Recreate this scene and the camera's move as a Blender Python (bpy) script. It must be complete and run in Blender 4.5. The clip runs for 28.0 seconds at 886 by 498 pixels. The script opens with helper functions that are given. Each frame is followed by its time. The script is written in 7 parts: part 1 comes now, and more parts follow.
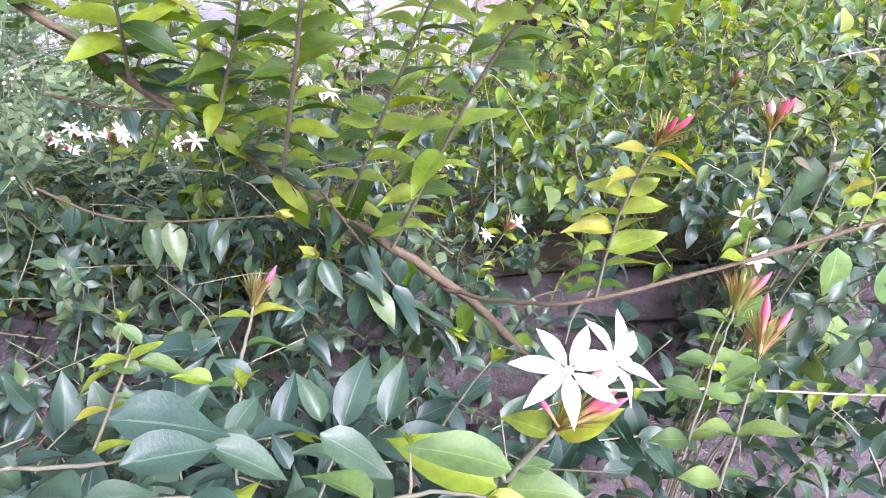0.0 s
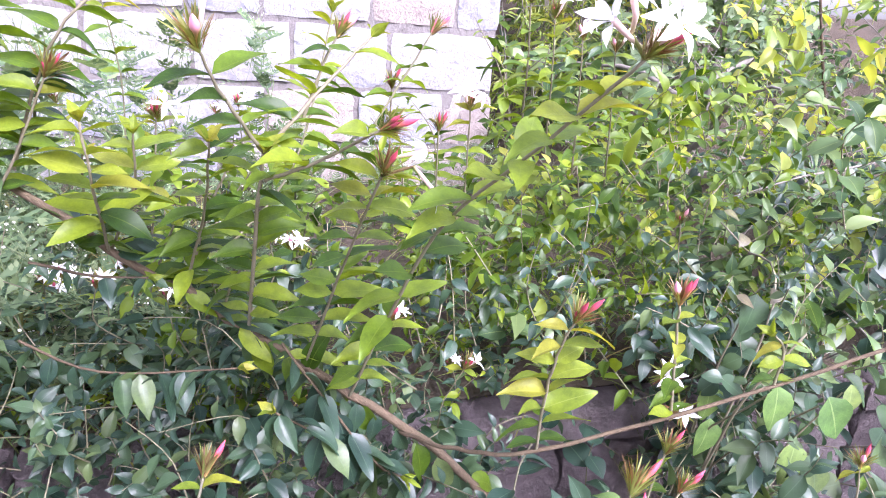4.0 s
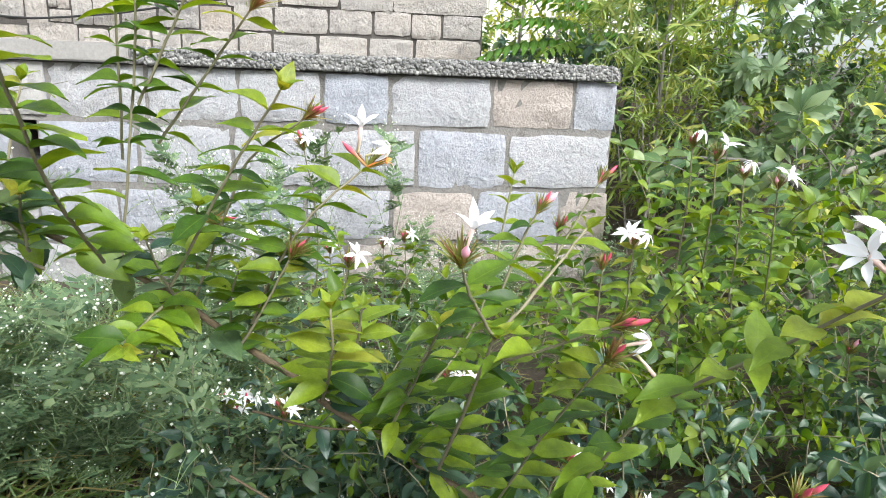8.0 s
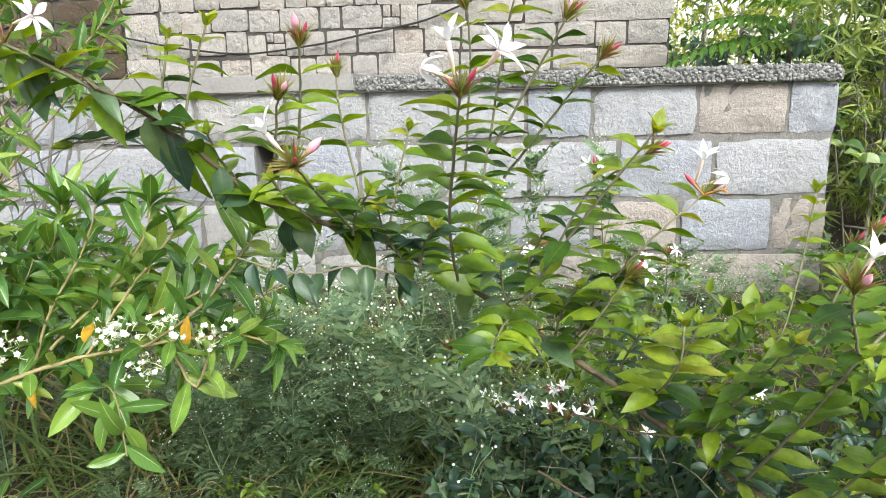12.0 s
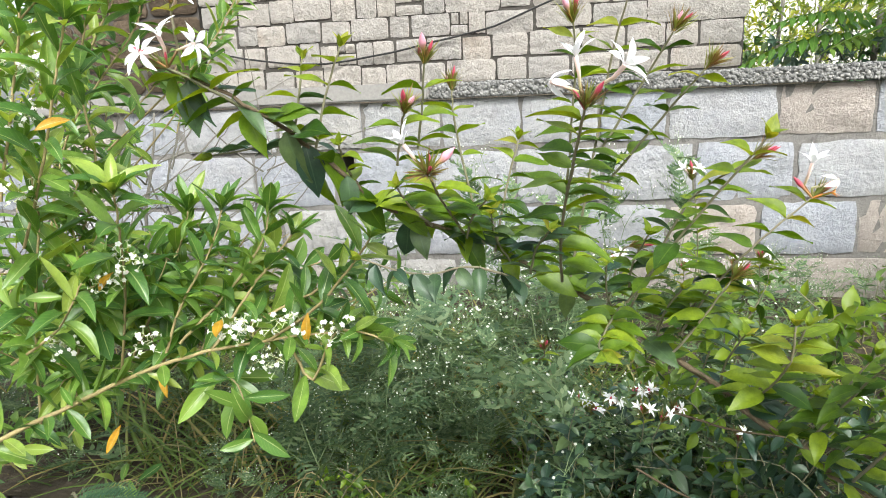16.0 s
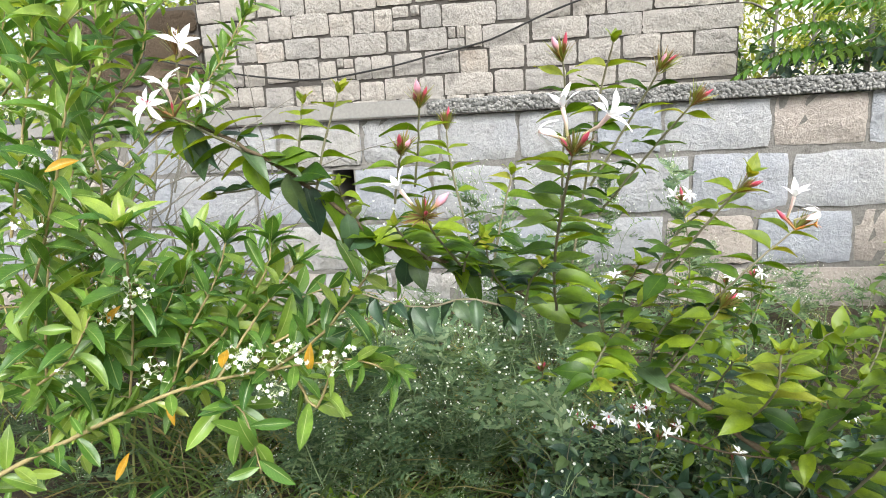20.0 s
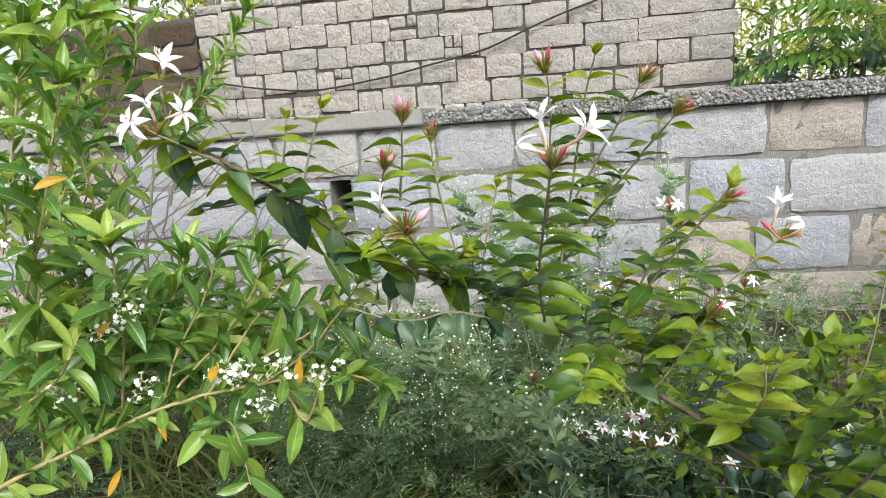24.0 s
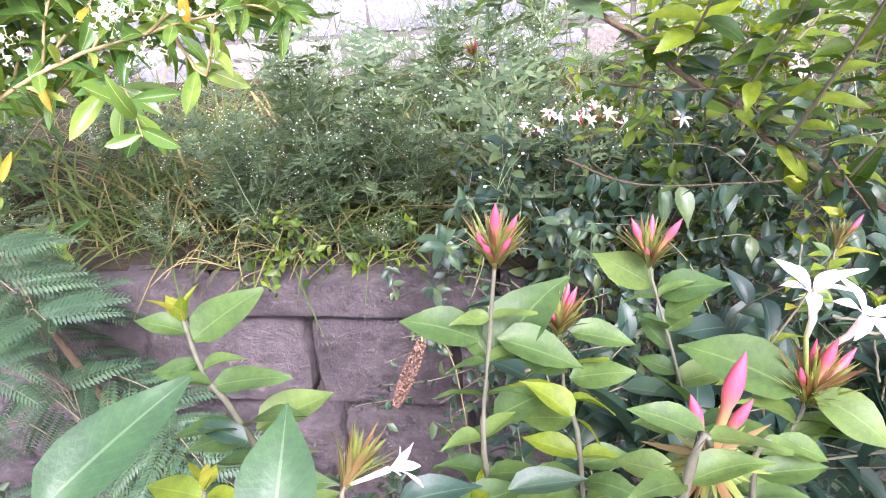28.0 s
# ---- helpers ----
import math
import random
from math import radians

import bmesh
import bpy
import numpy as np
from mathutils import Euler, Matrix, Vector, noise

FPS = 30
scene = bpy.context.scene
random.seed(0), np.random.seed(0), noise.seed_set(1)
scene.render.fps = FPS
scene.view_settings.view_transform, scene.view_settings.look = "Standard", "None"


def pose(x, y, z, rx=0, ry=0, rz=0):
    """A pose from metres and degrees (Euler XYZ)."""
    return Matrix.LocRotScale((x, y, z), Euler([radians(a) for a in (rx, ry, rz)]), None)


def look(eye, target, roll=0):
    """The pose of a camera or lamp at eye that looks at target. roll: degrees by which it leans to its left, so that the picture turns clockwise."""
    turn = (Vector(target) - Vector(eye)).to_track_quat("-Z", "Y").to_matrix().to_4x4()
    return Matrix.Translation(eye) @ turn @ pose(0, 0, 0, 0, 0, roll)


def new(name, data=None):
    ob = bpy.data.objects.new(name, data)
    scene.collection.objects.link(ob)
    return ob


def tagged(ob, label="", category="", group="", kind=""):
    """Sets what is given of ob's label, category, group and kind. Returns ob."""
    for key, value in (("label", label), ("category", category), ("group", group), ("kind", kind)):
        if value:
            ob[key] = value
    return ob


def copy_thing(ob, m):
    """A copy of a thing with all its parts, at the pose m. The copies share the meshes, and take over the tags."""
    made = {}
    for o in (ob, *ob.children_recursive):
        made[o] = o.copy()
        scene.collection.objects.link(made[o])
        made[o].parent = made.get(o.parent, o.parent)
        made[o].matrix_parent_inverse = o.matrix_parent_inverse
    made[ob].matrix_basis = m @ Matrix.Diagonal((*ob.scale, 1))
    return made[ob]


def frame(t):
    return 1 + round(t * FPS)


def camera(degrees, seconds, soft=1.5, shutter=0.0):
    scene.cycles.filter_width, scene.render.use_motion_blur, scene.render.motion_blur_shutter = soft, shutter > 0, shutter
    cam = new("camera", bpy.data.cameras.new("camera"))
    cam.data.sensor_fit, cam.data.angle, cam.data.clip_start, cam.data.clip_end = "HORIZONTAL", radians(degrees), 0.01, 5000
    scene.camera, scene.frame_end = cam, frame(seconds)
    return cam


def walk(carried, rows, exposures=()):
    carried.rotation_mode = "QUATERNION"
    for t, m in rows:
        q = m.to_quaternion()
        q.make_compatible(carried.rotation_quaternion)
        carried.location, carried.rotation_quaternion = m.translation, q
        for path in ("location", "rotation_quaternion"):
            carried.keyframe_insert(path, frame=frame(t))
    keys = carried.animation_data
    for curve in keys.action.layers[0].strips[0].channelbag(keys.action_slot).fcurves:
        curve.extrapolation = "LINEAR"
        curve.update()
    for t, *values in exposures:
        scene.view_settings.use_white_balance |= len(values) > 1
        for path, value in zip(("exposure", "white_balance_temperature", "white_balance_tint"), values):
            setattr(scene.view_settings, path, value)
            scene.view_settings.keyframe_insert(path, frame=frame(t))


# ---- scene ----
cam = camera(67.7, 28.0, 1.0)
EXPOSURES = [(0, 2.44, 5720, 36), (4.5, 2.38, 5750, 36), (6.5, 1.8, 6050, 12), (8, 1.67, 6200, 6), (11, 1.57, 6300, 4), (17, 1.57, 6400, 4), (20, 1.52, 6400, 5), (23, 1.3, 6400, 7), (25, 1.48, 6300, 5), (26.5, 2.12, 6050, 19), (27, 2.28, 6000, 23), (28, 2.48, 5950, 33)]
PATH = [
    (0, (-0.468, -2.476, 1.493), (0.071, -0.781, 0.579), 4.9),
    (0.5, (-0.439, -2.479, 1.497), (0.094, -0.779, 0.588), 4.9),
    (1, (-0.431, -2.483, 1.499), (0.109, -0.777, 0.606), 4.8),
    (1.5, (-0.424, -2.487, 1.503), (0.132, -0.776, 0.631), 5.1),
    (2, (-0.419, -2.489, 1.512), (0.142, -0.763, 0.67), 5.1),
    (2.5, (-0.419, -2.491, 1.525), (0.145, -0.745, 0.729), 4.3),
    (3, (-0.428, -2.499, 1.534), (0.133, -0.732, 0.785), 4.4),
    (3.5, (-0.432, -2.501, 1.554), (0.129, -0.72, 0.838), 5.0),
    (4, (-0.436, -2.505, 1.577), (0.121, -0.707, 0.901), 4.6),
    (4.5, (-0.437, -2.493, 1.593), (0.116, -0.68, 0.957), 4.3),
    (6.5, (-0.462, -2.487, 1.634), (0.015, -0.618, 1.106), 3.7),
    (7, (-0.487, -2.501, 1.642), (-0.074, -0.612, 1.132), 3.0),
    (7.5, (-0.516, -2.5, 1.652), (-0.157, -0.594, 1.165), 3.4),
    (8, (-0.538, -2.498, 1.661), (-0.253, -0.576, 1.187), 2.0),
    (8.5, (-0.563, -2.486, 1.665), (-0.363, -0.552, 1.199), 1.5),
    (9, (-0.598, -2.502, 1.676), (-0.471, -0.557, 1.228), 1.2),
    (9.5, (-0.623, -2.515, 1.68), (-0.537, -0.569, 1.23), 1.1),
    (10, (-0.646, -2.527, 1.686), (-0.62, -0.578, 1.238), 0.6),
    (10.5, (-0.66, -2.538, 1.691), (-0.674, -0.59, 1.239), 0.4),
    (11, (-0.688, -2.548, 1.698), (-0.78, -0.599, 1.26), -0.1),
    (11.5, (-0.704, -2.553, 1.694), (-0.848, -0.611, 1.235), -0.7),
    (12, (-0.714, -2.56, 1.693), (-0.898, -0.622, 1.232), -1.4),
    (12.5, (-0.723, -2.56, 1.691), (-0.941, -0.63, 1.217), -1.7),
    (14.5, (-0.738, -2.587, 1.687), (-1.001, -0.67, 1.183), -2.1),
    (15, (-0.743, -2.592, 1.691), (-1.036, -0.671, 1.216), -2.1),
    (15.5, (-0.751, -2.6, 1.695), (-1.08, -0.681, 1.237), -2.2),
    (16, (-0.762, -2.605, 1.701), (-1.124, -0.688, 1.26), -2.6),
    (16.5, (-0.772, -2.603, 1.7), (-1.155, -0.693, 1.248), -2.8),
    (17, (-0.77, -2.59, 1.687), (-1.13, -0.685, 1.197), -2.8),
    (17.5, (-0.753, -2.586, 1.696), (-1.075, -0.67, 1.223), -2.9),
    (18, (-0.768, -2.603, 1.712), (-1.141, -0.689, 1.267), -3.0),
    (18.5, (-0.768, -2.611, 1.727), (-1.153, -0.693, 1.314), -2.8),
    (19, (-0.763, -2.62, 1.729), (-1.152, -0.701, 1.318), -3.0),
    (19.5, (-0.75, -2.605, 1.727), (-1.117, -0.685, 1.307), -3.5),
    (20, (-0.753, -2.622, 1.734), (-1.118, -0.701, 1.315), -3.5),
    (20.5, (-0.781, -2.636, 1.739), (-1.263, -0.736, 1.342), -5.1),
    (22.5, (-0.767, -2.637, 1.766), (-1.236, -0.719, 1.445), -4.3),
    (23, (-0.752, -2.627, 1.759), (-1.171, -0.701, 1.416), -4.2),
    (23.5, (-0.743, -2.628, 1.753), (-1.129, -0.7, 1.386), -4.4),
    (24, (-0.735, -2.619, 1.739), (-1.106, -0.694, 1.343), -4.2),
    (24.5, (-0.727, -2.614, 1.712), (-1.086, -0.7, 1.257), -4.2),
    (25, (-0.72, -2.611, 1.675), (-1.042, -0.712, 1.137), -3.4),
    (25.5, (-0.72, -2.598, 1.664), (-1.021, -0.735, 1.002), -3.5),
    (26, (-0.715, -2.586, 1.632), (-1.022, -0.762, 0.87), -3.7),
    (26.5, (-0.708, -2.581, 1.591), (-1.007, -0.787, 0.76), -3.9),
    (27, (-0.701, -2.58, 1.563), (-0.991, -0.803, 0.693), -4.4),
    (27.5, (-0.695, -2.578, 1.536), (-0.991, -0.822, 0.624), -5.1),
    (28, (-0.698, -2.579, 1.517), (-1.001, -0.839, 0.579), -5.2),
]
walk(cam, [(t, look(eye, target, roll)) for t, eye, target, roll in PATH], EXPOSURES)

SKY, SUN = 0.118, 1.55

# ---- light ----
world = bpy.data.worlds.new("sky")
scene.world = world
world.use_nodes = True
wn, wl = world.node_tree.nodes, world.node_tree.links
sky = wn.new("ShaderNodeTexSky")
sky.sky_type = 'NISHITA'
sky.sun_disc = False
sky.sun_elevation, sky.sun_rotation = radians(45), radians(157)
sky.dust_density, sky.air_density = 4.0, 1.0
haze = wn.new("ShaderNodeHueSaturation")
haze.inputs["Saturation"].default_value = 0.35
wl.new(sky.outputs[0], haze.inputs["Color"])
wl.new(haze.outputs[0], wn["Background"].inputs["Color"])
wn["Background"].inputs["Strength"].default_value = SKY
sun = new("sun", bpy.data.lights.new("sun", 'SUN'))
sun.data.energy, sun.data.angle, sun.data.color = SUN, radians(25), (1.0, 0.985, 0.96)
sun.matrix_basis = look((0.9, -2.1, 2.3), (0, 0, 0))


# ---- materials ----
def nodes_of(name):
    m = bpy.data.materials.new(name)
    m.use_nodes = True
    t = m.node_tree
    return m, t.nodes, t.links, t.nodes["Principled BSDF"]


def rgb(c):
    return (c[0], c[1], c[2], 1.0)


def ramp(n, stops):
    r = n.new("ShaderNodeValToRGB")
    while len(r.color_ramp.elements) < len(stops):
        r.color_ramp.elements.new(0.5)
    for e, (p, c) in zip(r.color_ramp.elements, stops):
        e.position, e.color = p, rgb(c)
    return r


def math_node(n, l, op, a, b=None):
    k = n.new("ShaderNodeMath")
    k.operation = op
    for i, v in enumerate((a, b)):
        if v is None:
            continue
        if hasattr(v, "is_output"):
            l.new(v, k.inputs[i])
        else:
            k.inputs[i].default_value = v
    return k.outputs[0]


def mix_col(n, l, fac, a, b, blend='MIX'):
    k = n.new("ShaderNodeMix")
    k.data_type, k.blend_type = 'RGBA', blend
    for s, v in ((k.inputs[0], fac), (k.inputs[6], a), (k.inputs[7], b)):
        if hasattr(v, "is_output"):
            l.new(v, s)
        elif isinstance(v, (int, float)):
            s.default_value = v
        else:
            s.default_value = rgb(v)
    return k.outputs[2]


def place_noise(n, l, scale, detail=5, rough=0.65):
    k = n.new("ShaderNodeTexNoise")
    k.inputs["Scale"].default_value, k.inputs["Detail"].default_value, k.inputs["Roughness"].default_value = scale, detail, rough
    l.new(n.new("ShaderNodeNewGeometry").outputs["Position"], k.inputs["Vector"])
    return k.outputs["Fac"]


def noise_node(n, l, scale, detail=4, rough=0.6, coord="Object"):
    tc = n.new("ShaderNodeTexCoord")
    k = n.new("ShaderNodeTexNoise")
    k.inputs["Scale"].default_value, k.inputs["Detail"].default_value, k.inputs["Roughness"].default_value = scale, detail, rough
    shift = n.new("ShaderNodeVectorMath")
    l.new(tc.outputs[coord], shift.inputs[0])
    l.new(n.new("ShaderNodeObjectInfo").outputs["Location"], shift.inputs[1])
    l.new(shift.outputs[0], k.inputs["Vector"])
    return k.outputs["Fac"]


def piece_random(n, l):
    """A number per piece: from its object and from its mesh island."""
    a = n.new("ShaderNodeObjectInfo").outputs["Random"]
    b = n.new("ShaderNodeNewGeometry").outputs["Random Per Island"]
    return math_node(n, l, 'FRACT', math_node(n, l, 'ADD', a, b))


def leaf_material(name, stops, vein=(0.25, 0.33, 0.12), vein_amount=0.5, rough=0.42, through_light=0.35, glow=(1.6, 1.5, 0.5), ribs=9.0, gloss=0.42):
    m, n, l, p = nodes_of(name)
    r = ramp(n, stops)
    l.new(piece_random(n, l), r.inputs[0])
    uv = n.new("ShaderNodeUVMap")
    sep = n.new("ShaderNodeSeparateXYZ")
    l.new(uv.outputs[0], sep.inputs[0])
    side = math_node(n, l, 'ABSOLUTE', math_node(n, l, 'SUBTRACT', sep.outputs[0], 0.5))
    mid = math_node(n, l, 'LESS_THAN', side, 0.022)
    ph = math_node(n, l, 'SUBTRACT', math_node(n, l, 'MULTIPLY', sep.outputs[1], ribs), math_node(n, l, 'MULTIPLY', side, 5.0))
    rib = math_node(n, l, 'LESS_THAN', math_node(n, l, 'ABSOLUTE', math_node(n, l, 'SUBTRACT', math_node(n, l, 'FRACT', ph), 0.5)), 0.05)
    veins = math_node(n, l, 'MAXIMUM', mid, math_node(n, l, 'MULTIPLY', rib, 0.15))
    spots = noise_node(n, l, 26.0, 4)
    blotch = noise_node(n, l, 3.5, 3)
    shade = ramp(n, [(0.3, (0.72, 0.74, 0.8)), (0.7, (1.22, 1.18, 1.1))])
    l.new(blotch, shade.inputs[0])
    col = mix_col(n, l, 1.0, r.outputs[0], shade.outputs[0], 'MULTIPLY')
    col = mix_col(n, l, math_node(n, l, 'MULTIPLY', spots, 0.5), col, (0.02, 0.04, 0.01), 'SOFT_LIGHT')
    col = mix_col(n, l, math_node(n, l, 'MULTIPLY', veins, vein_amount), col, vein)
    l.new(col, p.inputs["Base Color"])
    p.inputs["Roughness"].default_value = rough
    p.inputs["Specular IOR Level"].default_value = gloss
    b = n.new("ShaderNodeBump")
    b.inputs["Strength"].default_value, b.inputs["Distance"].default_value = 0.15, 0.002
    l.new(math_node(n, l, 'ADD', math_node(n, l, 'MULTIPLY', veins, -0.6), math_node(n, l, 'MULTIPLY', spots, 0.8)), b.inputs["Height"])
    l.new(b.outputs[0], p.inputs["Normal"])
    tr = n.new("ShaderNodeBsdfTranslucent")
    l.new(mix_col(n, l, 1.0, col, glow, 'MULTIPLY'), tr.inputs["Color"])
    mx = n.new("ShaderNodeMixShader")
    mx.inputs[0].default_value = through_light
    l.new(p.outputs[0], mx.inputs[1])
    l.new(tr.outputs[0], mx.inputs[2])
    l.new(mx.outputs[0], n["Material Output"].inputs["Surface"])
    return m


def petal_material(name, near, far, rough=0.55, through_light=0.3):
    m, n, l, p = nodes_of(name)
    uv = n.new("ShaderNodeUVMap")
    sep = n.new("ShaderNodeSeparateXYZ")
    l.new(uv.outputs[0], sep.inputs[0])
    r = ramp(n, [(0.0, near), (0.35, far), (1.0, far)])
    l.new(sep.outputs[1], r.inputs[0])
    col = mix_col(n, l, math_node(n, l, 'MULTIPLY', noise_node(n, l, 160.0), 0.12), r.outputs[0], (0.6, 0.5, 0.5))
    l.new(col, p.inputs["Base Color"])
    p.inputs["Roughness"].default_value = rough
    tr = n.new("ShaderNodeBsdfTranslucent")
    l.new(col, tr.inputs["Color"])
    mx = n.new("ShaderNodeMixShader")
    mx.inputs[0].default_value = through_light
    l.new(p.outputs[0], mx.inputs[1])
    l.new(tr.outputs[0], mx.inputs[2])
    l.new(mx.outputs[0], n["Material Output"].inputs["Surface"])
    return m


def rough_material(name, stops, scale=6.0, fine=60.0, bump=0.5, dist=0.01, rough=0.9, stain=(0.1, 0.09, 0.08), stain_amount=0.4, piece=0.6):
    """Stone, bark or soil: colour by piece and by coarse noise, fine grain, stains with edges, bump at two scales."""
    m, n, l, p = nodes_of(name)
    coarse = place_noise(n, l, scale, 6, 0.65)
    grain = place_noise(n, l, fine, 5, 0.7)
    k = math_node(n, l, 'ADD', math_node(n, l, 'MULTIPLY', piece_random(n, l), piece), math_node(n, l, 'MULTIPLY', coarse, 1.0 - piece))
    r = ramp(n, stops)
    l.new(k, r.inputs[0])
    g = ramp(n, [(0.3, (0.84, 0.84, 0.84)), (0.68, (1.09, 1.09, 1.09))])
    l.new(grain, g.inputs[0])
    col = mix_col(n, l, 1.0, r.outputs[0], g.outputs[0], 'MULTIPLY')
    s = ramp(n, [(0.55, (0, 0, 0)), (0.72, (1, 1, 1))])
    l.new(place_noise(n, l, scale * 1.7, 8, 0.7), s.inputs[0])
    col = mix_col(n, l, math_node(n, l, 'MULTIPLY', s.outputs[0], stain_amount), col, stain)
    l.new(col, p.inputs["Base Color"])
    p.inputs["Roughness"].default_value = rough
    p.inputs["Specular IOR Level"].default_value = 0.25
    b = n.new("ShaderNodeBump")
    b.inputs["Strength"].default_value, b.inputs["Distance"].default_value = bump, dist
    mid = place_noise(n, l, scale * 4.5, 6, 0.75)
    l.new(math_node(n, l, 'ADD', math_node(n, l, 'ADD', math_node(n, l, 'MULTIPLY', coarse, 0.5), mid), math_node(n, l, 'MULTIPLY', grain, 0.35)), b.inputs["Height"])
    l.new(b.outputs[0], p.inputs["Normal"])
    return m


M = {}
M["leaf"] = leaf_material("jasmine_leaf", [(0.0, (0.030, 0.078, 0.009)), (0.25, (0.070, 0.142, 0.012)), (0.6, (0.140, 0.228, 0.016)), (1.0, (0.245, 0.325, 0.025))], vein=(0.20, 0.27, 0.05), vein_amount=0.25, rough=0.42, through_light=0.38, glow=(1.85, 1.7, 0.2), gloss=0.38)
M["young"] = leaf_material("young_leaf", [(0.0, (0.17, 0.25, 0.025)), (0.6, (0.24, 0.31, 0.03)), (1.0, (0.33, 0.33, 0.05))], vein=(0.28, 0.34, 0.1), vein_amount=0.35, through_light=0.42, glow=(1.7, 1.5, 0.3), gloss=0.3)
M["fresh"] = leaf_material("fresh_leaf", [(0.0, (0.065, 0.130, 0.038)), (0.6, (0.100, 0.175, 0.046)), (1.0, (0.150, 0.225, 0.055))], vein=(0.18, 0.26, 0.1), vein_amount=0.35, rough=0.45, through_light=0.34, glow=(1.7, 1.65, 0.5), gloss=0.35)
# Jasmine leaf for older, shaded growth: shade and bluish skylight put into its colour.
M["dark_leaf"] = leaf_material("shaded_old_jasmine_leaf", [(0.0, (0.022, 0.055, 0.040)), (0.45, (0.040, 0.088, 0.052)), (0.8, (0.070, 0.128, 0.058)), (1.0, (0.125, 0.180, 0.066))], vein=(0.11, 0.18, 0.11), vein_amount=0.3, rough=0.42, through_light=0.26, glow=(1.6, 1.6, 0.6), gloss=0.55)
# Another darkened leaf copy; sky reflection and shade are painted into its blue-green.
M["blue_leaf"] = leaf_material("shaded_bluish_leaf", [(0.0, (0.022, 0.056, 0.040)), (0.6, (0.036, 0.080, 0.050)), (1.0, (0.058, 0.110, 0.056))], vein=(0.10, 0.16, 0.10), vein_amount=0.5, rough=0.42, through_light=0.18, glow=(1.4, 1.5, 0.7))
M["near_leaf"] = leaf_material("near_green_leaf", [(0.0, (0.034, 0.092, 0.036)), (1.0, (0.052, 0.120, 0.046))], vein=(0.13, 0.2, 0.1), vein_amount=0.5, rough=0.42, through_light=0.25, glow=(1.5, 1.6, 0.6))
M["cestrum"] = leaf_material("lance_leaf", [(0.0, (0.060, 0.150, 0.034)), (0.4, (0.120, 0.240, 0.046)), (0.8, (0.215, 0.335, 0.062)), (1.0, (0.345, 0.425, 0.100))], vein=(0.42, 0.48, 0.22), vein_amount=0.7, rough=0.31, through_light=0.36, glow=(1.6, 1.55, 0.45), gloss=0.5)
M["yellow"] = leaf_material("yellow_leaf", [(0.0, (0.55, 0.32, 0.03)), (1.0, (0.65, 0.42, 0.04))], vein=(0.6, 0.5, 0.2), through_light=0.4, glow=(1, 1, 1))
M["weed"] = leaf_material("weed_leaf", [(0.0, (0.085, 0.155, 0.080)), (0.6, (0.165, 0.250, 0.130)), (1.0, (0.290, 0.360, 0.210))], vein_amount=0.1, rough=0.5, through_light=0.36, glow=(1.5, 1.45, 0.85))
M["grass"] = leaf_material("grass_blade", [(0.0, (0.091, 0.159, 0.040)), (0.6, (0.169, 0.244, 0.057)), (0.85, (0.286, 0.268, 0.098)), (1.0, (0.416, 0.317, 0.149))], vein_amount=0.2, through_light=0.3)
M["frond"] = leaf_material("frond_leaflet", [(0.0, (0.042, 0.100, 0.054)), (1.0, (0.085, 0.160, 0.080))], vein_amount=0.15, rough=0.5, through_light=0.32, glow=(1.3, 1.4, 0.8))
M["pinnate"] = leaf_material("pinnate_leaf", [(0.0, (0.05, 0.14, 0.03)), (0.7, (0.12, 0.25, 0.04)), (1.0, (0.3, 0.36, 0.05))], through_light=0.4)
M["palm_leaf"] = leaf_material("palm_leaf", [(0.0, (0.12, 0.20, 0.11)), (0.5, (0.21, 0.30, 0.17)), (1.0, (0.32, 0.40, 0.25))], through_light=0.44, glow=(1.4, 1.4, 0.8))
M["shrub"] = leaf_material("shrub_leaf", [(0.0, (0.060, 0.125, 0.058)), (0.5, (0.125, 0.215, 0.085)), (0.85, (0.23, 0.33, 0.13)), (1.0, (0.36, 0.43, 0.24))], through_light=0.44, glow=(1.5, 1.45, 0.65))
# Lit leaf copy: the sun's brightening is put into this yellow-green.
M["sunlit"] = leaf_material("sunlit_leaf", [(0.0, (0.16, 0.25, 0.05)), (0.6, (0.32, 0.39, 0.07)), (1.0, (0.52, 0.52, 0.14))], through_light=0.48)
M["willow"] = leaf_material("narrow_leaf", [(0.0, (0.16, 0.24, 0.06)), (0.7, (0.28, 0.36, 0.095)), (1.0, (0.4, 0.42, 0.14))], through_light=0.4)
M["broad"] = leaf_material("broad_leaf", [(0.0, (0.1, 0.2, 0.06)), (0.7, (0.15, 0.25, 0.07)), (1.0, (0.22, 0.3, 0.1))], vein=(0.26, 0.36, 0.14), through_light=0.32, ribs=6.0)
M["rust"] = leaf_material("rusty_leaf", [(0.0, (0.16, 0.14, 0.08)), (1.0, (0.2, 0.2, 0.1))], vein_amount=0.2, through_light=0.25, glow=(1.1, 1, 0.8))
M["petal"] = petal_material("white_petal", (0.86, 0.82, 0.82), (0.88, 0.88, 0.89))
M["tube"] = petal_material("flower_tube", (0.5, 0.48, 0.2), (0.8, 0.62, 0.56))
M["bud"] = petal_material("pink_bud", (0.40, 0.20, 0.06), (0.57, 0.052, 0.105), through_light=0.1)
M["palebud"] = petal_material("pale_bud", (0.6, 0.42, 0.1), (0.85, 0.4, 0.52), through_light=0.15)
M["orange"] = petal_material("wilted_petal", (0.7, 0.2, 0.03), (0.75, 0.28, 0.04))
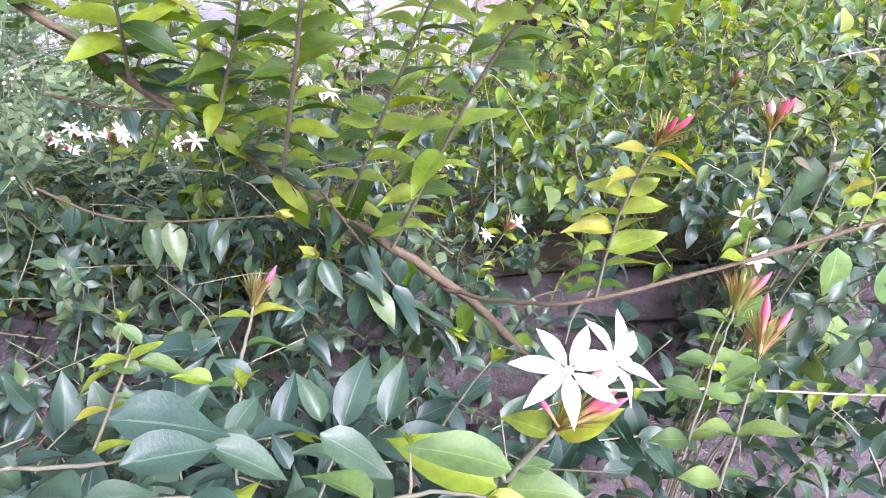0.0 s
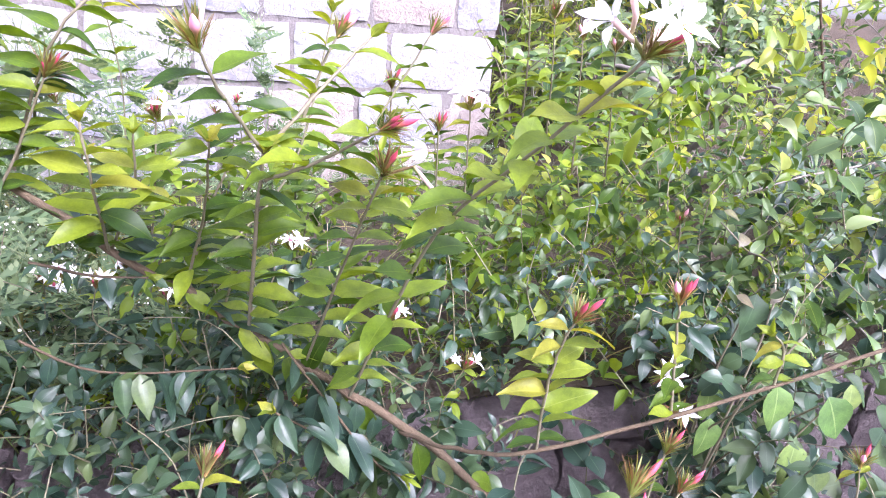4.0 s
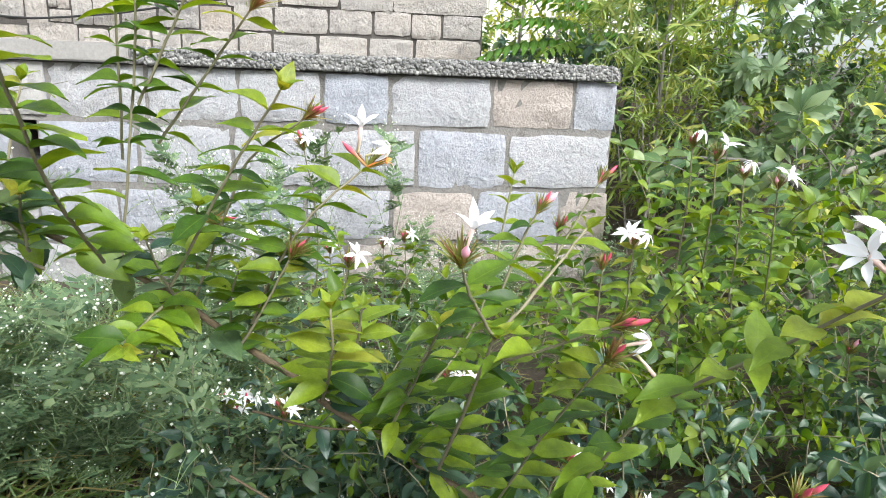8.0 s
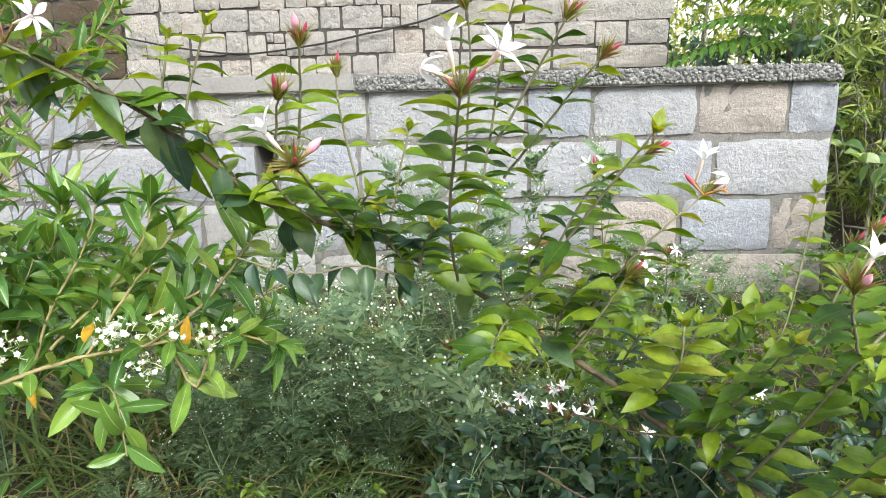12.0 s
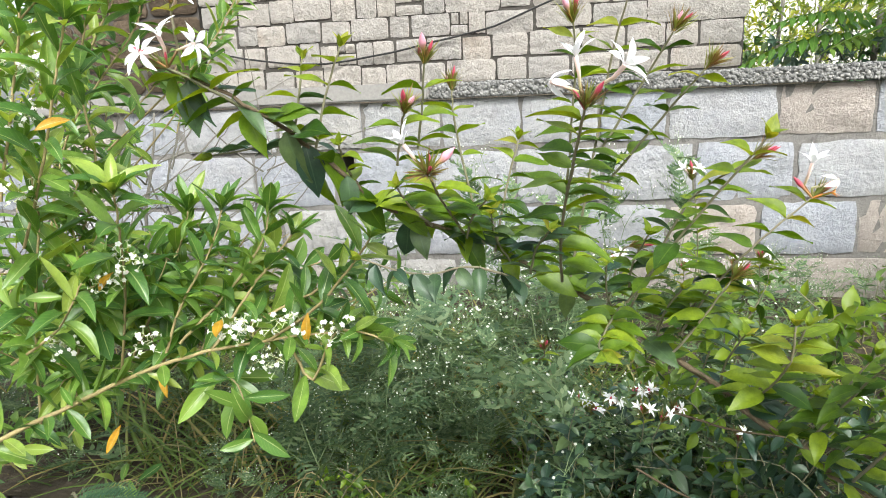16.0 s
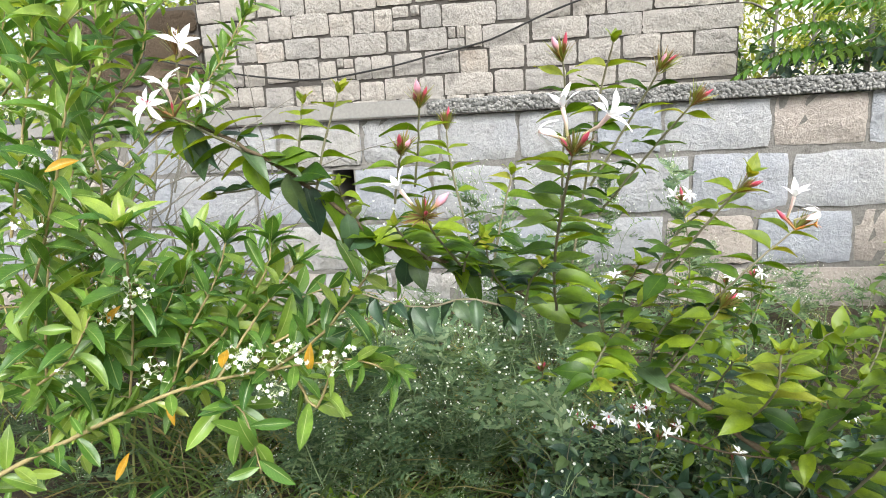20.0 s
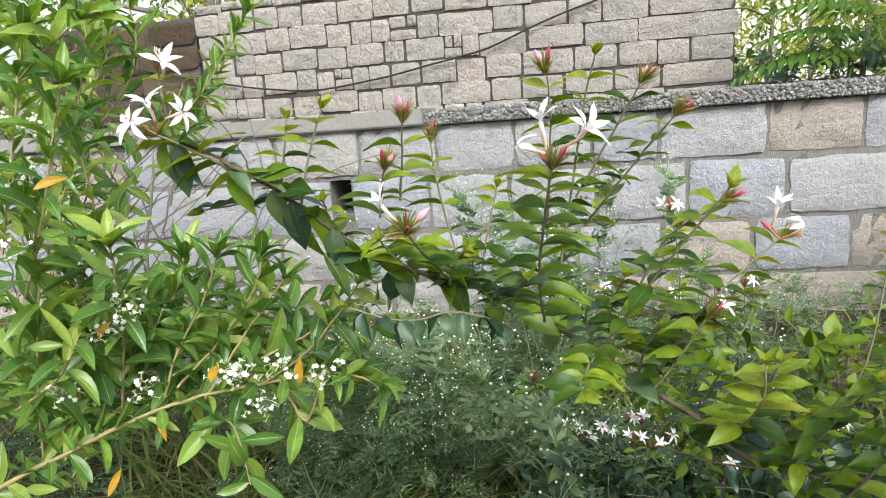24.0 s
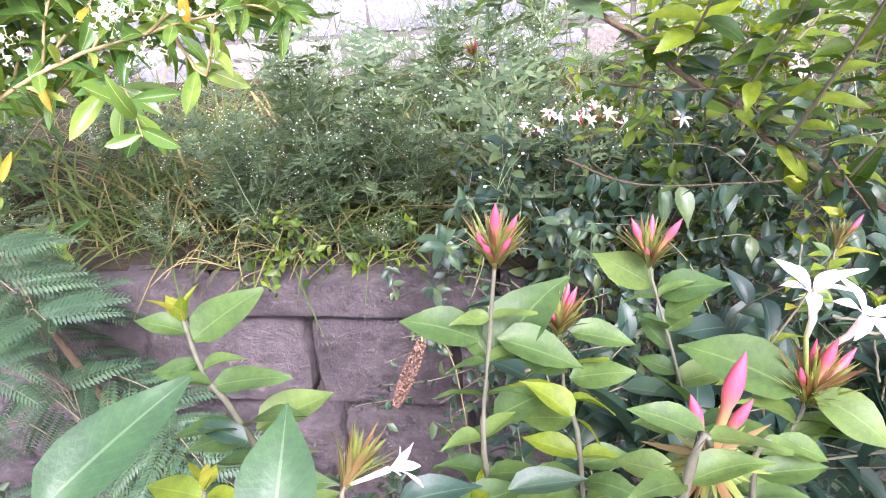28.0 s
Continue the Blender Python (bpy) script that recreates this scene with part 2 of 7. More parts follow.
M["calyx"] = leaf_material("calyx_spike", [(0.0, (0.20, 0.25, 0.06)), (0.5, (0.27, 0.28, 0.09)), (0.75, (0.24, 0.16, 0.07)), (1.0, (0.20, 0.09, 0.05))], vein_amount=0.0, through_light=0.3)
M["tiny"] = petal_material("tiny_white_flower", (0.5, 0.56, 0.3), (0.82, 0.82, 0.76), through_light=0.15)
M["weed_bloom"] = petal_material("weed_bloom", (0.78, 0.79, 0.70), (0.8, 0.8, 0.75), through_light=0.15)
M["red_bud"] = petal_material("dark_red_bud", (0.3, 0.06, 0.05), (0.42, 0.04, 0.09), through_light=0.1)
M["twig"] = rough_material("green_twig", [(0.0, (0.12, 0.125, 0.065)), (0.6, (0.18, 0.165, 0.105)), (1.0, (0.25, 0.22, 0.155))], 60, 400, 0.3, 0.001, 0.7, (0.11, 0.075, 0.045), 0.35)
M["pale_twig"] = rough_material("pale_twig", [(0.0, (0.085, 0.09, 0.055)), (1.0, (0.145, 0.14, 0.098))], 60, 300, 0.3, 0.001, 0.75, (0.10, 0.07, 0.05), 0.3)
M["bark"] = rough_material("brown_bark", [(0.0, (0.055, 0.040, 0.024)), (0.6, (0.115, 0.085, 0.052)), (1.0, (0.175, 0.140, 0.095))], 40, 300, 0.7, 0.004, 0.85, (0.035, 0.03, 0.022), 0.6)
M["grey_twig"] = rough_material("grey_dry_twig", [(0.0, (0.13, 0.12, 0.1)), (1.0, (0.25, 0.23, 0.2))], 40, 300, 0.4, 0.002, 0.85)
M["tan_twig"] = rough_material("tan_twig", [(0.0, (0.24, 0.2, 0.09)), (1.0, (0.38, 0.3, 0.15))], 50, 300, 0.4, 0.002, 0.8, (0.15, 0.1, 0.05), 0.3)
M["stone"] = rough_material("grey_rubble_block", [(0.0, (0.27, 0.285, 0.325)), (0.35, (0.345, 0.352, 0.388)), (0.6, (0.382, 0.376, 0.384)), (0.8, (0.388, 0.366, 0.345)), (1.0, (0.445, 0.432, 0.42))], 7, 60, 1.0, 0.02, 0.92, (0.2, 0.196, 0.19), 0.45, 0.5)
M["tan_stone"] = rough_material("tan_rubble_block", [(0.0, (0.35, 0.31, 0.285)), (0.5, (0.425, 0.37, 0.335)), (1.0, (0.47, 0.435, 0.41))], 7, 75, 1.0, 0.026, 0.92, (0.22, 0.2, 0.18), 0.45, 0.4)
M["upper_stone"] = rough_material("pale_block", [(0.0, (0.30, 0.29, 0.285)), (0.35, (0.40, 0.372, 0.348)), (0.7, (0.455, 0.413, 0.375)), (0.9, (0.42, 0.34, 0.275)), (1.0, (0.50, 0.472, 0.445))], 5, 60, 1.0, 0.04, 0.92, (0.15, 0.143, 0.132), 0.65, 0.45)
M["low_stone"] = rough_material("mauve_block", [(0.0, (0.070, 0.058, 0.060)), (0.35, (0.155, 0.130, 0.134)), (0.55, (0.245, 0.208, 0.212)), (0.8, (0.320, 0.278, 0.280)), (1.0, (0.410, 0.370, 0.365))], 13, 48, 1.0, 0.06, 0.92, (0.07, 0.06, 0.055), 0.55, 0.15)
M["mortar"] = rough_material("dark_mortar", [(0.0, (0.056, 0.050, 0.046)), (1.0, (0.125, 0.112, 0.100))], 12, 120, 0.8, 0.01)
M["pale_mortar"] = rough_material("grey_mortar", [(0.0, (0.13, 0.12, 0.115)), (1.0, (0.24, 0.225, 0.21))], 14, 90, 0.8, 0.012, 0.92, (0.05, 0.045, 0.04), 0.6)
M["cap"] = rough_material("pebbly_concrete", [(0.0, (0.12, 0.115, 0.11)), (1.0, (0.23, 0.222, 0.21))], 14, 90, 0.8, 0.012, piece=0.2)
M["pebble"] = rough_material("pebble", [(0.0, (0.10, 0.098, 0.095)), (0.55, (0.19, 0.185, 0.18)), (0.9, (0.27, 0.26, 0.25)), (1.0, (0.36, 0.345, 0.33))], 30, 200, 0.3, 0.003, 0.8, piece=0.9)
M["concrete"] = rough_material("smooth_concrete", [(0.0, (0.19, 0.18, 0.175)), (1.0, (0.27, 0.255, 0.24))], 5, 80, 0.3, 0.004, piece=0.1)
M["soil"] = rough_material("dark_soil", [(0.0, (0.05, 0.04, 0.03)), (1.0, (0.13, 0.1, 0.07))], 7, 60, 1.0, 0.03, piece=0.0)
M["brown_stone"] = rough_material("brown_block", [(0.0, (0.06, 0.042, 0.028)), (0.6, (0.13, 0.095, 0.065)), (1.0, (0.22, 0.165, 0.115))], 7, 90, 1.0, 0.04, 0.92, (0.03, 0.028, 0.02), 0.6, 0.5)
M["cable"] = rough_material("black_cable", [(0.0, (0.02, 0.02, 0.02)), (1.0, (0.04, 0.04, 0.04))], 20, 100, 0.1, 0.001, 0.5)
M["seed"] = rough_material("dry_seed_spike", [(0.0, (0.14, 0.08, 0.055)), (1.0, (0.28, 0.17, 0.12))], 60, 300, 0.6, 0.002, piece=0.7)
M["house"] = rough_material("cream_render", [(0.0, (0.62, 0.6, 0.54)), (1.0, (0.72, 0.7, 0.64))], 1.2, 30, 0.2, 0.004, piece=0.0)


# ---- mesh tools ----
def part(name, data, material, parent, label="", kind=""):
    """data: a bmesh or a mesh; one mesh object under a thing or a part."""
    if isinstance(data, bmesh.types.BMesh):
        me = bpy.data.meshes.new(name)
        data.to_mesh(me)
        data.free()
    else:
        me = data
    if material is not None and not me.materials:
        me.materials.append(material)
    ob = new(name, me)
    ob.parent = parent
    return tagged(ob, label=label, kind=kind)


def thing(name, place, label, category, group="", kind=""):
    ob = new(name)
    ob.empty_display_size = 0.05
    ob.matrix_basis = Matrix.Translation(place)
    return tagged(ob, label, category, group, kind)


def mesh_of(name, verts, faces, uvs=None, mats=(), slots=None, smooth=True):
    me = bpy.data.meshes.new(name)
    me.from_pydata([tuple(v) for v in verts], [], [tuple(f) for f in faces])
    if uvs is not None:
        layer = me.uv_layers.new(name="UVMap")
        idx = np.zeros(len(me.loops), dtype=np.int32)
        me.loops.foreach_get("vertex_index", idx)
        layer.data.foreach_set("uv", np.asarray(uvs, dtype=np.float32)[idx].ravel())
    for m in mats:
        me.materials.append(m)
    if slots is not None:
        me.polygons.foreach_set("material_index", np.asarray(slots, dtype=np.int32))
    me.polygons.foreach_set("use_smooth", np.full(len(me.polygons), smooth))
    me.update()
    return me


def leaf_shape(width=0.42, fold=0.25, arch=0.3, wave=0.03, belly=0.42, rows=6, sharp=1.3, twist=0.0, seed=0):
    """A blade along +y of unit length, folded along its midrib and arched down: vertices, faces, uvs."""
    rnd = random.Random(seed)
    v, f, uv = [], [], []
    for i in range(rows + 1):
        s = i / rows
        w = math.sin(math.pi * s ** (math.log(0.5) / math.log(belly))) ** (0.75 if s < belly else sharp) if 0 < s < 1 else 0.02
        w = max(w, 0.025) * width / 2
        y, z = s * (1 - 0.25 * arch * s), -arch * s * s * 0.7
        for c in (-1, -0.5, 0, 0.5, 1):
            ripple = wave * math.sin(7 * s + c * 2 + seed) * abs(c)
            tx = c * w
            v.append((tx + twist * s * z, y, z + fold * abs(tx) * (1.1 - 0.4 * s) + ripple + twist * tx * s))
            uv.append((0.5 + c * 0.5, s))
        if i:
            a = (i - 1) * 5
            for c in range(4):
                f.append((a + c, a + c + 1, a + c + 6, a + c + 5))
    return np.array(v), f, np.array(uv)


def leafy_lobes(pairs=5, width=0.62, lobe=0.06, arch=0.3, seed=0):
    """A blade cut into narrow lobes on both sides of a midrib."""
    rnd = random.Random(seed)
    v, f, uv = [], [], []

    def strip(a, b, w):
        d = Vector(b) - Vector(a)
        n = Vector((-d.y, d.x, 0)).normalized() * w
        m = Vector(a).lerp(Vector(b), 0.55)
        k = len(v)
        for p in (Vector(a) - n * 0.5, Vector(a) + n * 0.5, m - n, m + n, Vector(b)):
            v.append(tuple(p))
            uv.append((0.3, 0.5))
        f.extend([(k, k + 1, k + 3, k + 2), (k + 2, k + 3, k + 4)])

    z = lambda s: -arch * s * s * 0.6
    for i in range(6):
        strip((0, i / 6, z(i / 6)), (0, (i + 1.25) / 6 * 0.97, z((i + 1) / 6)), lobe * 0.55)
    for i in range(pairs):
        s = 0.2 + 0.68 * i / (pairs - 1)
        ln = width / 2 * math.sin(math.pi * (0.25 + 0.62 * s)) * rnd.uniform(0.8, 1.15)
        for side in (-1, 1):
            b = (side * ln, s + ln * 0.55, z(s) + rnd.uniform(-0.03, 0.05))
            strip((0, s, z(s)), b, lobe)
            for q in (0.5, 0.75):
                m = Vector((0, s, z(s))).lerp(Vector(b), q)
                strip(tuple(m), (m.x + side * ln * 0.1, m.y + ln * 0.4, m.z), lobe * 0.55)
    return np.array(v), f, np.array(uv)


def frond_shape(pairs=14, leaflet=0.3, width=0.075, arch=0.35, droop=0.1, taper=0.5, rows=2, angle=70):
    """A feather leaf of unit length along +y."""
    lv, lf, luv = leaf_shape(width=width / leaflet, fold=0.15, arch=0.25, wave=0, rows=rows, belly=0.4)
    v, f, uv = [], [], []
    k = 0
    for i in range(pairs):
        s = 0.12 + 0.86 * i / (pairs - 1)
        size = leaflet * (1 - taper * abs(s - 0.4) / 0.6)
        for side in (-1, 1):
            a = radians(angle - 25 * s) * -side
            r = Matrix.Translation((0, s * (1 - 0.2 * arch * s), -arch * s * s * 0.6)) @ Matrix.Rotation(a, 4, 'Z') @ Matrix.Rotation(-droop, 4, 'X') @ Matrix.Diagonal((size, size, size, 1))
            r = np.array(r)
            v.extend(lv @ r[:3, :3].T + r[:3, 3])
            f.extend([tuple(j + k for j in q) for q in lf])
            uv.extend(luv)
            k += len(lv)
    n, row = 2 * pairs, len(lv)
    for i in range(pairs):
        j = round((0.12 + 0.86 * i / (pairs - 1)) * n)
        for q in (0, 1):
            f.append(((2 * i + q) * row, (2 * i + q) * row + 4, k + 2 * j + q))
    for i in range(n + 1):
        s = i / n
        for c in (-1, 1):
            v.append((c * 0.006, s * (1 - 0.2 * arch * s), -arch * s * s * 0.6))
            uv.append((0.5, 0.5))
        if i:
            f.append((k + 2 * i - 2, k + 2 * i - 1, k + 2 * i + 1, k + 2 * i))
    return np.array(v), f, np.array(uv)


def place_leaf(at, along, up, size):
    """The pose of a blade whose length runs along and whose face looks up."""
    y = Vector(along).normalized()
    x = y.cross(Vector(up))
    if x.length < 1e-4:
        x = y.cross(Vector((0.3, 0.9, 0.1)))
    x.normalize()
    z = x.cross(y)
    return Matrix(((x.x * size, y.x * size, z.x * size, at[0]), (x.y * size, y.y * size, z.y * size, at[1]), (x.z * size, y.z * size, z.z * size, at[2]), (0, 0, 0, 1)))


def many(name, shapes, poses, material, parent, label="", kind="stuff"):
    """Many small pieces joined into one mesh; shapes are taken in turn at random."""
    rnd = random.Random(len(poses) + 7)
    pick = [rnd.randrange(len(shapes)) for _ in poses]
    vs, us, fs, k = [], [], [], 0
    for j, (sv, sf, su) in enumerate(shapes):
        ms = [np.array(m) for m, q in zip(poses, pick) if q == j]
        if not ms:
            continue
        a = np.array(ms)
        vs.append((np.einsum('nij,vj->nvi', a[:, :3, :3], sv) + a[:, None, :3, 3]).reshape(-1, 3))
        us.append(np.tile(su, (len(ms), 1)))
        for i in range(len(ms)):
            fs.extend([tuple(q + k for q in face) for face in sf])
            k += len(sv)
    base = np.array(parent.matrix_basis.translation) if parent else np.zeros(3)
    me = mesh_of(name, np.concatenate(vs) - base, fs, np.concatenate(us), [material])
    ob = new(name, me)
    ob.parent = parent
    return tagged(ob, label=label, kind=kind)


def tube_data(points, r0, r1, sides=6):
    pts = [Vector(p) for p in points]
    v, f = [], []
    n = len(pts)
    for i, p in enumerate(pts):
        d = (pts[min(i + 1, n - 1)] - pts[max(i - 1, 0)]).normalized()
        x = d.cross(Vector((0.31, 0.87, 0.23))).normalized()
        y = d.cross(x)
        r = r0 + (r1 - r0) * i / (n - 1)
        for s in range(sides):
            a = 2 * math.pi * s / sides
            v.append(p + x * (r * math.cos(a)) + y * (r * math.sin(a)))
        if i:
            for s in range(sides):
                q = (s + 1) % sides
                f.append(((i - 1) * sides + s, (i - 1) * sides + q, i * sides + q, i * sides + s))
    f.append(tuple(range((n - 1) * sides, n * sides)))
    return [tuple(a) for a in v], f


def smooth_line(points, steps=6, jitter=0.0, rnd=random):
    pts = [Vector(p) for p in points]
    if len(pts) == 2:
        pts = [pts[0], pts[0].lerp(pts[1], 0.5), pts[1]]
    out = []
    for i in range(len(pts) - 1):
        p0, p1, p2, p3 = pts[max(i - 1, 0)], pts[i], pts[i + 1], pts[min(i + 2, len(pts) - 1)]
        for s in range(steps):
            t = s / steps
            q = 0.5 * (2 * p1 + (p2 - p0) * t + (2 * p0 - 5 * p1 + 4 * p2 - p3) * t * t + (3 * p1 - p0 - 3 * p2 + p3) * t ** 3)
            out.append(q + Vector((rnd.uniform(-1, 1), rnd.uniform(-1, 1), rnd.uniform(-1, 1))) * (jitter if out else 0))
    out.append(pts[-1])
    return out


def tube(name, points, r0, r1, material, parent, sides=6, label=""):
    base = parent.matrix_basis.translation if parent and parent.parent is None else Vector()
    v, f = tube_data([Vector(p) - base for p in points], r0, r1, sides)
    ob = new(name, mesh_of(name, v, f, None, [material]))
    ob.parent = parent
    return tagged(ob, label=label)


def tubes(name, lines, material, parent, sides=5, label="", kind=""):
    """Several stems joined into one mesh: lines of (points, r0, r1)."""
    base = parent.matrix_basis.translation if parent else Vector()
    V, F = [], []
    for pts, r0, r1 in lines:
        v, f = tube_data([Vector(p) - base for p in pts], r0, r1, sides)
        k = len(V)
        V += v
        F += [tuple(i + k for i in q) for q in f]
    ob = new(name, mesh_of(name, V, F, None, [material]))
    ob.parent = parent
    return tagged(ob, label=label, kind=kind)


# ---- ground, walls ----
def sheet(name, x0, x1, y0, y1, nx, ny, height, material, label, kind="structure"):
    v = [(x0 + (x1 - x0) * i / nx, y0 + (y1 - y0) * j / ny, height(x0 + (x1 - x0) * i / nx, y0 + (y1 - y0) * j / ny)) for j in range(ny + 1) for i in range(nx + 1)]
    f = [(j * (nx + 1) + i, j * (nx + 1) + i + 1, (j + 1) * (nx + 1) + i + 1, (j + 1) * (nx + 1) + i) for j in range(ny) for i in range(nx)]
    return tagged(new(name, mesh_of(name, v, f, None, [material])), label, "ground", kind=kind)


def lumps(x, y, a=0.03, s=3.0):
    return a * noise.noise(Vector((x * s, y * s, 0.7))) + a * 0.5 * noise.noise(Vector((x * s * 3, y * s * 3, 2.1)))


def terrace_height(x, y):
    top = 1.66 + 0.07 * min(max(y - 0.3, 0), 2)
    if x > 0.42:
        k = min(max((y - 0.4) / 2.2, 0), 1)
        top = 0.85 + (top - 0.85) * k * k * (3 - 2 * k)
    return top + lumps(x, y, 0.02)


sheet("ground", -400, 400, -400, 400, 40, 40, lambda x, y: 0.0, M["soil"], "bare brown soil in front of the retaining wall")
sheet("planting_bed", -7, 7, -1.55, 0.45, 140, 30, lambda x, y: 0.925 + lumps(x, y), M["soil"], "weedy soil bed behind the low retaining wall")
sheet("terrace", -7, 7, 0.31, 9, 140, 60, terrace_height, M["soil"], "raised soil terrace behind the block wall")


def block_mesh(seed, relief=0.05, nx=9, ny=6, worn=0.0):
    """A rough-faced stone block of unit size whose face looks to -y, with slightly uneven outline."""
    v, f = [], []
    off = Vector((seed * 3.1, seed * 1.7, 0))
    for j in range(ny + 1):
        for i in range(nx + 1):
            u, w = i / nx, j / ny
            e = min(u, 1 - u, w, 1 - w)
            d = -0.5 - relief * (0.5 * noise.noise(Vector((u * 2, w * 1.5, 0)) + off) + 0.8 * noise.noise(Vector((u * 7, w * 4, 3)) + off) + 0.5 * noise.noise(Vector((u * 15, w * 9, 5)) + off))
            if e < 0.01:
                d = -0.5 + 0.06 + 0.05 * noise.noise(Vector((u * 6, w * 6, 9)) + off)
            c = 1 - worn * (0.7 + noise.noise(Vector((u * 3, w * 3, 11)) + off)) * (abs(2 * u - 1) * abs(2 * w - 1)) ** 4
            jx = 0.012 * noise.noise(Vector((u * 4, w * 5, 5)) + off)
            jz = 0.03 * noise.noise(Vector((u * 6, w * 4, 7)) + off)
            v.append(((u - 0.5) * c + jx * (1 + 12 * worn), d, (w - 0.5) * c + jz * (1 + 10 * worn)))
            if i and j:
                a = j * (nx + 1) + i
                f.append((a - nx - 2, a - nx - 1, a, a - 1))
    rim = [i for i in range(nx + 1)] + [j * (nx + 1) + nx for j in range(1, ny + 1)] + [ny * (nx + 1) + i for i in range(nx - 1, -1, -1)] + [j * (nx + 1) for j in range(ny - 1, 0, -1)]
    k, n = len(v), len(rim)
    v += [v[r] for r in rim]
    v += [(v[r][0], 0.5, v[r][2]) for r in rim]
    for q in range(n):
        p = (q + 1) % n
        f.append((k + p, k + q, k + n + q, k + n + p))
    return v, f


BLOCKS = {}


def block(kind, material, rnd, relief):
    key = (kind, rnd.randrange(7))
    if key not in BLOCKS:
        v, f = block_mesh(len(BLOCKS) + 1, relief, 9, 6, {"upper": 0.06, "pier": 0.14, "low": 0.08}.get(kind, 0.05))
        BLOCKS[key] = mesh_of("stone_block", v, f, None, [material])
    return BLOCKS[key]


def stone_wall(wall, courses, y, depth, kind, material, relief, gap, rnd, skip=()):
    """courses: (z0, z1, joints). Each block is a part of the wall; its face lies at y."""
    beds = []
    for z0, z1, xs in courses:
        for x0, x1 in zip(xs, xs[1:]):
            if kind in ("upper", "pier") and rnd.random() < (0.07 if x1 < -1.0 else 0.02):
                zm = z0 + (z1 - z0) * rnd.uniform(0.4, 0.6)
                xm = x0 + (x1 - x0) * rnd.uniform(0.35, 0.65)
                beds += [(z0, zm, (x0, x1)), (zm, z1, (x0, xm)), (zm, z1, (xm, x1))]
            else:
                dz = rnd.uniform(-0.008, 0.008) if kind in ("upper", "pier") else 0.0
                beds.append((z0 + dz, z1 + dz, (x0, x1)))
    for z0, z1, xs in beds:
        for x0, x1 in zip(xs, xs[1:]):
            if any(a < (x0 + x1) / 2 < b and c < (z0 + z1) / 2 < d for a, b, c, d in skip):
                continue
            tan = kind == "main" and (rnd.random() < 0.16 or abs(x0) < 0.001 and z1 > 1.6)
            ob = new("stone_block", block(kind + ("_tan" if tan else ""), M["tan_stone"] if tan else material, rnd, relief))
            ob.parent = wall
            loose = 2.2 if kind == "upper" else 1.0
            ob.matrix_basis = Matrix.Translation(((x0 + x1) / 2 + rnd.uniform(-0.002, 0.002) * loose, y + depth / 2 + rnd.uniform(-0.006, 0.006), (z0 + z1) / 2 + rnd.uniform(-0.003, 0.003) * loose)) @ pose(0, 0, 0, rnd.uniform(-1, 1), rnd.uniform(-0.4, 0.4) * loose, rnd.uniform(-1.2, 1.2)) @ Matrix.Diagonal((x1 - x0 - gap * rnd.uniform(0.3, 1.9), depth, z1 - z0 - gap * rnd.uniform(0.4, 1.5), 1))


def box_bm(boxes, bevel=0.0):
    bm = bmesh.new()
    for x0, x1, y0, y1, z0, z1 in boxes:
        bmesh.ops.create_cube(bm, size=1, matrix=Matrix.Translation(((x0 + x1) / 2, (y0 + y1) / 2, (z0 + z1) / 2)) @ Matrix.Diagonal((x1 - x0, y1 - y0, z1 - z0, 1)))
    if bevel:
        bmesh.ops.bevel(bm, geom=bm.edges[:], offset=bevel, segments=2, affect='EDGES')
    return bm


def joints(x0, x1, lo, hi, rnd):
    xs = [x0]
    while xs[-1] < x1 - lo * 1.3:
        xs.append(xs[-1] + rnd.uniform(lo, hi))
    xs[-1] = x1
    return xs


# The block wall behind the bed: its core of mortar, then the blocks, the rough cap and the smooth cap.
HOLE = (-1.70, -1.61, 1.36, 1.505)
wall_main = tagged(new("wall_main"), "grey rough-faced stone block wall with dark mortar joints", "wall", kind="structure")
rw = random.Random(11)
core = [(-6, HOLE[0], 0.013, 0.32, 0, 1.70), (HOLE[1], 0.485, 0.013, 0.32, 0, 1.70), (HOLE[0], HOLE[1], 0.013, 0.32, 0, HOLE[2]), (HOLE[0], HOLE[1], 0.013, 0.32, HOLE[3], 1.70), (HOLE[0] - 0.01, HOLE[1] + 0.01, 0.3, 0.33, HOLE[2] - 0.01, HOLE[3] + 0.01)]
part("mortar_core", box_bm(core), M["pale_mortar"], wall_main)
row1 = sorted([0.495, 0.325, 0.0, -0.385, -0.63, -0.93, -1.24, -1.56, -1.93] + joints(-6, -1.93, 0.28, 0.38, rw)[:-1])
row2 = [-0.62, -0.28, 0.069, 0.495]
row3 = [-1.95, -1.63, -1.36, -1.04, -0.70, -0.37, -0.043, 0.30, 0.495]
row4 = joints(-6, 0.495, 0.28, 0.38, rw)
row5 = joints(-6, 0.495, 0.28, 0.38, rw)
left2 = joints(-6, -2.05, 0.28, 0.38, rw) + [HOLE[0]]
mid2 = [HOLE[1], -1.28, -0.95] + row2
left3 = joints(-6, -1.95, 0.28, 0.38, rw)[:-1]
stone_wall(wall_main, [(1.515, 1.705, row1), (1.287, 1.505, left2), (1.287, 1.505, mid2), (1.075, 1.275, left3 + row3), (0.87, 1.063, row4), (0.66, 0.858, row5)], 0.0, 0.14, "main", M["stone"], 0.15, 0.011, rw)


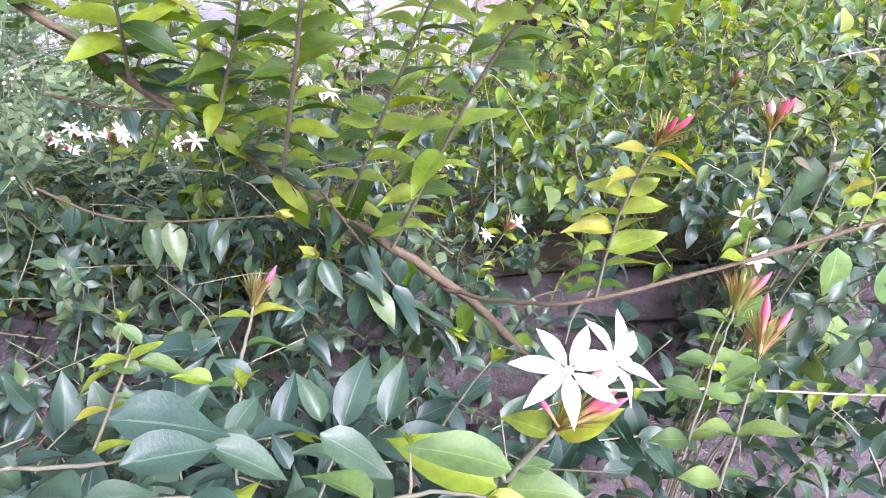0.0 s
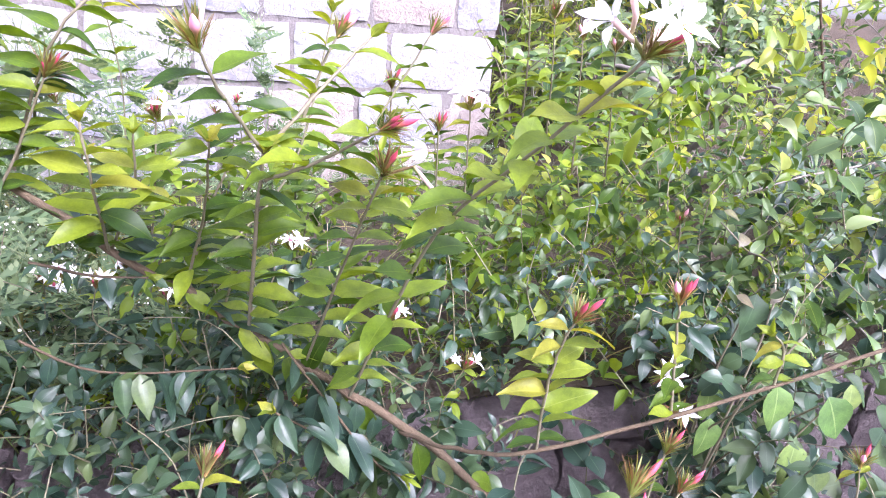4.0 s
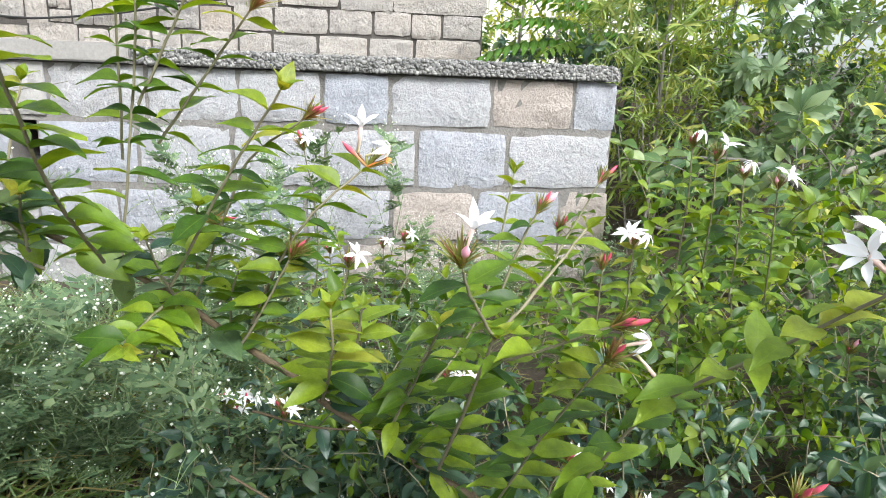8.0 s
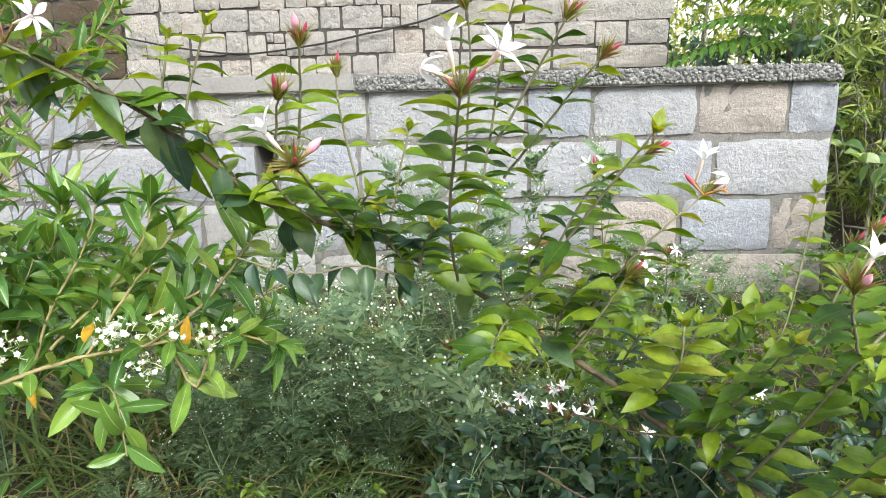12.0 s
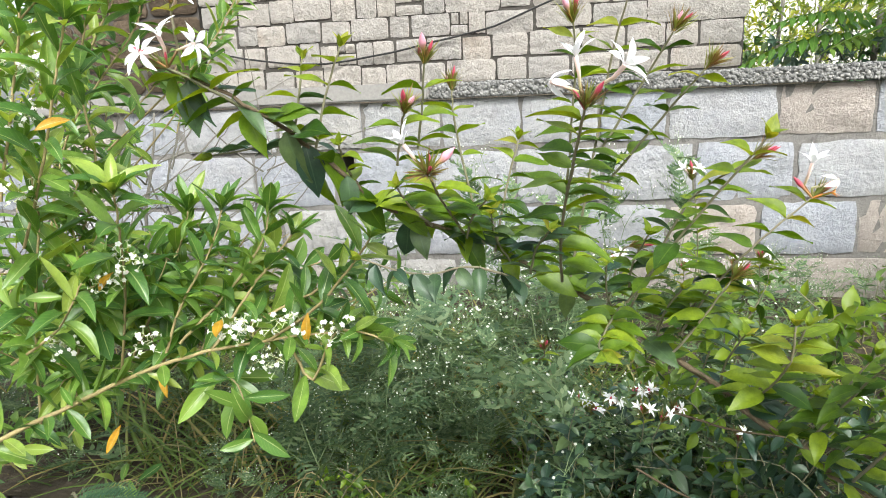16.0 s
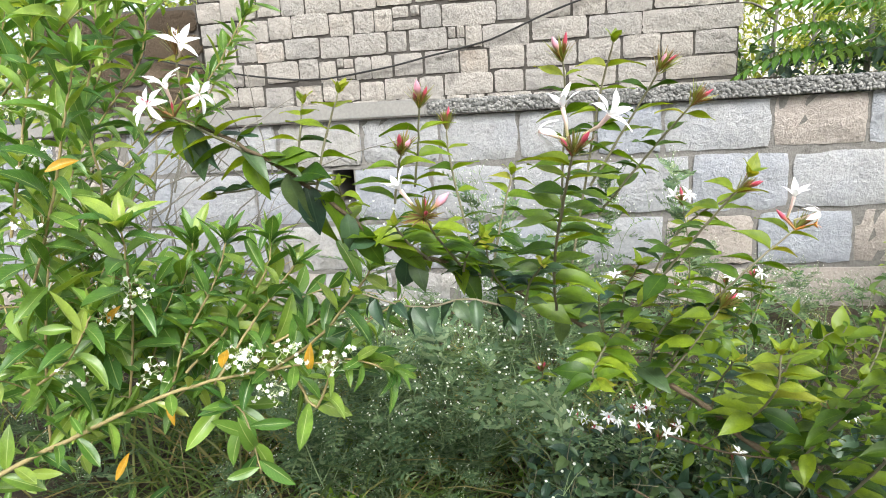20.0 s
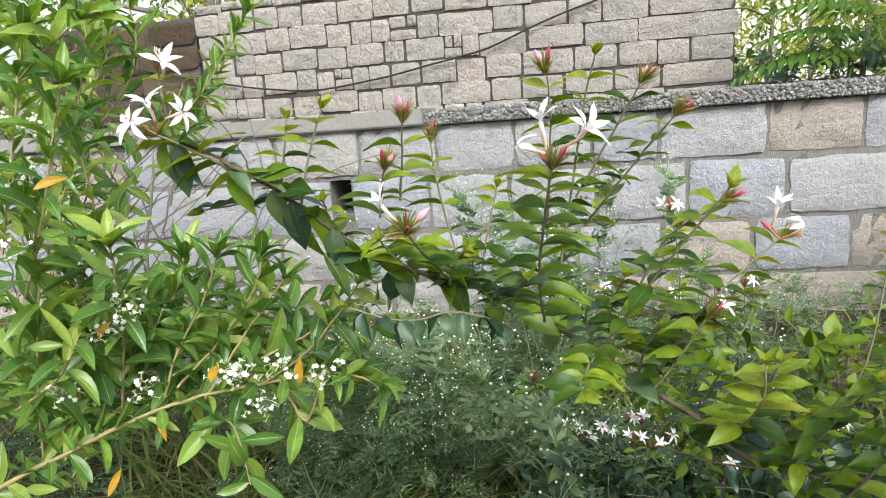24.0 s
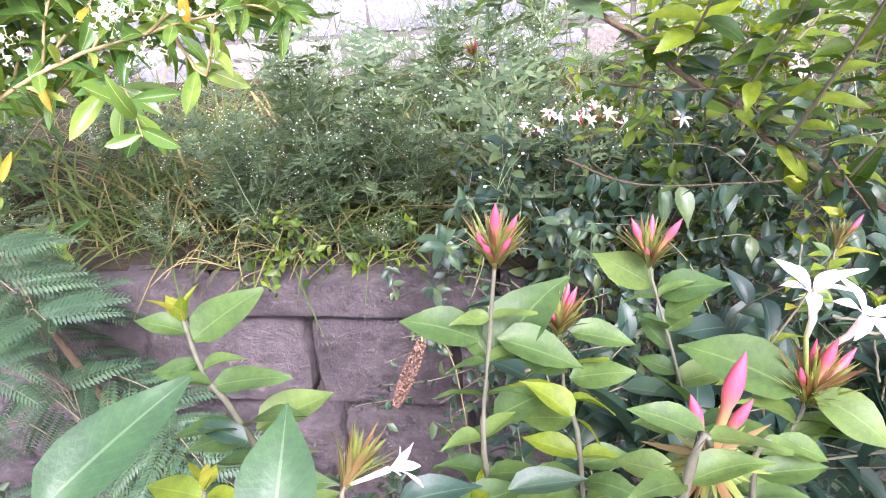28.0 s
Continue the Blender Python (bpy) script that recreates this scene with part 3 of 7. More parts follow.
def rough_cap(name, x0, x1, y0, y1, z0, z1, nx, ny, amp, material, parent):
    v, f = [], []
    ring = [(0, 0), (0, 0.55), (0.06, 1), (0.35, 1.1), (0.65, 1.1), (0.94, 1), (1, 0.5), (1, 0)]
    for i in range(nx + 1):
        x = x0 + (x1 - x0) * i / nx
        for k, (a, b) in enumerate(ring):
            d = noise.noise(Vector((x * 9, k * 1.3, 1.0))) * amp + noise.noise(Vector((x * 31, k * 2.3, 4.0))) * amp * 0.6
            v.append((x + d * 0.3, y0 + (y1 - y0) * a - d * 0.6, z0 + (z1 - z0) * b + (d if b else 0)))
        if i:
            for k in range(len(ring) - 1):
                a = (i - 1) * len(ring) + k
                f.append((a, a + 1, a + len(ring) + 1, a + len(ring)))
    f.append(tuple(range(len(ring))))
    f.append(tuple(range(nx * len(ring), (nx + 1) * len(ring)))[::-1])
    return part(name, mesh_of(name, v, f, None, [material], smooth=False), None, parent)


rough = rough_cap("rough_cap", -1.28, 0.49, -0.02, 0.33, 1.705, 1.755, 150, 1, 0.012, M["cap"], wall_main)
smooth = part("smooth_cap", box_bm([(-6, -1.281, -0.025, 0.33, 1.706, 1.772)], 0.006), M["concrete"], wall_main, "smooth grey concrete coping")

# Pebbles set in the cap, on its face and top.
rp = random.Random(5)


def pebble_shape(seed):
    bm = bmesh.new()
    bmesh.ops.create_icosphere(bm, subdivisions=1, radius=0.5)
    for q in bm.verts:
        q.co *= 1 + 0.35 * noise.noise(q.co * 2 + Vector((seed * 5, 0, 0)))
    v = np.array([q.co[:] for q in bm.verts])
    f = [tuple(x.index for x in face.verts) for face in bm.faces]
    bm.free()
    return v, f, np.zeros((len(v), 2))


PEBBLES = [pebble_shape(i) for i in range(4)]
poses = []
for i in range(5200):
    x, s = rp.uniform(-1.27, 0.48), rp.uniform(0.007, 0.02) * rp.uniform(0.7, 1.2)
    flat = Matrix.Rotation(rp.uniform(0, 6.28), 4, 'Z') @ Matrix.Rotation(rp.uniform(-0.3, 0.3), 4, 'X') @ Matrix.Diagonal((s, s * rp.uniform(0.55, 1), s * rp.uniform(0.28, 0.5), 1))
    if rp.random() < 0.6:
        poses.append(Matrix.Translation((x, -0.024 + rp.uniform(-0.002, 0.004), rp.uniform(1.708, 1.757))) @ Matrix.Rotation(radians(90), 4, 'X') @ flat)
    else:
        poses.append(Matrix.Translation((x, rp.uniform(-0.02, 0.3), 1.759 + rp.uniform(-0.005, 0.004))) @ flat)
many("pebbles", PEBBLES, poses, M["pebble"], wall_main)

# The upper wall on the terrace, farther back.
UY = 1.78
wall_upper = tagged(new("wall_upper"), "pale weathered stone block wall with open dark joints on the terrace", "wall", kind="structure")
part("mortar_core", box_bm([(-3.2, 0.30, UY + 0.018, UY + 0.3, 1.5, 2.56)]), M["mortar"], wall_upper)
ru = random.Random(23)
courses, z = [], 1.66
for i in range(7):
    h = (0.146, 0.142, 0.15, 0.143, 0.148, 0.145, 0.06)[i]
    courses.append((z, z + h, joints(-3.2 + ru.uniform(-0.02, 0.02), -1.2, 0.11, 0.27, ru)[:-1] + joints(-1.2 + ru.uniform(-0.05, 0.05), 0.31 + ru.uniform(-0.03, 0.02), 0.18, 0.36, ru)))
    z += h
stone_wall(wall_upper, courses, UY, 0.12, "upper", M["upper_stone"], 0.16, 0.011, ru)

# The brown end pier beyond the shrub.
pier = tagged(new("brown_pier"), "weathered brown stone pier at the end of the upper wall", "wall", kind="structure")
part("mortar_core", box_bm([(-4.45, -3.22, UY + 0.02, UY + 0.4, 1.5, 2.52)]), M["mortar"], pier)
stone_wall(pier, [(1.66 + 0.17 * i, 1.83 + 0.17 * i, joints(-4.46, -3.21, 0.2, 0.32, ru)) for i in range(5)], UY, 0.12, "pier", M["brown_stone"], 0.12, 0.02, ru)

# The low retaining wall in front of the bed.
RY = -1.59
wall_low = tagged(new("wall_low"), "low mauve stone retaining wall with slab coping", "wall", kind="structure")
part("mortar_core", box_bm([(-5, 5, RY + 0.07, RY + 0.3, 0, 0.86)]), M["mortar"], wall_low)
rl = random.Random(31)
lowrow = joints(-5, -1.47, 0.3, 0.4, rl)[:-1] + [-1.5, -1.155, -0.86, -0.5, -0.2, 0.12, 0.45] + joints(0.45, 5, 0.3, 0.4, rl)[1:]
stone_wall(wall_low, [(0.62, 0.825, lowrow), (0.42, 0.61, joints(-5, 5, 0.28, 0.4, rl)), (0.22, 0.41, joints(-5, 5, 0.28, 0.4, rl)), (0.0, 0.21, joints(-5, 5, 0.28, 0.4, rl))], RY, 0.16, "low", M["low_stone"], 0.26, 0.016, rl)
stone_wall(wall_low, [(0.835, 0.925, joints(-5, 5, 0.45, 0.7, rl))], RY - 0.008, 0.07, "slab", M["low_stone"], 0.08, 0.012, rl)


# ---- plants ----
def normal_of(v):
    return Vector(v).normalized()


LEAF = [leaf_shape(0.44, 0.35, 0.32, 0.026, 0.4, 7, 1.15, 0.12, 1), leaf_shape(0.40, 0.55, 0.45, 0.03, 0.42, 7, 1.2, -0.2, 2), leaf_shape(0.48, 0.2, 0.22, 0.034, 0.4, 7, 1.1, 0.05, 3), leaf_shape(0.42, 0.65, 0.36, 0.026, 0.4, 7, 1.2, 0.2, 4), leaf_shape(0.45, 0.25, 0.55, 0.034, 0.42, 7, 1.15, -0.1, 5)]
LANCE = [leaf_shape(0.29, 0.5, 0.4, 0.014, 0.52, 7, 0.8, 0.1, 1), leaf_shape(0.26, 0.85, 0.65, 0.016, 0.54, 7, 0.82, -0.15, 2), leaf_shape(0.32, 0.4, 0.15, 0.018, 0.52, 7, 0.75, 0.0, 3), leaf_shape(0.27, 0.8, -0.15, 0.014, 0.54, 7, 0.8, 0.1, 4)]
NARROW = [leaf_shape(0.14, 0.3, 0.4, 0.01, 0.45, 4, 1.1, 0.1, 1), leaf_shape(0.12, 0.4, 0.7, 0.01, 0.48, 4, 1.1, -0.1, 2)]
ROUND = [leaf_shape(0.78, 0.15, 0.25, 0.02, 0.42, 6, 0.9, 0.0, 1), leaf_shape(0.7, 0.25, 0.4, 0.02, 0.4, 6, 1.0, 0.1, 2)]
SMALL = [leaf_shape(0.5, 0.25, 0.3, 0.01, 0.42, 3, 1.1, 0.0, 1), leaf_shape(0.44, 0.4, 0.5, 0.01, 0.4, 3, 1.2, 0.1, 2)]
BLADE = [leaf_shape(0.022, 0.4, 0.9, 0.0, 0.3, 5, 0.8, 0.0, 1), leaf_shape(0.018, 0.4, 1.4, 0.0, 0.3, 5, 0.8, 0.1, 2)]
LOBED = [leafy_lobes(5, 0.6, 0.06, 0.4, 1), leafy_lobes(5, 0.52, 0.054, 0.7, 2), leafy_lobes(4, 0.7, 0.058, 0.2, 3)]
FEATHER = [frond_shape(16, 0.17, 0.062, 0.4, 0.1, 0.45, 2, 76)]
PALM = []
for q in range(2):
    pv, pf, pu, pk = [], [], [], 0
    lv, lf, lu = leaf_shape(0.34, 0.25, 0.3 + 0.2 * q, 0.01, 0.55, 4, 1.1, 0.0, q)
    for i in range(7):
        pm = np.array(Matrix.Rotation(radians(-105 + 35 * i), 4, 'Z') @ Matrix.Diagonal((1, 1, 1, 1)) * (1.0 - 0.1 * abs(i - 3)))
        pv.extend(lv @ pm[:3, :3].T)
        pu.extend(lu)
        pf.extend([tuple(j + pk for j in g) for g in lf])
        pk += len(lv)
    PALM.append((np.array(pv), pf, np.array(pu)))
PINNATE = [frond_shape(11, 0.26, 0.075, 0.45, 0.5, 0.45, 3, 75), frond_shape(12, 0.24, 0.07, 0.7, 0.6, 0.4, 3, 75)]

MESHES = {}


def leaf_mesh(kind, shapes, material, rnd):
    i = rnd.randrange(len(shapes))
    key = (kind, material, i)
    if key not in MESHES:
        v, f, uv = shapes[i]
        MESHES[key] = mesh_of("leaf", v, f, uv, [M[material]])
    return MESHES[key]


def flower_mesh(seed, petals, radius, cup, tube_len, pinkness):
    """A starry jasmine flower: petals on a slim tube that stands along +z, its mouth at the top."""
    rnd = random.Random(seed)
    V, F, U, S = [], [], [], []
    lv, lf, lu = leaf_shape(0.30, 0.35, 0.45, 0.03, 0.47, 6, 1.05, 0.15 - 0.1 * (seed % 4), seed)
    for i in range(petals):
        a = 2 * math.pi * (i + rnd.uniform(-0.15, 0.15)) / petals
        size = radius * rnd.uniform(0.88, 1.1)
        tilt = cup + rnd.uniform(-0.35, 0.4)
        d = Vector((math.cos(a) * math.cos(tilt), math.sin(a) * math.cos(tilt), math.sin(tilt)))
        m = np.array(place_leaf((d.x * 0.0015, d.y * 0.0015, tube_len + 0.0004 * (i % 3)), d, Vector((-d.x * 0.5, -d.y * 0.5, 1)), size))
        k = len(V)
        V.extend(lv @ m[:3, :3].T + m[:3, 3])
        U.extend(lu)
        F.extend([tuple(q + k for q in f) for f in lf])
        S.extend([0] * len(lf))
    bend = rnd.uniform(-0.003, 0.003)
    tv, tf = tube_data([(0, 0, 0), (bend, 0, tube_len * 0.5), (0, 0, tube_len)], 0.0012, 0.0021, 6)
    k = len(V)
    V.extend(tv)
    U.extend([(0.5, v[2] / tube_len * 0.6) for v in tv])
    F.extend([tuple(q + k for q in f) for f in tf])
    S.extend([1] * len(tf))
    return mesh_of("flower", V, F, U, [M["petal"], M["tube"]], S)


def bud_mesh(length, fat, material):
    prof = [(0, 0.001), (0.38, 0.0012), (0.5, fat * 0.6), (0.62, fat * 0.95), (0.72, fat), (0.85, fat * 0.68), (0.95, fat * 0.28), (1.0, 0.0002)]
    V, F, U = [], [], []
    for i, (s, r) in enumerate(prof):
        for k in range(7):
            a = 2 * math.pi * k / 7
            V.append((r * math.cos(a), r * math.sin(a), s * length))
            U.append((0.5, max(0.0, (s - 0.42) * 1.2)))
        if i:
            for k in range(7):
                F.append(((i - 1) * 7 + k, (i - 1) * 7 + (k + 1) % 7, i * 7 + (k + 1) % 7, i * 7 + k))
    return mesh_of("bud", V, F, U, [M[material]])


def calyx_mesh(seed, spikes, size):
    rnd = random.Random(seed)
    V, F, U = [], [], []
    lv, lf, lu = leaf_shape(0.085, 0.3, 0.15, 0.0, 0.3, 3, 0.8, 0.0, seed)
    for i in range(spikes):
        a, e = rnd.uniform(0, 6.28), rnd.uniform(0.85, 1.45)
        d = Vector((math.cos(a) * math.cos(e), math.sin(a) * math.cos(e), math.sin(e)))
        m = np.array(place_leaf((d.x * 0.002, d.y * 0.002, rnd.uniform(-0.002, 0.004)), d, (0, 0, 1), size * rnd.uniform(0.6, 1.1)))
        k = len(V)
        V.extend(lv @ m[:3, :3].T + m[:3, 3])
        U.extend(lu)
        F.extend([tuple(q + k for q in f) for f in lf])
    return mesh_of("calyx", V, F, U, [M["calyx"]])


FLOWERS = [flower_mesh(i, (7, 8, 7, 6)[i], 0.021, (0.15, 0.45, 0.75, 0.3)[i], 0.024, 0.3) for i in range(4)]
NODDING = [flower_mesh(9, 6, 0.02, -0.5, 0.024, 0.3), flower_mesh(10, 5, 0.021, 0.9, 0.024, 0.3)]
BUDS = [bud_mesh(0.03, 0.0022, "bud"), bud_mesh(0.017, 0.0017, "red_bud"), bud_mesh(0.03, 0.0033, "palebud")]
CALYX = [calyx_mesh(i, 60 + 8 * i, 0.02) for i in range(3)]
WILTED = [flower_mesh(21, 5, 0.012, 0.9, 0.015, 0.0)]
WILTED[0].materials.clear()
WILTED[0].materials.append(M["orange"])
WILTED[0].materials.append(M["tube"])


def child(name, me, parent, base, m, label=""):
    ob = new(name, me)
    ob.parent = parent
    ob.matrix_basis = Matrix.Translation(-Vector(base)) @ m
    return tagged(ob, label=label)


def aim(at, up, size=1.0, spin=0.0):
    """The pose of a flower or bud whose +z runs along up."""
    q = Vector(up).to_track_quat('Z', 'Y')
    return Matrix.Translation(at) @ q.to_matrix().to_4x4() @ Matrix.Rotation(spin, 4, 'Z') @ Matrix.Diagonal((size, size, size, 1))


def head(stem, base, at, axis, rnd, flowers=0, buds=3, calyx=True, orange=False, face=None, fsize=1.0):
    """A cluster at a shoot's tip: calyx spikes, then open flowers and buds round the axis."""
    axis = normal_of(axis)
    if calyx:
        child("calyx", rnd.choice(CALYX), stem, base, aim(at, axis, rnd.uniform(1.05, 1.4), rnd.uniform(0, 6)))
    total = flowers + buds
    for i in range(total):
        a = 2 * math.pi * (i + rnd.uniform(-0.2, 0.2)) / max(total, 1) + 0.4
        side = Vector((math.cos(a), -0.55 + 0.45 * math.sin(a), 0))
        d = (axis + side * rnd.uniform(0.35, 0.8)).normalized()
        if i < flowers:
            d = (d + Vector(face or (0, -0.12, 0.05))).normalized()
            child("flower", rnd.choice(FLOWERS + NODDING), stem, base, aim(Vector(at) + d * 0.003, d, fsize * rnd.uniform(0.9, 1.1), rnd.uniform(0, 6)))
        else:
            child("bud", BUDS[2 if rnd.random() < 0.12 else i % 2], stem, base, aim(Vector(at) + d * 0.002, (axis * 1.2 + side * 0.4), rnd.uniform(0.75, 1.1), rnd.uniform(0, 6)))
    if orange:
        child("wilted_flower", WILTED[0], stem, base, aim(at, axis + Vector((0.7, -0.5, 0)), 1.0), "orange wilted flower")


def shoot_leaves(pts, length, rnd, spacing=0.024, size=0.046, start=0.08, tip=0.5, spread=28, rise=20, ranks=None):
    """Poses of opposite leaves along a stem, smaller towards its tip: (pose, share of the way)."""
    out, run = [], 0.0
    total = sum((b - a).length for a, b in zip(pts, pts[1:]))
    nxt = total * start
    flat = rnd.uniform(-spread, spread) if ranks is None else ranks
    turn = 0
    for a, b in zip(pts, pts[1:]):
        seg = (b - a).length
        axis = (b - a).normalized()
        while nxt <= run + seg and nxt < total * 0.985:
            p = a.lerp(b, (nxt - run) / seg)
            s = nxt / total
            side = Vector((math.cos(radians(flat)), math.sin(radians(flat)), 0))
            side = (side - axis * side.dot(axis) * (1.0 if rise >= 30 else 0.35)).normalized()
            lift = axis if rise >= 30 else (Vector((0, 0, 1)) if rise < -30 else (axis + Vector((0, 0, 1))) * 0.5)
            if rnd.random() < 0.16 and ranks is None:
                side = Matrix.Rotation(radians(rnd.uniform(20, 50)), 3, axis) @ side
            for sg in (-1, 1):
                if rnd.random() < 0.04:
                    continue
                r = radians(rise + rnd.uniform(-12, 14) + 10 * s)
                d = side * sg * math.cos(r) + lift * math.sin(r) + Vector((rnd.uniform(-.12, .12), rnd.uniform(-.28, .28), rnd.uniform(-.15, .2)))
                if rise < -30:
                    d += Vector((rnd.uniform(-.5, .5), rnd.uniform(-.5, .3), rnd.uniform(-.1, .5)))
                up = axis * 0.25 + Vector((rnd.uniform(-.35, .35), rnd.uniform(-.5, .45), 0.85))
                k = size * (1.05 - (1 - tip) * s ** 1.5) * rnd.uniform(0.7, 1.15) * (0.8 if s < 0.15 else 1)
                out.append((place_leaf(p, d, up, k), s))
            turn += 1
            nxt += spacing * rnd.uniform(0.8, 1.25) * (1 - 0.25 * s)
        run += seg
    return out


def bloom(stem, bush, foot, mouth, kind=0, size=1.0, tilt=(0, 0, 0)):
    """An open flower whose tube runs from the cluster's foot to its mouth."""
    foot, mouth = Vector(foot), Vector(mouth)
    d = (mouth - foot).normalized()
    look_to = (d + Vector(tilt)).normalized()
    me = (FLOWERS + NODDING)[kind]
    child("flower", me, stem, bush.matrix_basis.translation, aim(mouth - look_to * 0.024 * size, look_to, size, kind * 1.3))
    gap = mouth - look_to * 0.024 * size - foot
    if gap.length > 0.006:
        tube("flower_stalk", [foot - bush.matrix_basis.translation, foot + gap * 0.5 - bush.matrix_basis.translation, foot + gap - bush.matrix_basis.translation], 0.0012, 0.0012, M["calyx"], stem, 5)


def bud_at(stem, bush, foot, tip, kind=0):
    foot, tip = Vector(foot), Vector(tip)
    child("bud", BUDS[kind], stem, bush.matrix_basis.translation, aim(foot, tip - foot, min((tip - foot).length / (0.03, 0.016, 0.03)[kind], 1.15)))


def big_leaf(bush, at, to, up, material, seed=0, wide=1.0):
    """A single leaf from its foot to its tip."""
    rnd = random.Random(seed)
    at, to = Vector(at), Vector(to)
    m = place_leaf(at, to - at + Vector((0, 0, 0.12 * (to - at).length)), up, (to - at).length * 1.1) @ Matrix.Diagonal((wide, 1, 1, 1))
    return child("leaf", leaf_mesh("jasmine", LEAF, material, rnd), bush, bush.matrix_basis.translation, m)


def shoot(bush, points, seed, size=0.046, spacing=0.024, young=0.85, flowers=0, buds=0, orange=False, radius=0.0016, face=None, shaded=False, start=0.08, material="twig", label="", bare=False, ranks=None, leaf="leaf", tip=0.75, rise=10, fsize=1.0):
    """One leafy stem of a jasmine bush with its leaves and the cluster at its tip."""
    rnd = random.Random(seed)
    base = bush.matrix_basis.translation
    pts = smooth_line(points, 5, 0.0006, rnd)
    stem = tube("shoot", pts, radius * 1.0, radius * 0.6, M[material], bush, 6, label)
    if not bare:
        for m, s in shoot_leaves(pts, 0, rnd, spacing, size * 0.89, start, tip, ranks=ranks, rise=rise):
            # Shaded shoots carry the darkened leaf copy.
            kind = "young" if s > young else ("dark_leaf" if shaded else leaf)
            child("leaf", leaf_mesh("jasmine", LEAF, kind, rnd), stem, base, m)
    if flowers or buds:
        head(stem, base, pts[-1], pts[-1] - pts[-3], rnd, flowers, buds, True, orange, face, fsize)
    elif not bare:
        axis = (pts[-1] - pts[-3]).normalized()
        for k in range(4):
            a = k * 1.7 + seed
            d = axis * 1.2 + Vector((math.cos(a), math.sin(a), 0)) * 0.6
            child("leaf", leaf_mesh("jasmine", LEAF, "young", rnd), stem, base, place_leaf(pts[-1], d, -Vector((math.cos(a), math.sin(a), -0.3)), size * rnd.uniform(0.3, 0.5)))
    return stem


def spiral_leaves(pts, rnd, spacing, size, start=0.0, tip=0.6, lift=(15, 60), turn=137.5, sag=0.25):
    """Poses of leaves set one by one round a stem, each with a tilt, roll and length of its own."""
    out, run, a = [], 0.0, rnd.uniform(0, 360)
    total = sum((q - p).length for p, q in zip(pts, pts[1:]))
    nxt = total * start
    for p, q in zip(pts, pts[1:]):
        seg = (q - p).length
        axis = (q - p).normalized()
        x = axis.cross(Vector((0.3, 0.8, 0.2))).normalized()
        y = axis.cross(x)
        while nxt <= run + seg:
            s = nxt / total
            a += turn + rnd.uniform(-25, 25)
            out_dir = x * math.cos(radians(a)) + y * math.sin(radians(a))
            e = radians(rnd.uniform(*lift))
            d = out_dir * math.cos(e) + axis * math.sin(e) - Vector((0, 0, rnd.uniform(-0.1, 1.0) * sag))
            up = axis * 0.6 - out_dir * 0.3 + Vector((rnd.uniform(-.5, .5), rnd.uniform(-.7, .3), rnd.uniform(0.3, 1.0)))
            out.append((place_leaf(p.lerp(q, (nxt - run) / seg), d, up, size * rnd.uniform(0.6, 1.15) * (1 - (1 - tip) * s * s)), s))
            nxt += spacing * rnd.uniform(0.6, 1.4)
        run += seg
    return out


def thicket(bush, name, count, box, rnd, shapes, material, size, length=(0.1, 0.22), spacing=0.022, lean=(0, -0.2, 0.9), stem_material="twig", stem_r=0.0013, keep=None, lift=(-10, 50), sag=0.5):
    """Filler growth: many leafy stems in a box, joined into one mesh of leaves and one of stems."""
    leaves, stems = [], []
    x0, x1, y0, y1, z0, z1 = box
    done = 0
    while done < count:
        p = Vector((rnd.uniform(x0, x1), rnd.uniform(y0, y1), rnd.uniform(z0, z1)))
        if keep and not keep(p):
            continue
        done += 1
        d = (Vector(lean) + Vector((rnd.uniform(-.8, .8), rnd.uniform(-.8, .8), rnd.uniform(-.5, .5)))).normalized()
        ln = rnd.uniform(*length)
        bend = Vector((rnd.uniform(-.5, .5), rnd.uniform(-.5, .5), rnd.uniform(-.6, .1))) * ln
        pts = smooth_line([p, p + d * ln * 0.5, p + d * ln + bend * 0.6], 4)
        stems.append((pts, stem_r, stem_r * 0.45))
        leaves += [m for m, s in spiral_leaves(pts, rnd, spacing * 0.5, size * rnd.uniform(0.7, 1.2), 0.0, 0.6, lift, 150, sag)]
    many(name, shapes, leaves, M[material], bush)
    tubes("stem_tangle", stems, M[stem_material], bush, 4, kind="stuff")


def clad(bush, stem, points, seed, count, size, hang=0.35):
    """Large overlapping leaves lying back along a leaning branch, some hanging straight down."""
    rnd = random.Random(seed)
    base = bush.matrix_basis.translation
    pts = smooth_line(points, 8)
    for i in range(count):
        f = (i + rnd.random()) / count * (len(pts) - 1.001)
        p = pts[int(f)].lerp(pts[int(f) + 1], f % 1)
        back = (pts[int(f)] - pts[int(f) + 1]).normalized()
        if rnd.random() < hang:
            d = Vector((rnd.uniform(-.35, .35), rnd.uniform(-.4, .1), -1)) + back * 0.2
            up, kind = Vector((rnd.uniform(-.5, .5), -1, rnd.uniform(0, .5))), "dark_leaf" if rnd.random() < 0.6 else "leaf"
        else:
            d = back * rnd.uniform(0.2, 0.9) + Vector((rnd.uniform(-.4, .7), rnd.uniform(-.6, .3), rnd.uniform(-.3, .6)))
            up, kind = Vector((rnd.uniform(-.4, .2), rnd.uniform(-.7, -.1), 0.8)), "dark_leaf" if rnd.random() < 0.15 else "leaf"
        child("leaf", leaf_mesh("jasmine", LEAF, kind, rnd), stem, base, place_leaf(p, d, up, size * rnd.uniform(0.65, 1.1)))


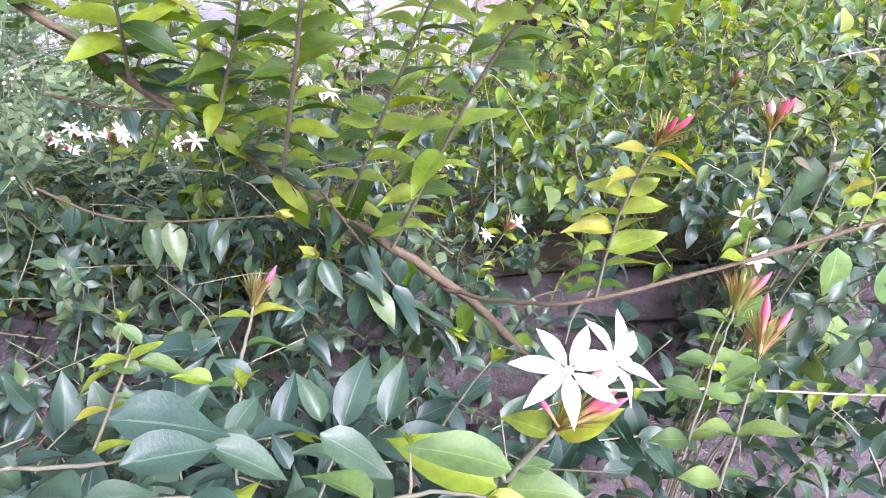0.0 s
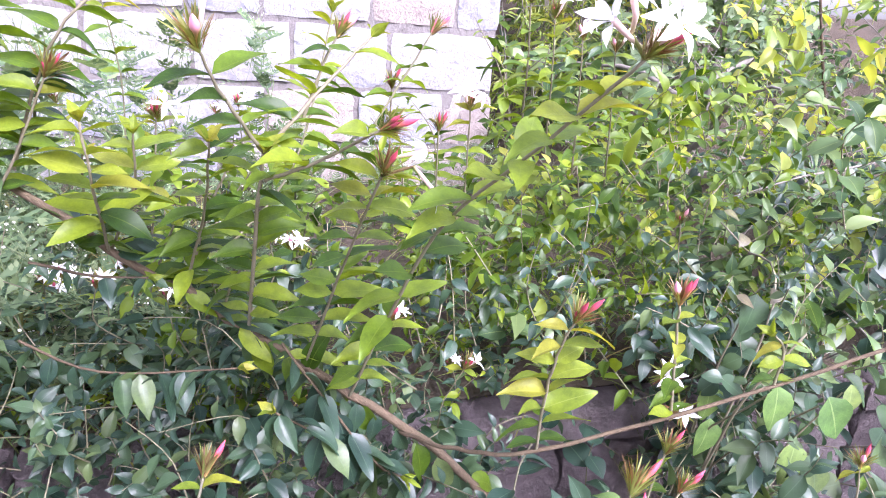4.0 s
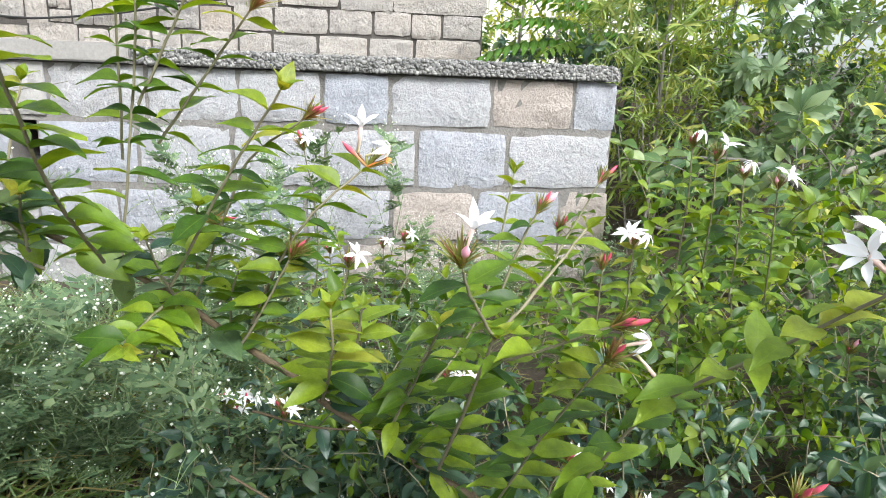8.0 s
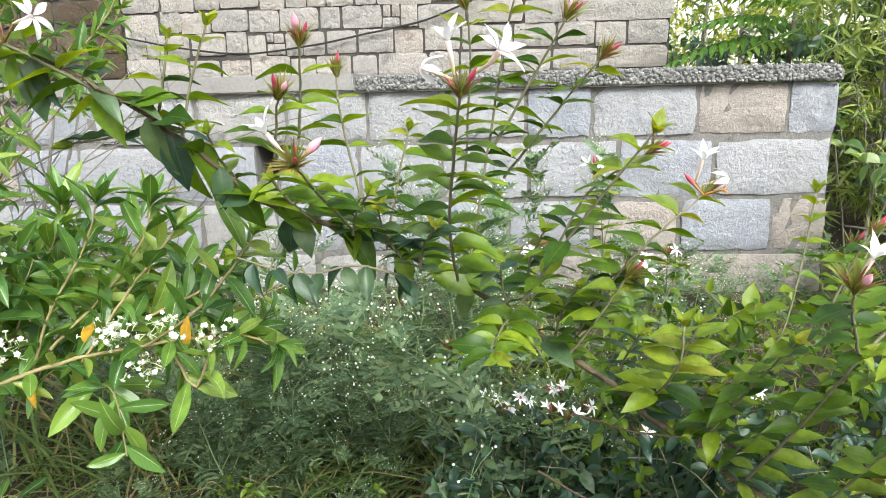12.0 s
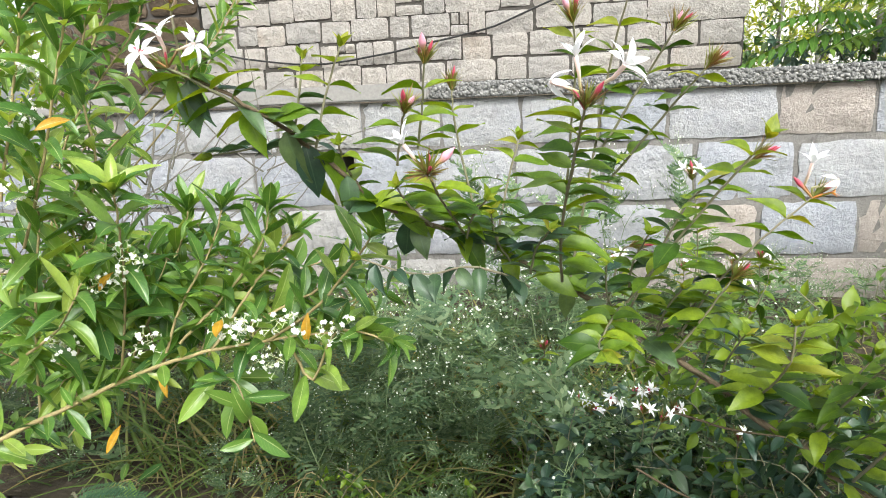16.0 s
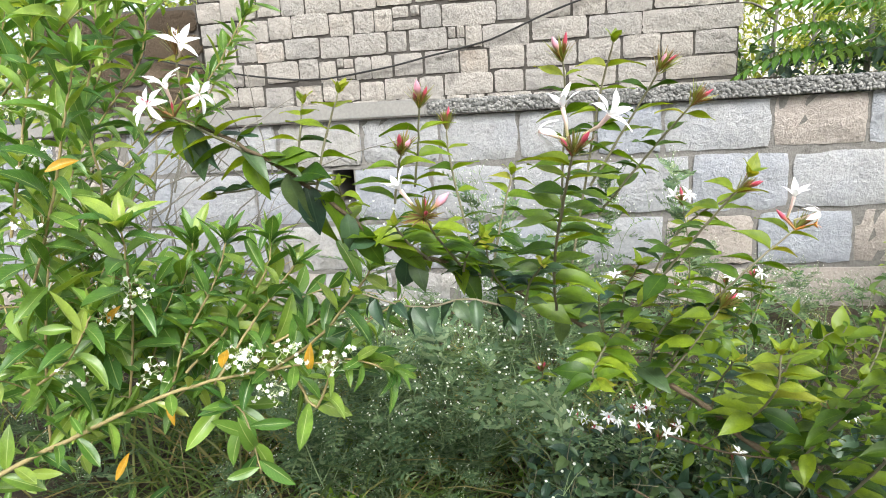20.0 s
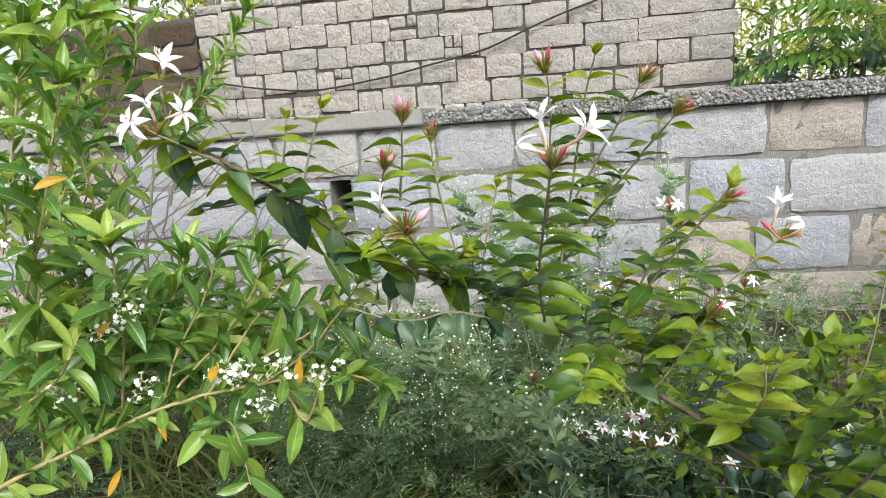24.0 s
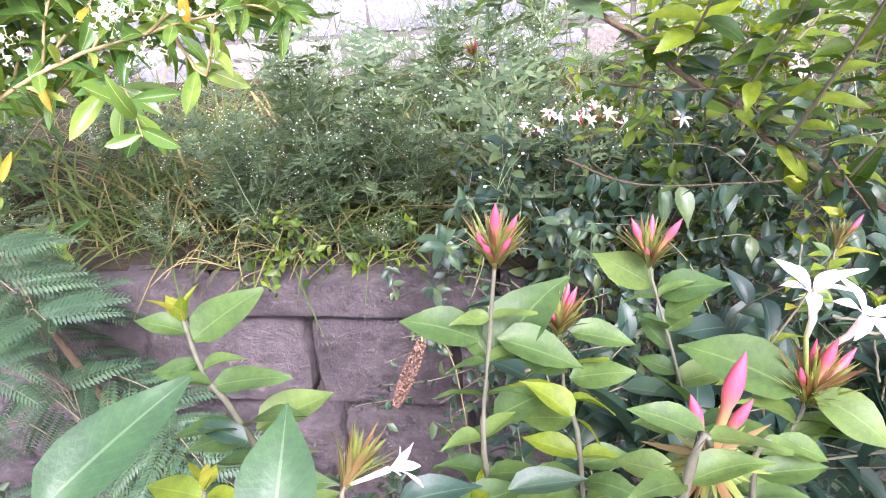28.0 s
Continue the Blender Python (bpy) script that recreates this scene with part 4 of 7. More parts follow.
# The jasmine: a long brown branch that rises across the bed, with leafy shoots standing on it.
jasmine = thing("jasmine_bush", (0.1, -1.95, 0.0), "flowering jasmine bush with white starry flowers and pink buds", "bush")
branch = tube("main_branch", smooth_line([(0.120, -1.930, 0.000), (0.050, -1.930, 0.700), (-0.200, -1.920, 1.070), (-0.341, -1.905, 1.188), (-0.441, -1.860, 1.250), (-0.564, -1.862, 1.345), (-0.766, -1.825, 1.480), (-0.865, -1.880, 1.549), (-0.938, -1.930, 1.585), (-1.015, -1.980, 1.666), (-1.069, -2.010, 1.711), (-1.128, -2.020, 1.741)], 6, 0.003, random.Random(3)), 0.0058, 0.0014, M["bark"], jasmine, 8, "brown woody branch")
clad(jasmine, branch, [(-1.128, -2.020, 1.741), (-1.015, -1.980, 1.666), (-0.938, -1.930, 1.585), (-0.865, -1.880, 1.549), (-0.766, -1.825, 1.480)][::-1], 301, 44, 0.062, 0.3)
clad(jasmine, branch, [(-0.441, -1.860, 1.250), (-0.564, -1.862, 1.345), (-0.766, -1.825, 1.480)], 302, 18, 0.054, 0.22)
clad(jasmine, branch, [(-0.200, -1.920, 1.070), (-0.341, -1.905, 1.188), (-0.441, -1.860, 1.250)], 303, 15, 0.055, 0.85)
s = shoot(jasmine, [(-1.051, -1.990, 1.689), (-1.086, -2.020, 1.720), (-1.118, -2.034, 1.740)], 103, buds=1, size=0.058, spacing=0.0227, radius=0.002)
bloom(s, jasmine, (-1.118, -2.034, 1.740), (-1.130, -2.054, 1.753), 0, 1.0, (0, -0.8, 0))
bloom(s, jasmine, (-1.118, -2.034, 1.740), (-1.117, -2.044, 1.769), 2, 1.0, (0, -0.2, 0.2))
bloom(s, jasmine, (-1.118, -2.034, 1.740), (-1.083, -2.044, 1.759), 3, 0.95, (0.5, -0.2, -0.2))
bud_at(s, jasmine, (-1.118, -2.034, 1.740), (-1.112, -2.044, 1.754), 0)
s = shoot(jasmine, [(-1.119, -2.000, 1.721), (-1.115, -2.020, 1.770), (-1.115, -2.020, 1.797)], 104, buds=1, size=0.052)
bloom(s, jasmine, (-1.115, -2.020, 1.797), (-1.104, -2.030, 1.806), 2, 1.0, (0.1, -0.1, 0.2))
shoot(jasmine, [(-1.003, -1.980, 1.660), (-0.989, -1.980, 1.708), (-0.971, -1.980, 1.754)], 105, size=0.048, spacing=0.03, young=0.7)
shoot(jasmine, [(-1.026, -1.980, 1.672), (-1.020, -1.970, 1.709), (-1.017, -1.960, 1.746)], 106, size=0.044, spacing=0.027, young=0.8)
shoot(jasmine, [(-0.911, -1.930, 1.653), (-0.900, -1.950, 1.696), (-0.892, -1.970, 1.735)], 107, buds=3, size=0.05, spacing=0.0281)
shoot(jasmine, [(-0.929, -1.950, 1.638), (-0.918, -1.970, 1.675), (-0.912, -1.980, 1.690)], 108, buds=3, size=0.05)
s = shoot(jasmine, [(-0.871, -1.900, 1.557), (-0.876, -2.000, 1.610), (-0.875, -2.060, 1.640)], 109, buds=1, size=0.051, spacing=0.0238)
bloom(s, jasmine, (-0.875, -2.060, 1.640), (-0.892, -2.070, 1.666), 5, 1.0, (-0.1, -0.2, 0.3))
bud_at(s, jasmine, (-0.875, -2.060, 1.640), (-0.844, -2.070, 1.668), 2)
bud_at(s, jasmine, (-0.875, -2.060, 1.640), (-0.870, -2.070, 1.665), 1)
shoot(jasmine, [(-0.839, -1.880, 1.531), (-0.826, -1.880, 1.598), (-0.811, -1.880, 1.655)], 110, size=0.053, spacing=0.0259)
shoot(jasmine, [(-0.849, -1.900, 1.543), (-0.875, -1.900, 1.666), (-0.878, -1.900, 1.710)], 111, buds=1, size=0.05, spacing=0.0281)
s = shoot(jasmine, [(-0.765, -1.860, 1.491), (-0.765, -1.950, 1.568), (-0.753, -2.030, 1.649), (-0.746, -2.066, 1.689)], 112, buds=1, size=0.061, spacing=0.0227, radius=0.0019)
bloom(s, jasmine, (-0.746, -2.066, 1.689), (-0.753, -2.076, 1.728), 5, 1.0, (0, -0.1, 0.2))
bloom(s, jasmine, (-0.746, -2.066, 1.689), (-0.717, -2.076, 1.720), 2, 1.1, (0.3, -0.3, 0))
bloom(s, jasmine, (-0.746, -2.066, 1.689), (-0.772, -2.076, 1.711), 4, 1.0, (-0.5, -0.2, -0.1))
bud_at(s, jasmine, (-0.746, -2.066, 1.689), (-0.757, -2.076, 1.707), 1)
shoot(jasmine, [(-0.755, -1.840, 1.491), (-0.727, -1.860, 1.656), (-0.712, -1.880, 1.742), (-0.701, -1.900, 1.788)], 113, size=0.05, spacing=0.03)
shoot(jasmine, [(-0.760, -1.800, 1.581), (-0.750, -1.820, 1.719), (-0.752, -1.840, 1.776)], 114, buds=2, size=0.05, spacing=0.0302)
shoot(jasmine, [(-0.724, -1.860, 1.637), (-0.685, -1.880, 1.705), (-0.657, -1.900, 1.755)], 115, buds=2, size=0.048, spacing=0.0302)
shoot(jasmine, [(-0.714, -1.840, 1.601), (-0.660, -1.860, 1.672), (-0.621, -1.880, 1.720)], 116, buds=1, size=0.048, spacing=0.0302)
shoot(jasmine, [(-0.689, -1.840, 1.447), (-0.653, -1.860, 1.537), (-0.626, -1.880, 1.592), (-0.577, -1.900, 1.630)], 117, buds=3, size=0.05, spacing=0.0259)
s = shoot(jasmine, [(-0.637, -1.850, 1.416), (-0.606, -1.880, 1.489), (-0.569, -1.910, 1.548), (-0.521, -1.904, 1.590)], 118, buds=1, orange=True, size=0.053, spacing=0.0259)
bloom(s, jasmine, (-0.521, -1.904, 1.590), (-0.527, -1.914, 1.625), 5, 1.0, (0.3, -0.2, 0.2))
bloom(s, jasmine, (-0.521, -1.904, 1.590), (-0.502, -1.914, 1.608), 4, 1.0, (0.4, -0.2, -0.2))
bud_at(s, jasmine, (-0.521, -1.904, 1.590), (-0.543, -1.914, 1.613), 0)
shoot(jasmine, [(-0.713, -1.800, 1.433), (-0.696, -1.800, 1.507), (-0.685, -1.800, 1.518)], 119, buds=3, size=0.048)
shoot(jasmine, [(-0.700, -1.860, 1.460), (-0.725, -1.920, 1.442), (-0.724, -1.950, 1.441)], 120, size=0.058, spacing=0.014, young=2)
shoot(jasmine, [(-0.974, -1.930, 1.611), (-0.984, -1.950, 1.637), (-0.979, -1.980, 1.662)], 121, size=0.044, spacing=0.024, young=2, shaded=False)
shoot(jasmine, [(-0.900, -1.930, 1.571), (-0.918, -1.950, 1.595), (-0.923, -1.980, 1.619)], 122, size=0.044, spacing=0.024, young=2, shaded=False)
shoot(jasmine, [(-0.820, -1.880, 1.517), (-0.835, -1.900, 1.550), (-0.837, -1.930, 1.583)], 123, size=0.044, spacing=0.024, young=2, shaded=True)
shoot(jasmine, [(-0.702, -1.840, 1.440), (-0.715, -1.860, 1.479), (-0.717, -1.890, 1.519)], 124, size=0.044, spacing=0.024, young=2, shaded=True)
shoot(jasmine, [(-0.656, -1.840, 1.419), (-0.651, -1.860, 1.455), (-0.638, -1.890, 1.492)], 125, size=0.044, spacing=0.024, young=2, shaded=False)
shoot(jasmine, [(-0.583, -1.840, 1.361), (-0.581, -1.860, 1.400), (-0.572, -1.890, 1.440)], 126, size=0.044, spacing=0.024, young=2, shaded=True)
shoot(jasmine, [(-0.797, -1.930, 1.519), (-0.791, -1.950, 1.547), (-0.776, -1.980, 1.575)], 127, size=0.044, spacing=0.024, young=2, shaded=True)
shoot(jasmine, [(-0.863, -1.930, 1.558), (-0.855, -1.950, 1.581), (-0.836, -1.980, 1.605)], 128, size=0.044, spacing=0.024, young=2, shaded=False)
shoot(jasmine, [(-0.688, -1.830, 1.473), (-0.685, -1.850, 1.511), (-0.673, -1.880, 1.549)], 129, size=0.044, spacing=0.024, young=2, shaded=False)
shoot(jasmine, [(-0.622, -1.830, 1.430), (-0.615, -1.850, 1.465), (-0.601, -1.880, 1.502)], 130, size=0.044, spacing=0.024, young=2, shaded=True)
shoot(jasmine, [(-0.526, -1.850, 1.309), (-0.517, -1.870, 1.342), (-0.502, -1.900, 1.379)], 131, size=0.044, spacing=0.024, young=2, shaded=True)
shoot(jasmine, [(-0.466, -1.860, 1.274), (-0.456, -1.880, 1.308), (-0.442, -1.910, 1.346)], 132, size=0.044, spacing=0.024, young=2, shaded=False)
shoot(jasmine, [(-0.800, -1.900, 1.496), (-0.853, -1.930, 1.526), (-0.912, -1.950, 1.523), (-0.971, -1.960, 1.542)], 133, size=0.042, spacing=0.0281, shaded=True, young=2, rise=-60, tip=1.0)
shoot(jasmine, [(-1.010, -1.960, 1.663), (-1.077, -1.940, 1.660), (-1.142, -1.930, 1.652)], 134, size=0.048, spacing=0.0302, shaded=True, young=2)
shoot(jasmine, [(-0.696, -1.900, 1.479), (-0.634, -1.950, 1.585), (-0.588, -1.980, 1.655)], 135, size=0.054, spacing=0.026)
shoot(jasmine, [(-0.651, -1.860, 1.394), (-0.622, -1.880, 1.443), (-0.591, -1.900, 1.504)], 136, size=0.054, buds=2)
shoot(jasmine, [(-0.564, -1.867, 1.345), (-0.552, -1.960, 1.430), (-0.552, -1.980, 1.483)], 137, size=0.054, spacing=0.023, young=0.6)
shoot(jasmine, [(-0.498, -1.856, 1.295), (-0.476, -1.900, 1.382), (-0.456, -1.920, 1.433)], 138, size=0.052, spacing=0.0245, young=2)
shoot(jasmine, [(-0.441, -1.854, 1.246), (-0.433, -1.970, 1.390), (-0.426, -2.030, 1.474)], 139, size=0.052, spacing=0.023, young=2, radius=0.0022)
s = shoot(jasmine, [(-0.426, -2.030, 1.474), (-0.450, -2.060, 1.514), (-0.463, -2.080, 1.545)], 140, buds=1, size=0.052)
bloom(s, jasmine, (-0.463, -2.080, 1.545), (-0.459, -2.090, 1.573), 5, 1.0, (0.1, -0.2, 0.2))
shoot(jasmine, [(-0.426, -2.030, 1.474), (-0.384, -2.020, 1.520), (-0.348, -2.000, 1.555)], 141, size=0.047, spacing=0.026)
shoot(jasmine, [(-0.426, -2.030, 1.454), (-0.387, -2.050, 1.474), (-0.353, -2.077, 1.500)], 142, buds=5, size=0.051, spacing=0.026)
s = shoot(jasmine, [(-0.386, -1.880, 1.210), (-0.364, -1.970, 1.349), (-0.347, -2.060, 1.466)], 143, buds=1, size=0.056, spacing=0.023, face=(0.3, -0.5, -1.4))
bloom(s, jasmine, (-0.347, -2.060, 1.466), (-0.319, -2.070, 1.486), 4, 0.95, (0.6, -0.2, -0.1))
bloom(s, jasmine, (-0.347, -2.060, 1.466), (-0.312, -2.070, 1.458), 5, 0.9, (0.3, -0.3, -1.2))
s = shoot(jasmine, [(-0.341, -1.909, 1.191), (-0.315, -2.000, 1.346), (-0.297, -2.060, 1.431), (-0.260, -2.130, 1.504), (-0.233, -2.184, 1.561)], 144, buds=1, size=0.062, spacing=0.03, radius=0.0018, face=(0.1, -0.6, 0.3))
bloom(s, jasmine, (-0.233, -2.184, 1.561), (-0.253, -2.194, 1.593), 2, 1.0, (0, -0.3, 0.2))
bloom(s, jasmine, (-0.233, -2.184, 1.561), (-0.229, -2.204, 1.579), 1, 1.1, (0.2, -0.5, 0.1))
bloom(s, jasmine, (-0.233, -2.184, 1.561), (-0.255, -2.184, 1.579), 2, 1.0, (-0.3, -0.2, 0))
bloom(s, jasmine, (-0.233, -2.184, 1.561), (-0.220, -2.174, 1.581), 5, 1.0, (0, -0.2, 0.2))
shoot(jasmine, [(-0.461, -1.850, 1.335), (-0.389, -1.800, 1.415), (-0.347, -1.750, 1.567)], 145, buds=0, size=0.052, spacing=0.024)
shoot(jasmine, [(-0.305, -1.750, 1.433), (-0.260, -1.720, 1.496), (-0.223, -1.700, 1.550)], 146, buds=2, size=0.052, spacing=0.026)
shoot(jasmine, [(-0.390, -1.900, 1.474), (-0.371, -1.900, 1.527), (-0.361, -1.900, 1.548)], 147, buds=3, size=0.047)
shoot(jasmine, [(-0.050, -1.600, 1.410), (-0.073, -1.650, 1.511), (-0.091, -1.680, 1.596)], 148, flowers=1, buds=2, size=0.048, spacing=0.0245)
shoot(jasmine, [(-0.008, -1.600, 1.388), (-0.035, -1.650, 1.492), (-0.055, -1.680, 1.579)], 149, flowers=1, buds=1, size=0.048, spacing=0.0245)
shoot(jasmine, [(0.042, -1.600, 1.356), (0.011, -1.650, 1.464), (-0.012, -1.680, 1.555)], 150, flowers=1, buds=1, size=0.048, spacing=0.0245)
shoot(jasmine, [(0.101, -1.600, 1.337), (0.065, -1.650, 1.449), (0.039, -1.680, 1.542)], 151, flowers=1, buds=1, size=0.048, spacing=0.0245)
shoot(jasmine, [(-0.128, -1.600, 1.249), (-0.146, -1.650, 1.365), (-0.159, -1.680, 1.461)], 152, flowers=2, buds=1, size=0.048, spacing=0.0245)
shoot(jasmine, [(-0.566, -1.600, 1.240), (-0.549, -1.650, 1.347), (-0.538, -1.680, 1.436)], 153, flowers=1, buds=2, size=0.048, spacing=0.0245)
shoot(jasmine, [(0.287, -1.600, 1.030), (0.234, -1.650, 1.179), (0.196, -1.680, 1.299)], 154, flowers=0, buds=2, size=0.048, spacing=0.0245)
shoot(jasmine, [(-0.175, -1.600, 1.214), (-0.189, -1.650, 1.332), (-0.199, -1.680, 1.430)], 155, flowers=0, buds=3, size=0.048, spacing=0.0245)
shoot(jasmine, [(-0.250, -1.600, 1.281), (-0.257, -1.650, 1.390), (-0.264, -1.680, 1.482)], 156, flowers=0, buds=2, size=0.048, spacing=0.0245)
tube("side_branch", smooth_line([(-0.285, -1.912, 1.142), (-0.245, -1.985, 1.168), (-0.186, -2.040, 1.199), (-0.028, -2.090, 1.271), (0.085, -2.120, 1.326), (0.158, -2.140, 1.362)], 5, 0.001, random.Random(4)), 0.0024, 0.0016, M["bark"], jasmine, 7, "green-brown side branch")
shoot(jasmine, [(-0.186, -2.040, 1.200), (-0.195, -2.060, 1.278), (-0.199, -2.080, 1.329), (-0.196, -2.090, 1.357)], 157, buds=3, size=0.054, spacing=0.022, young=0.25, ranks=0)
shoot(jasmine, [(-0.070, -2.070, 1.242), (-0.093, -2.085, 1.320), (-0.103, -2.090, 1.367)], 158, buds=3, size=0.04, spacing=0.0245, young=0.5)
shoot(jasmine, [(0.045, -2.000, 1.106), (0.016, -2.060, 1.243), (0.048, -2.080, 1.326)], 159, bare=True)
shoot(jasmine, [(0.005, -2.100, 1.289), (0.006, -2.100, 1.321), (-0.008, -2.100, 1.338)], 160, size=0.04, spacing=0.0245, young=0.4)
shoot(jasmine, [(-0.074, -2.100, 1.105), (-0.077, -2.100, 1.159), (-0.067, -2.099, 1.181)], 161, buds=3, size=0.04)
shoot(jasmine, [(-0.090, -2.080, 1.112), (-0.084, -2.080, 1.169), (-0.076, -2.080, 1.211)], 162, buds=1, size=0.035)
shoot(jasmine, [(0.179, -2.080, 1.040), (0.180, -2.080, 1.117), (0.171, -2.080, 1.161)], 163, buds=2, size=0.04)
shoot(jasmine, [(-0.197, -2.100, 1.148), (-0.076, -2.120, 1.147), (0.180, -2.120, 1.099)], 164, size=0.03, spacing=0.035)
shoot(jasmine, [(-0.022, -2.000, 1.239), (-0.068, -2.050, 1.275)], 165, flowers=1, bare=True, fsize=0.85)
shoot(jasmine, [(0.002, -2.000, 1.193), (-0.044, -2.050, 1.234)], 166, flowers=1, bare=True, fsize=0.85)
shoot(jasmine, [(-0.636, -1.850, 1.327), (-0.580, -1.880, 1.325), (-0.527, -1.900, 1.328)], 167, material="bark", size=0.035, spacing=0.0245, shaded=True, young=2, rise=-60, tip=1.0)
shoot(jasmine, [(-0.671, -1.800, 1.221), (-0.587, -1.850, 1.206), (-0.452, -1.900, 1.228)], 168, material="bark", size=0.052, spacing=0.026, shaded=True, young=2, rise=-60, tip=1.0)
shoot(jasmine, [(-0.409, -1.900, 1.253), (-0.327, -1.950, 1.147), (-0.296, -1.970, 1.130)], 169, material="bark", size=0.058, spacing=0.0245, shaded=True, young=2, rise=-60, tip=1.0)
shoot(jasmine, [(-0.273, -1.930, 1.083), (-0.349, -1.950, 1.156), (-0.418, -1.970, 1.219)], 170, material="bark", size=0.052, spacing=0.0245, shaded=True, young=2, rise=-60, tip=1.0)
WHITE = [(-0.740, -1.463, 1.147), (-0.717, -1.505, 1.146), (-0.728, -1.410, 1.113), (-0.689, -1.554, 1.190), (-0.622, -1.670, 1.222), (-0.639, -1.432, 1.150), (-0.617, -1.487, 1.175), (-0.466, -1.474, 1.026), (-0.532, -1.739, 1.235), (-0.389, -1.709, 1.282), (-0.415, -1.751, 1.308), (-0.285, -1.827, 1.233), (-0.591, -1.667, 1.581), (-0.449, -1.490, 1.424), (-0.566, -1.485, 1.404), (-0.676, -1.530, 1.427), (-0.481, -1.450, 1.403), (-0.580, -1.512, 1.159), (-0.636, -1.570, 1.183), (-0.176, -1.800, 1.146), (-0.113, -1.560, 1.010)]
rw = random.Random(171)
for i, p in enumerate(WHITE):
    p = Vector(p)
    down = 0.2 if p.z > 1.36 else 0.12
    shoot(jasmine, [p + Vector((rw.uniform(-.06, .06), 0.04, -down)), p + Vector((rw.uniform(-.02, .02), 0.02, -down * 0.5)), p], 400 + i, size=0.036, spacing=0.03, flowers=2 if i % 3 == 0 else 1, buds=1 + i % 2, radius=0.0012, shaded=p.z < 1.3, fsize=0.7)
shoot(jasmine, [(-0.565, -1.850, 1.337), (-0.533, -1.900, 1.412), (-0.525, -1.930, 1.466)], 185, size=0.055, young=0.6)
shoot(jasmine, [(-0.501, -1.870, 1.300), (-0.475, -1.930, 1.395), (-0.464, -2.000, 1.475)], 186, size=0.051, young=2)
shoot(jasmine, [(-0.804, -1.600, 1.285), (-0.794, -1.620, 1.302), (-0.794, -1.630, 1.316)], 187, buds=2, size=0.042)

# Jasmine stems in front of the low wall.
low_jasmine = thing("jasmine_bush", (-0.6, -2.2, 0.0), "young jasmine stems with pink buds in front of the low wall", "bush")
s = shoot(low_jasmine, [(-0.720, -2.150, 0.750), (-0.726, -2.344, 1.246), (-0.727, -2.312, 1.305), (-0.722, -2.298, 1.358)], 188, buds=1, size=0.044, spacing=0.03, young=2, radius=0.0018, leaf='fresh', material='pale_twig')
for tip, kind in (((-0.7195, -2.306, 1.396), 0), ((-0.731, -2.303, 1.380), 1), ((-0.712, -2.306, 1.377), 1), ((-0.726, -2.310, 1.374), 1)):
    bud_at(s, low_jasmine, (-0.722, -2.299, 1.359), tip, kind)
child("calyx", CALYX[1], s, low_jasmine.matrix_basis.translation, aim(Vector((-0.722, -2.299, 1.359)) - Vector((0, 0, 0.003)), (0, -0.15, 1), 1.35))
s = shoot(low_jasmine, [(-0.660, -2.100, 0.750), (-0.679, -2.335, 1.239), (-0.688, -2.295, 1.280), (-0.691, -2.278, 1.302)], 189, buds=1, size=0.042, spacing=0.026, young=0.85, flowers=0, leaf='fresh', material='pale_twig')
for tip, kind in (((-0.700, -2.272, 1.328), 0), ((-0.681, -2.274, 1.329), 0), ((-0.694, -2.280, 1.316), 1)):
    bud_at(s, low_jasmine, (-0.691, -2.277, 1.303), tip, kind)
child("calyx", CALYX[1], s, low_jasmine.matrix_basis.translation, aim(Vector((-0.691, -2.277, 1.303)) - Vector((0, 0, 0.003)), (0, -0.15, 1), 1.35))
s = shoot(low_jasmine, [(-0.600, -2.100, 0.780), (-0.610, -2.306, 1.210), (-0.621, -2.261, 1.258), (-0.636, -2.222, 1.314)], 190, buds=1, size=0.044, spacing=0.028, young=2, leaf='fresh', material='pale_twig')
for tip, kind in (((-0.648, -2.224, 1.345), 0), ((-0.620, -2.226, 1.345), 0), ((-0.640, -2.232, 1.329), 1)):
    bud_at(s, low_jasmine, (-0.636, -2.223, 1.315), tip, kind)
child("calyx", CALYX[1], s, low_jasmine.matrix_basis.translation, aim(Vector((-0.636, -2.223, 1.315)) - Vector((0, 0, 0.003)), (0, -0.15, 1), 1.35))
s = shoot(low_jasmine, [(-0.630, -2.250, 0.850), (-0.665, -2.454, 1.366), (-0.655, -2.443, 1.380)], 191, buds=1, size=0.03, spacing=0.03, young=2, leaf='fresh', material='pale_twig')
bud_at(s, low_jasmine, (-0.655, -2.443, 1.380), (-0.649, -2.442, 1.420), 0)
bud_at(s, low_jasmine, (-0.655, -2.443, 1.380), (-0.662, -2.444, 1.402), 0)
bud_at(s, low_jasmine, (-0.655, -2.443, 1.380), (-0.647, -2.444, 1.401), 0)
s = shoot(low_jasmine, [(-0.500, -2.200, 0.850), (-0.608, -2.358, 1.275), (-0.593, -2.345, 1.293), (-0.584, -2.336, 1.308)], 192, buds=4, size=0.047, spacing=0.024, young=2, leaf='fresh', material='pale_twig')
bloom(s, low_jasmine, (-0.584, -2.336, 1.308), (-0.591, -2.336, 1.364), 2, 0.95, (0, -0.1, 0.5))
bloom(s, low_jasmine, (-0.584, -2.336, 1.308), (-0.569, -2.336, 1.353), 1, 0.9, (0.3, -0.2, 0.2))
child("calyx", CALYX[2], s, low_jasmine.matrix_basis.translation, aim((-0.584, -2.336, 1.306), (0.1, -0.15, 1), 1.4))
bud_at(s, low_jasmine, (-0.584, -2.336, 1.308), (-0.574, -2.336, 1.357), 0)
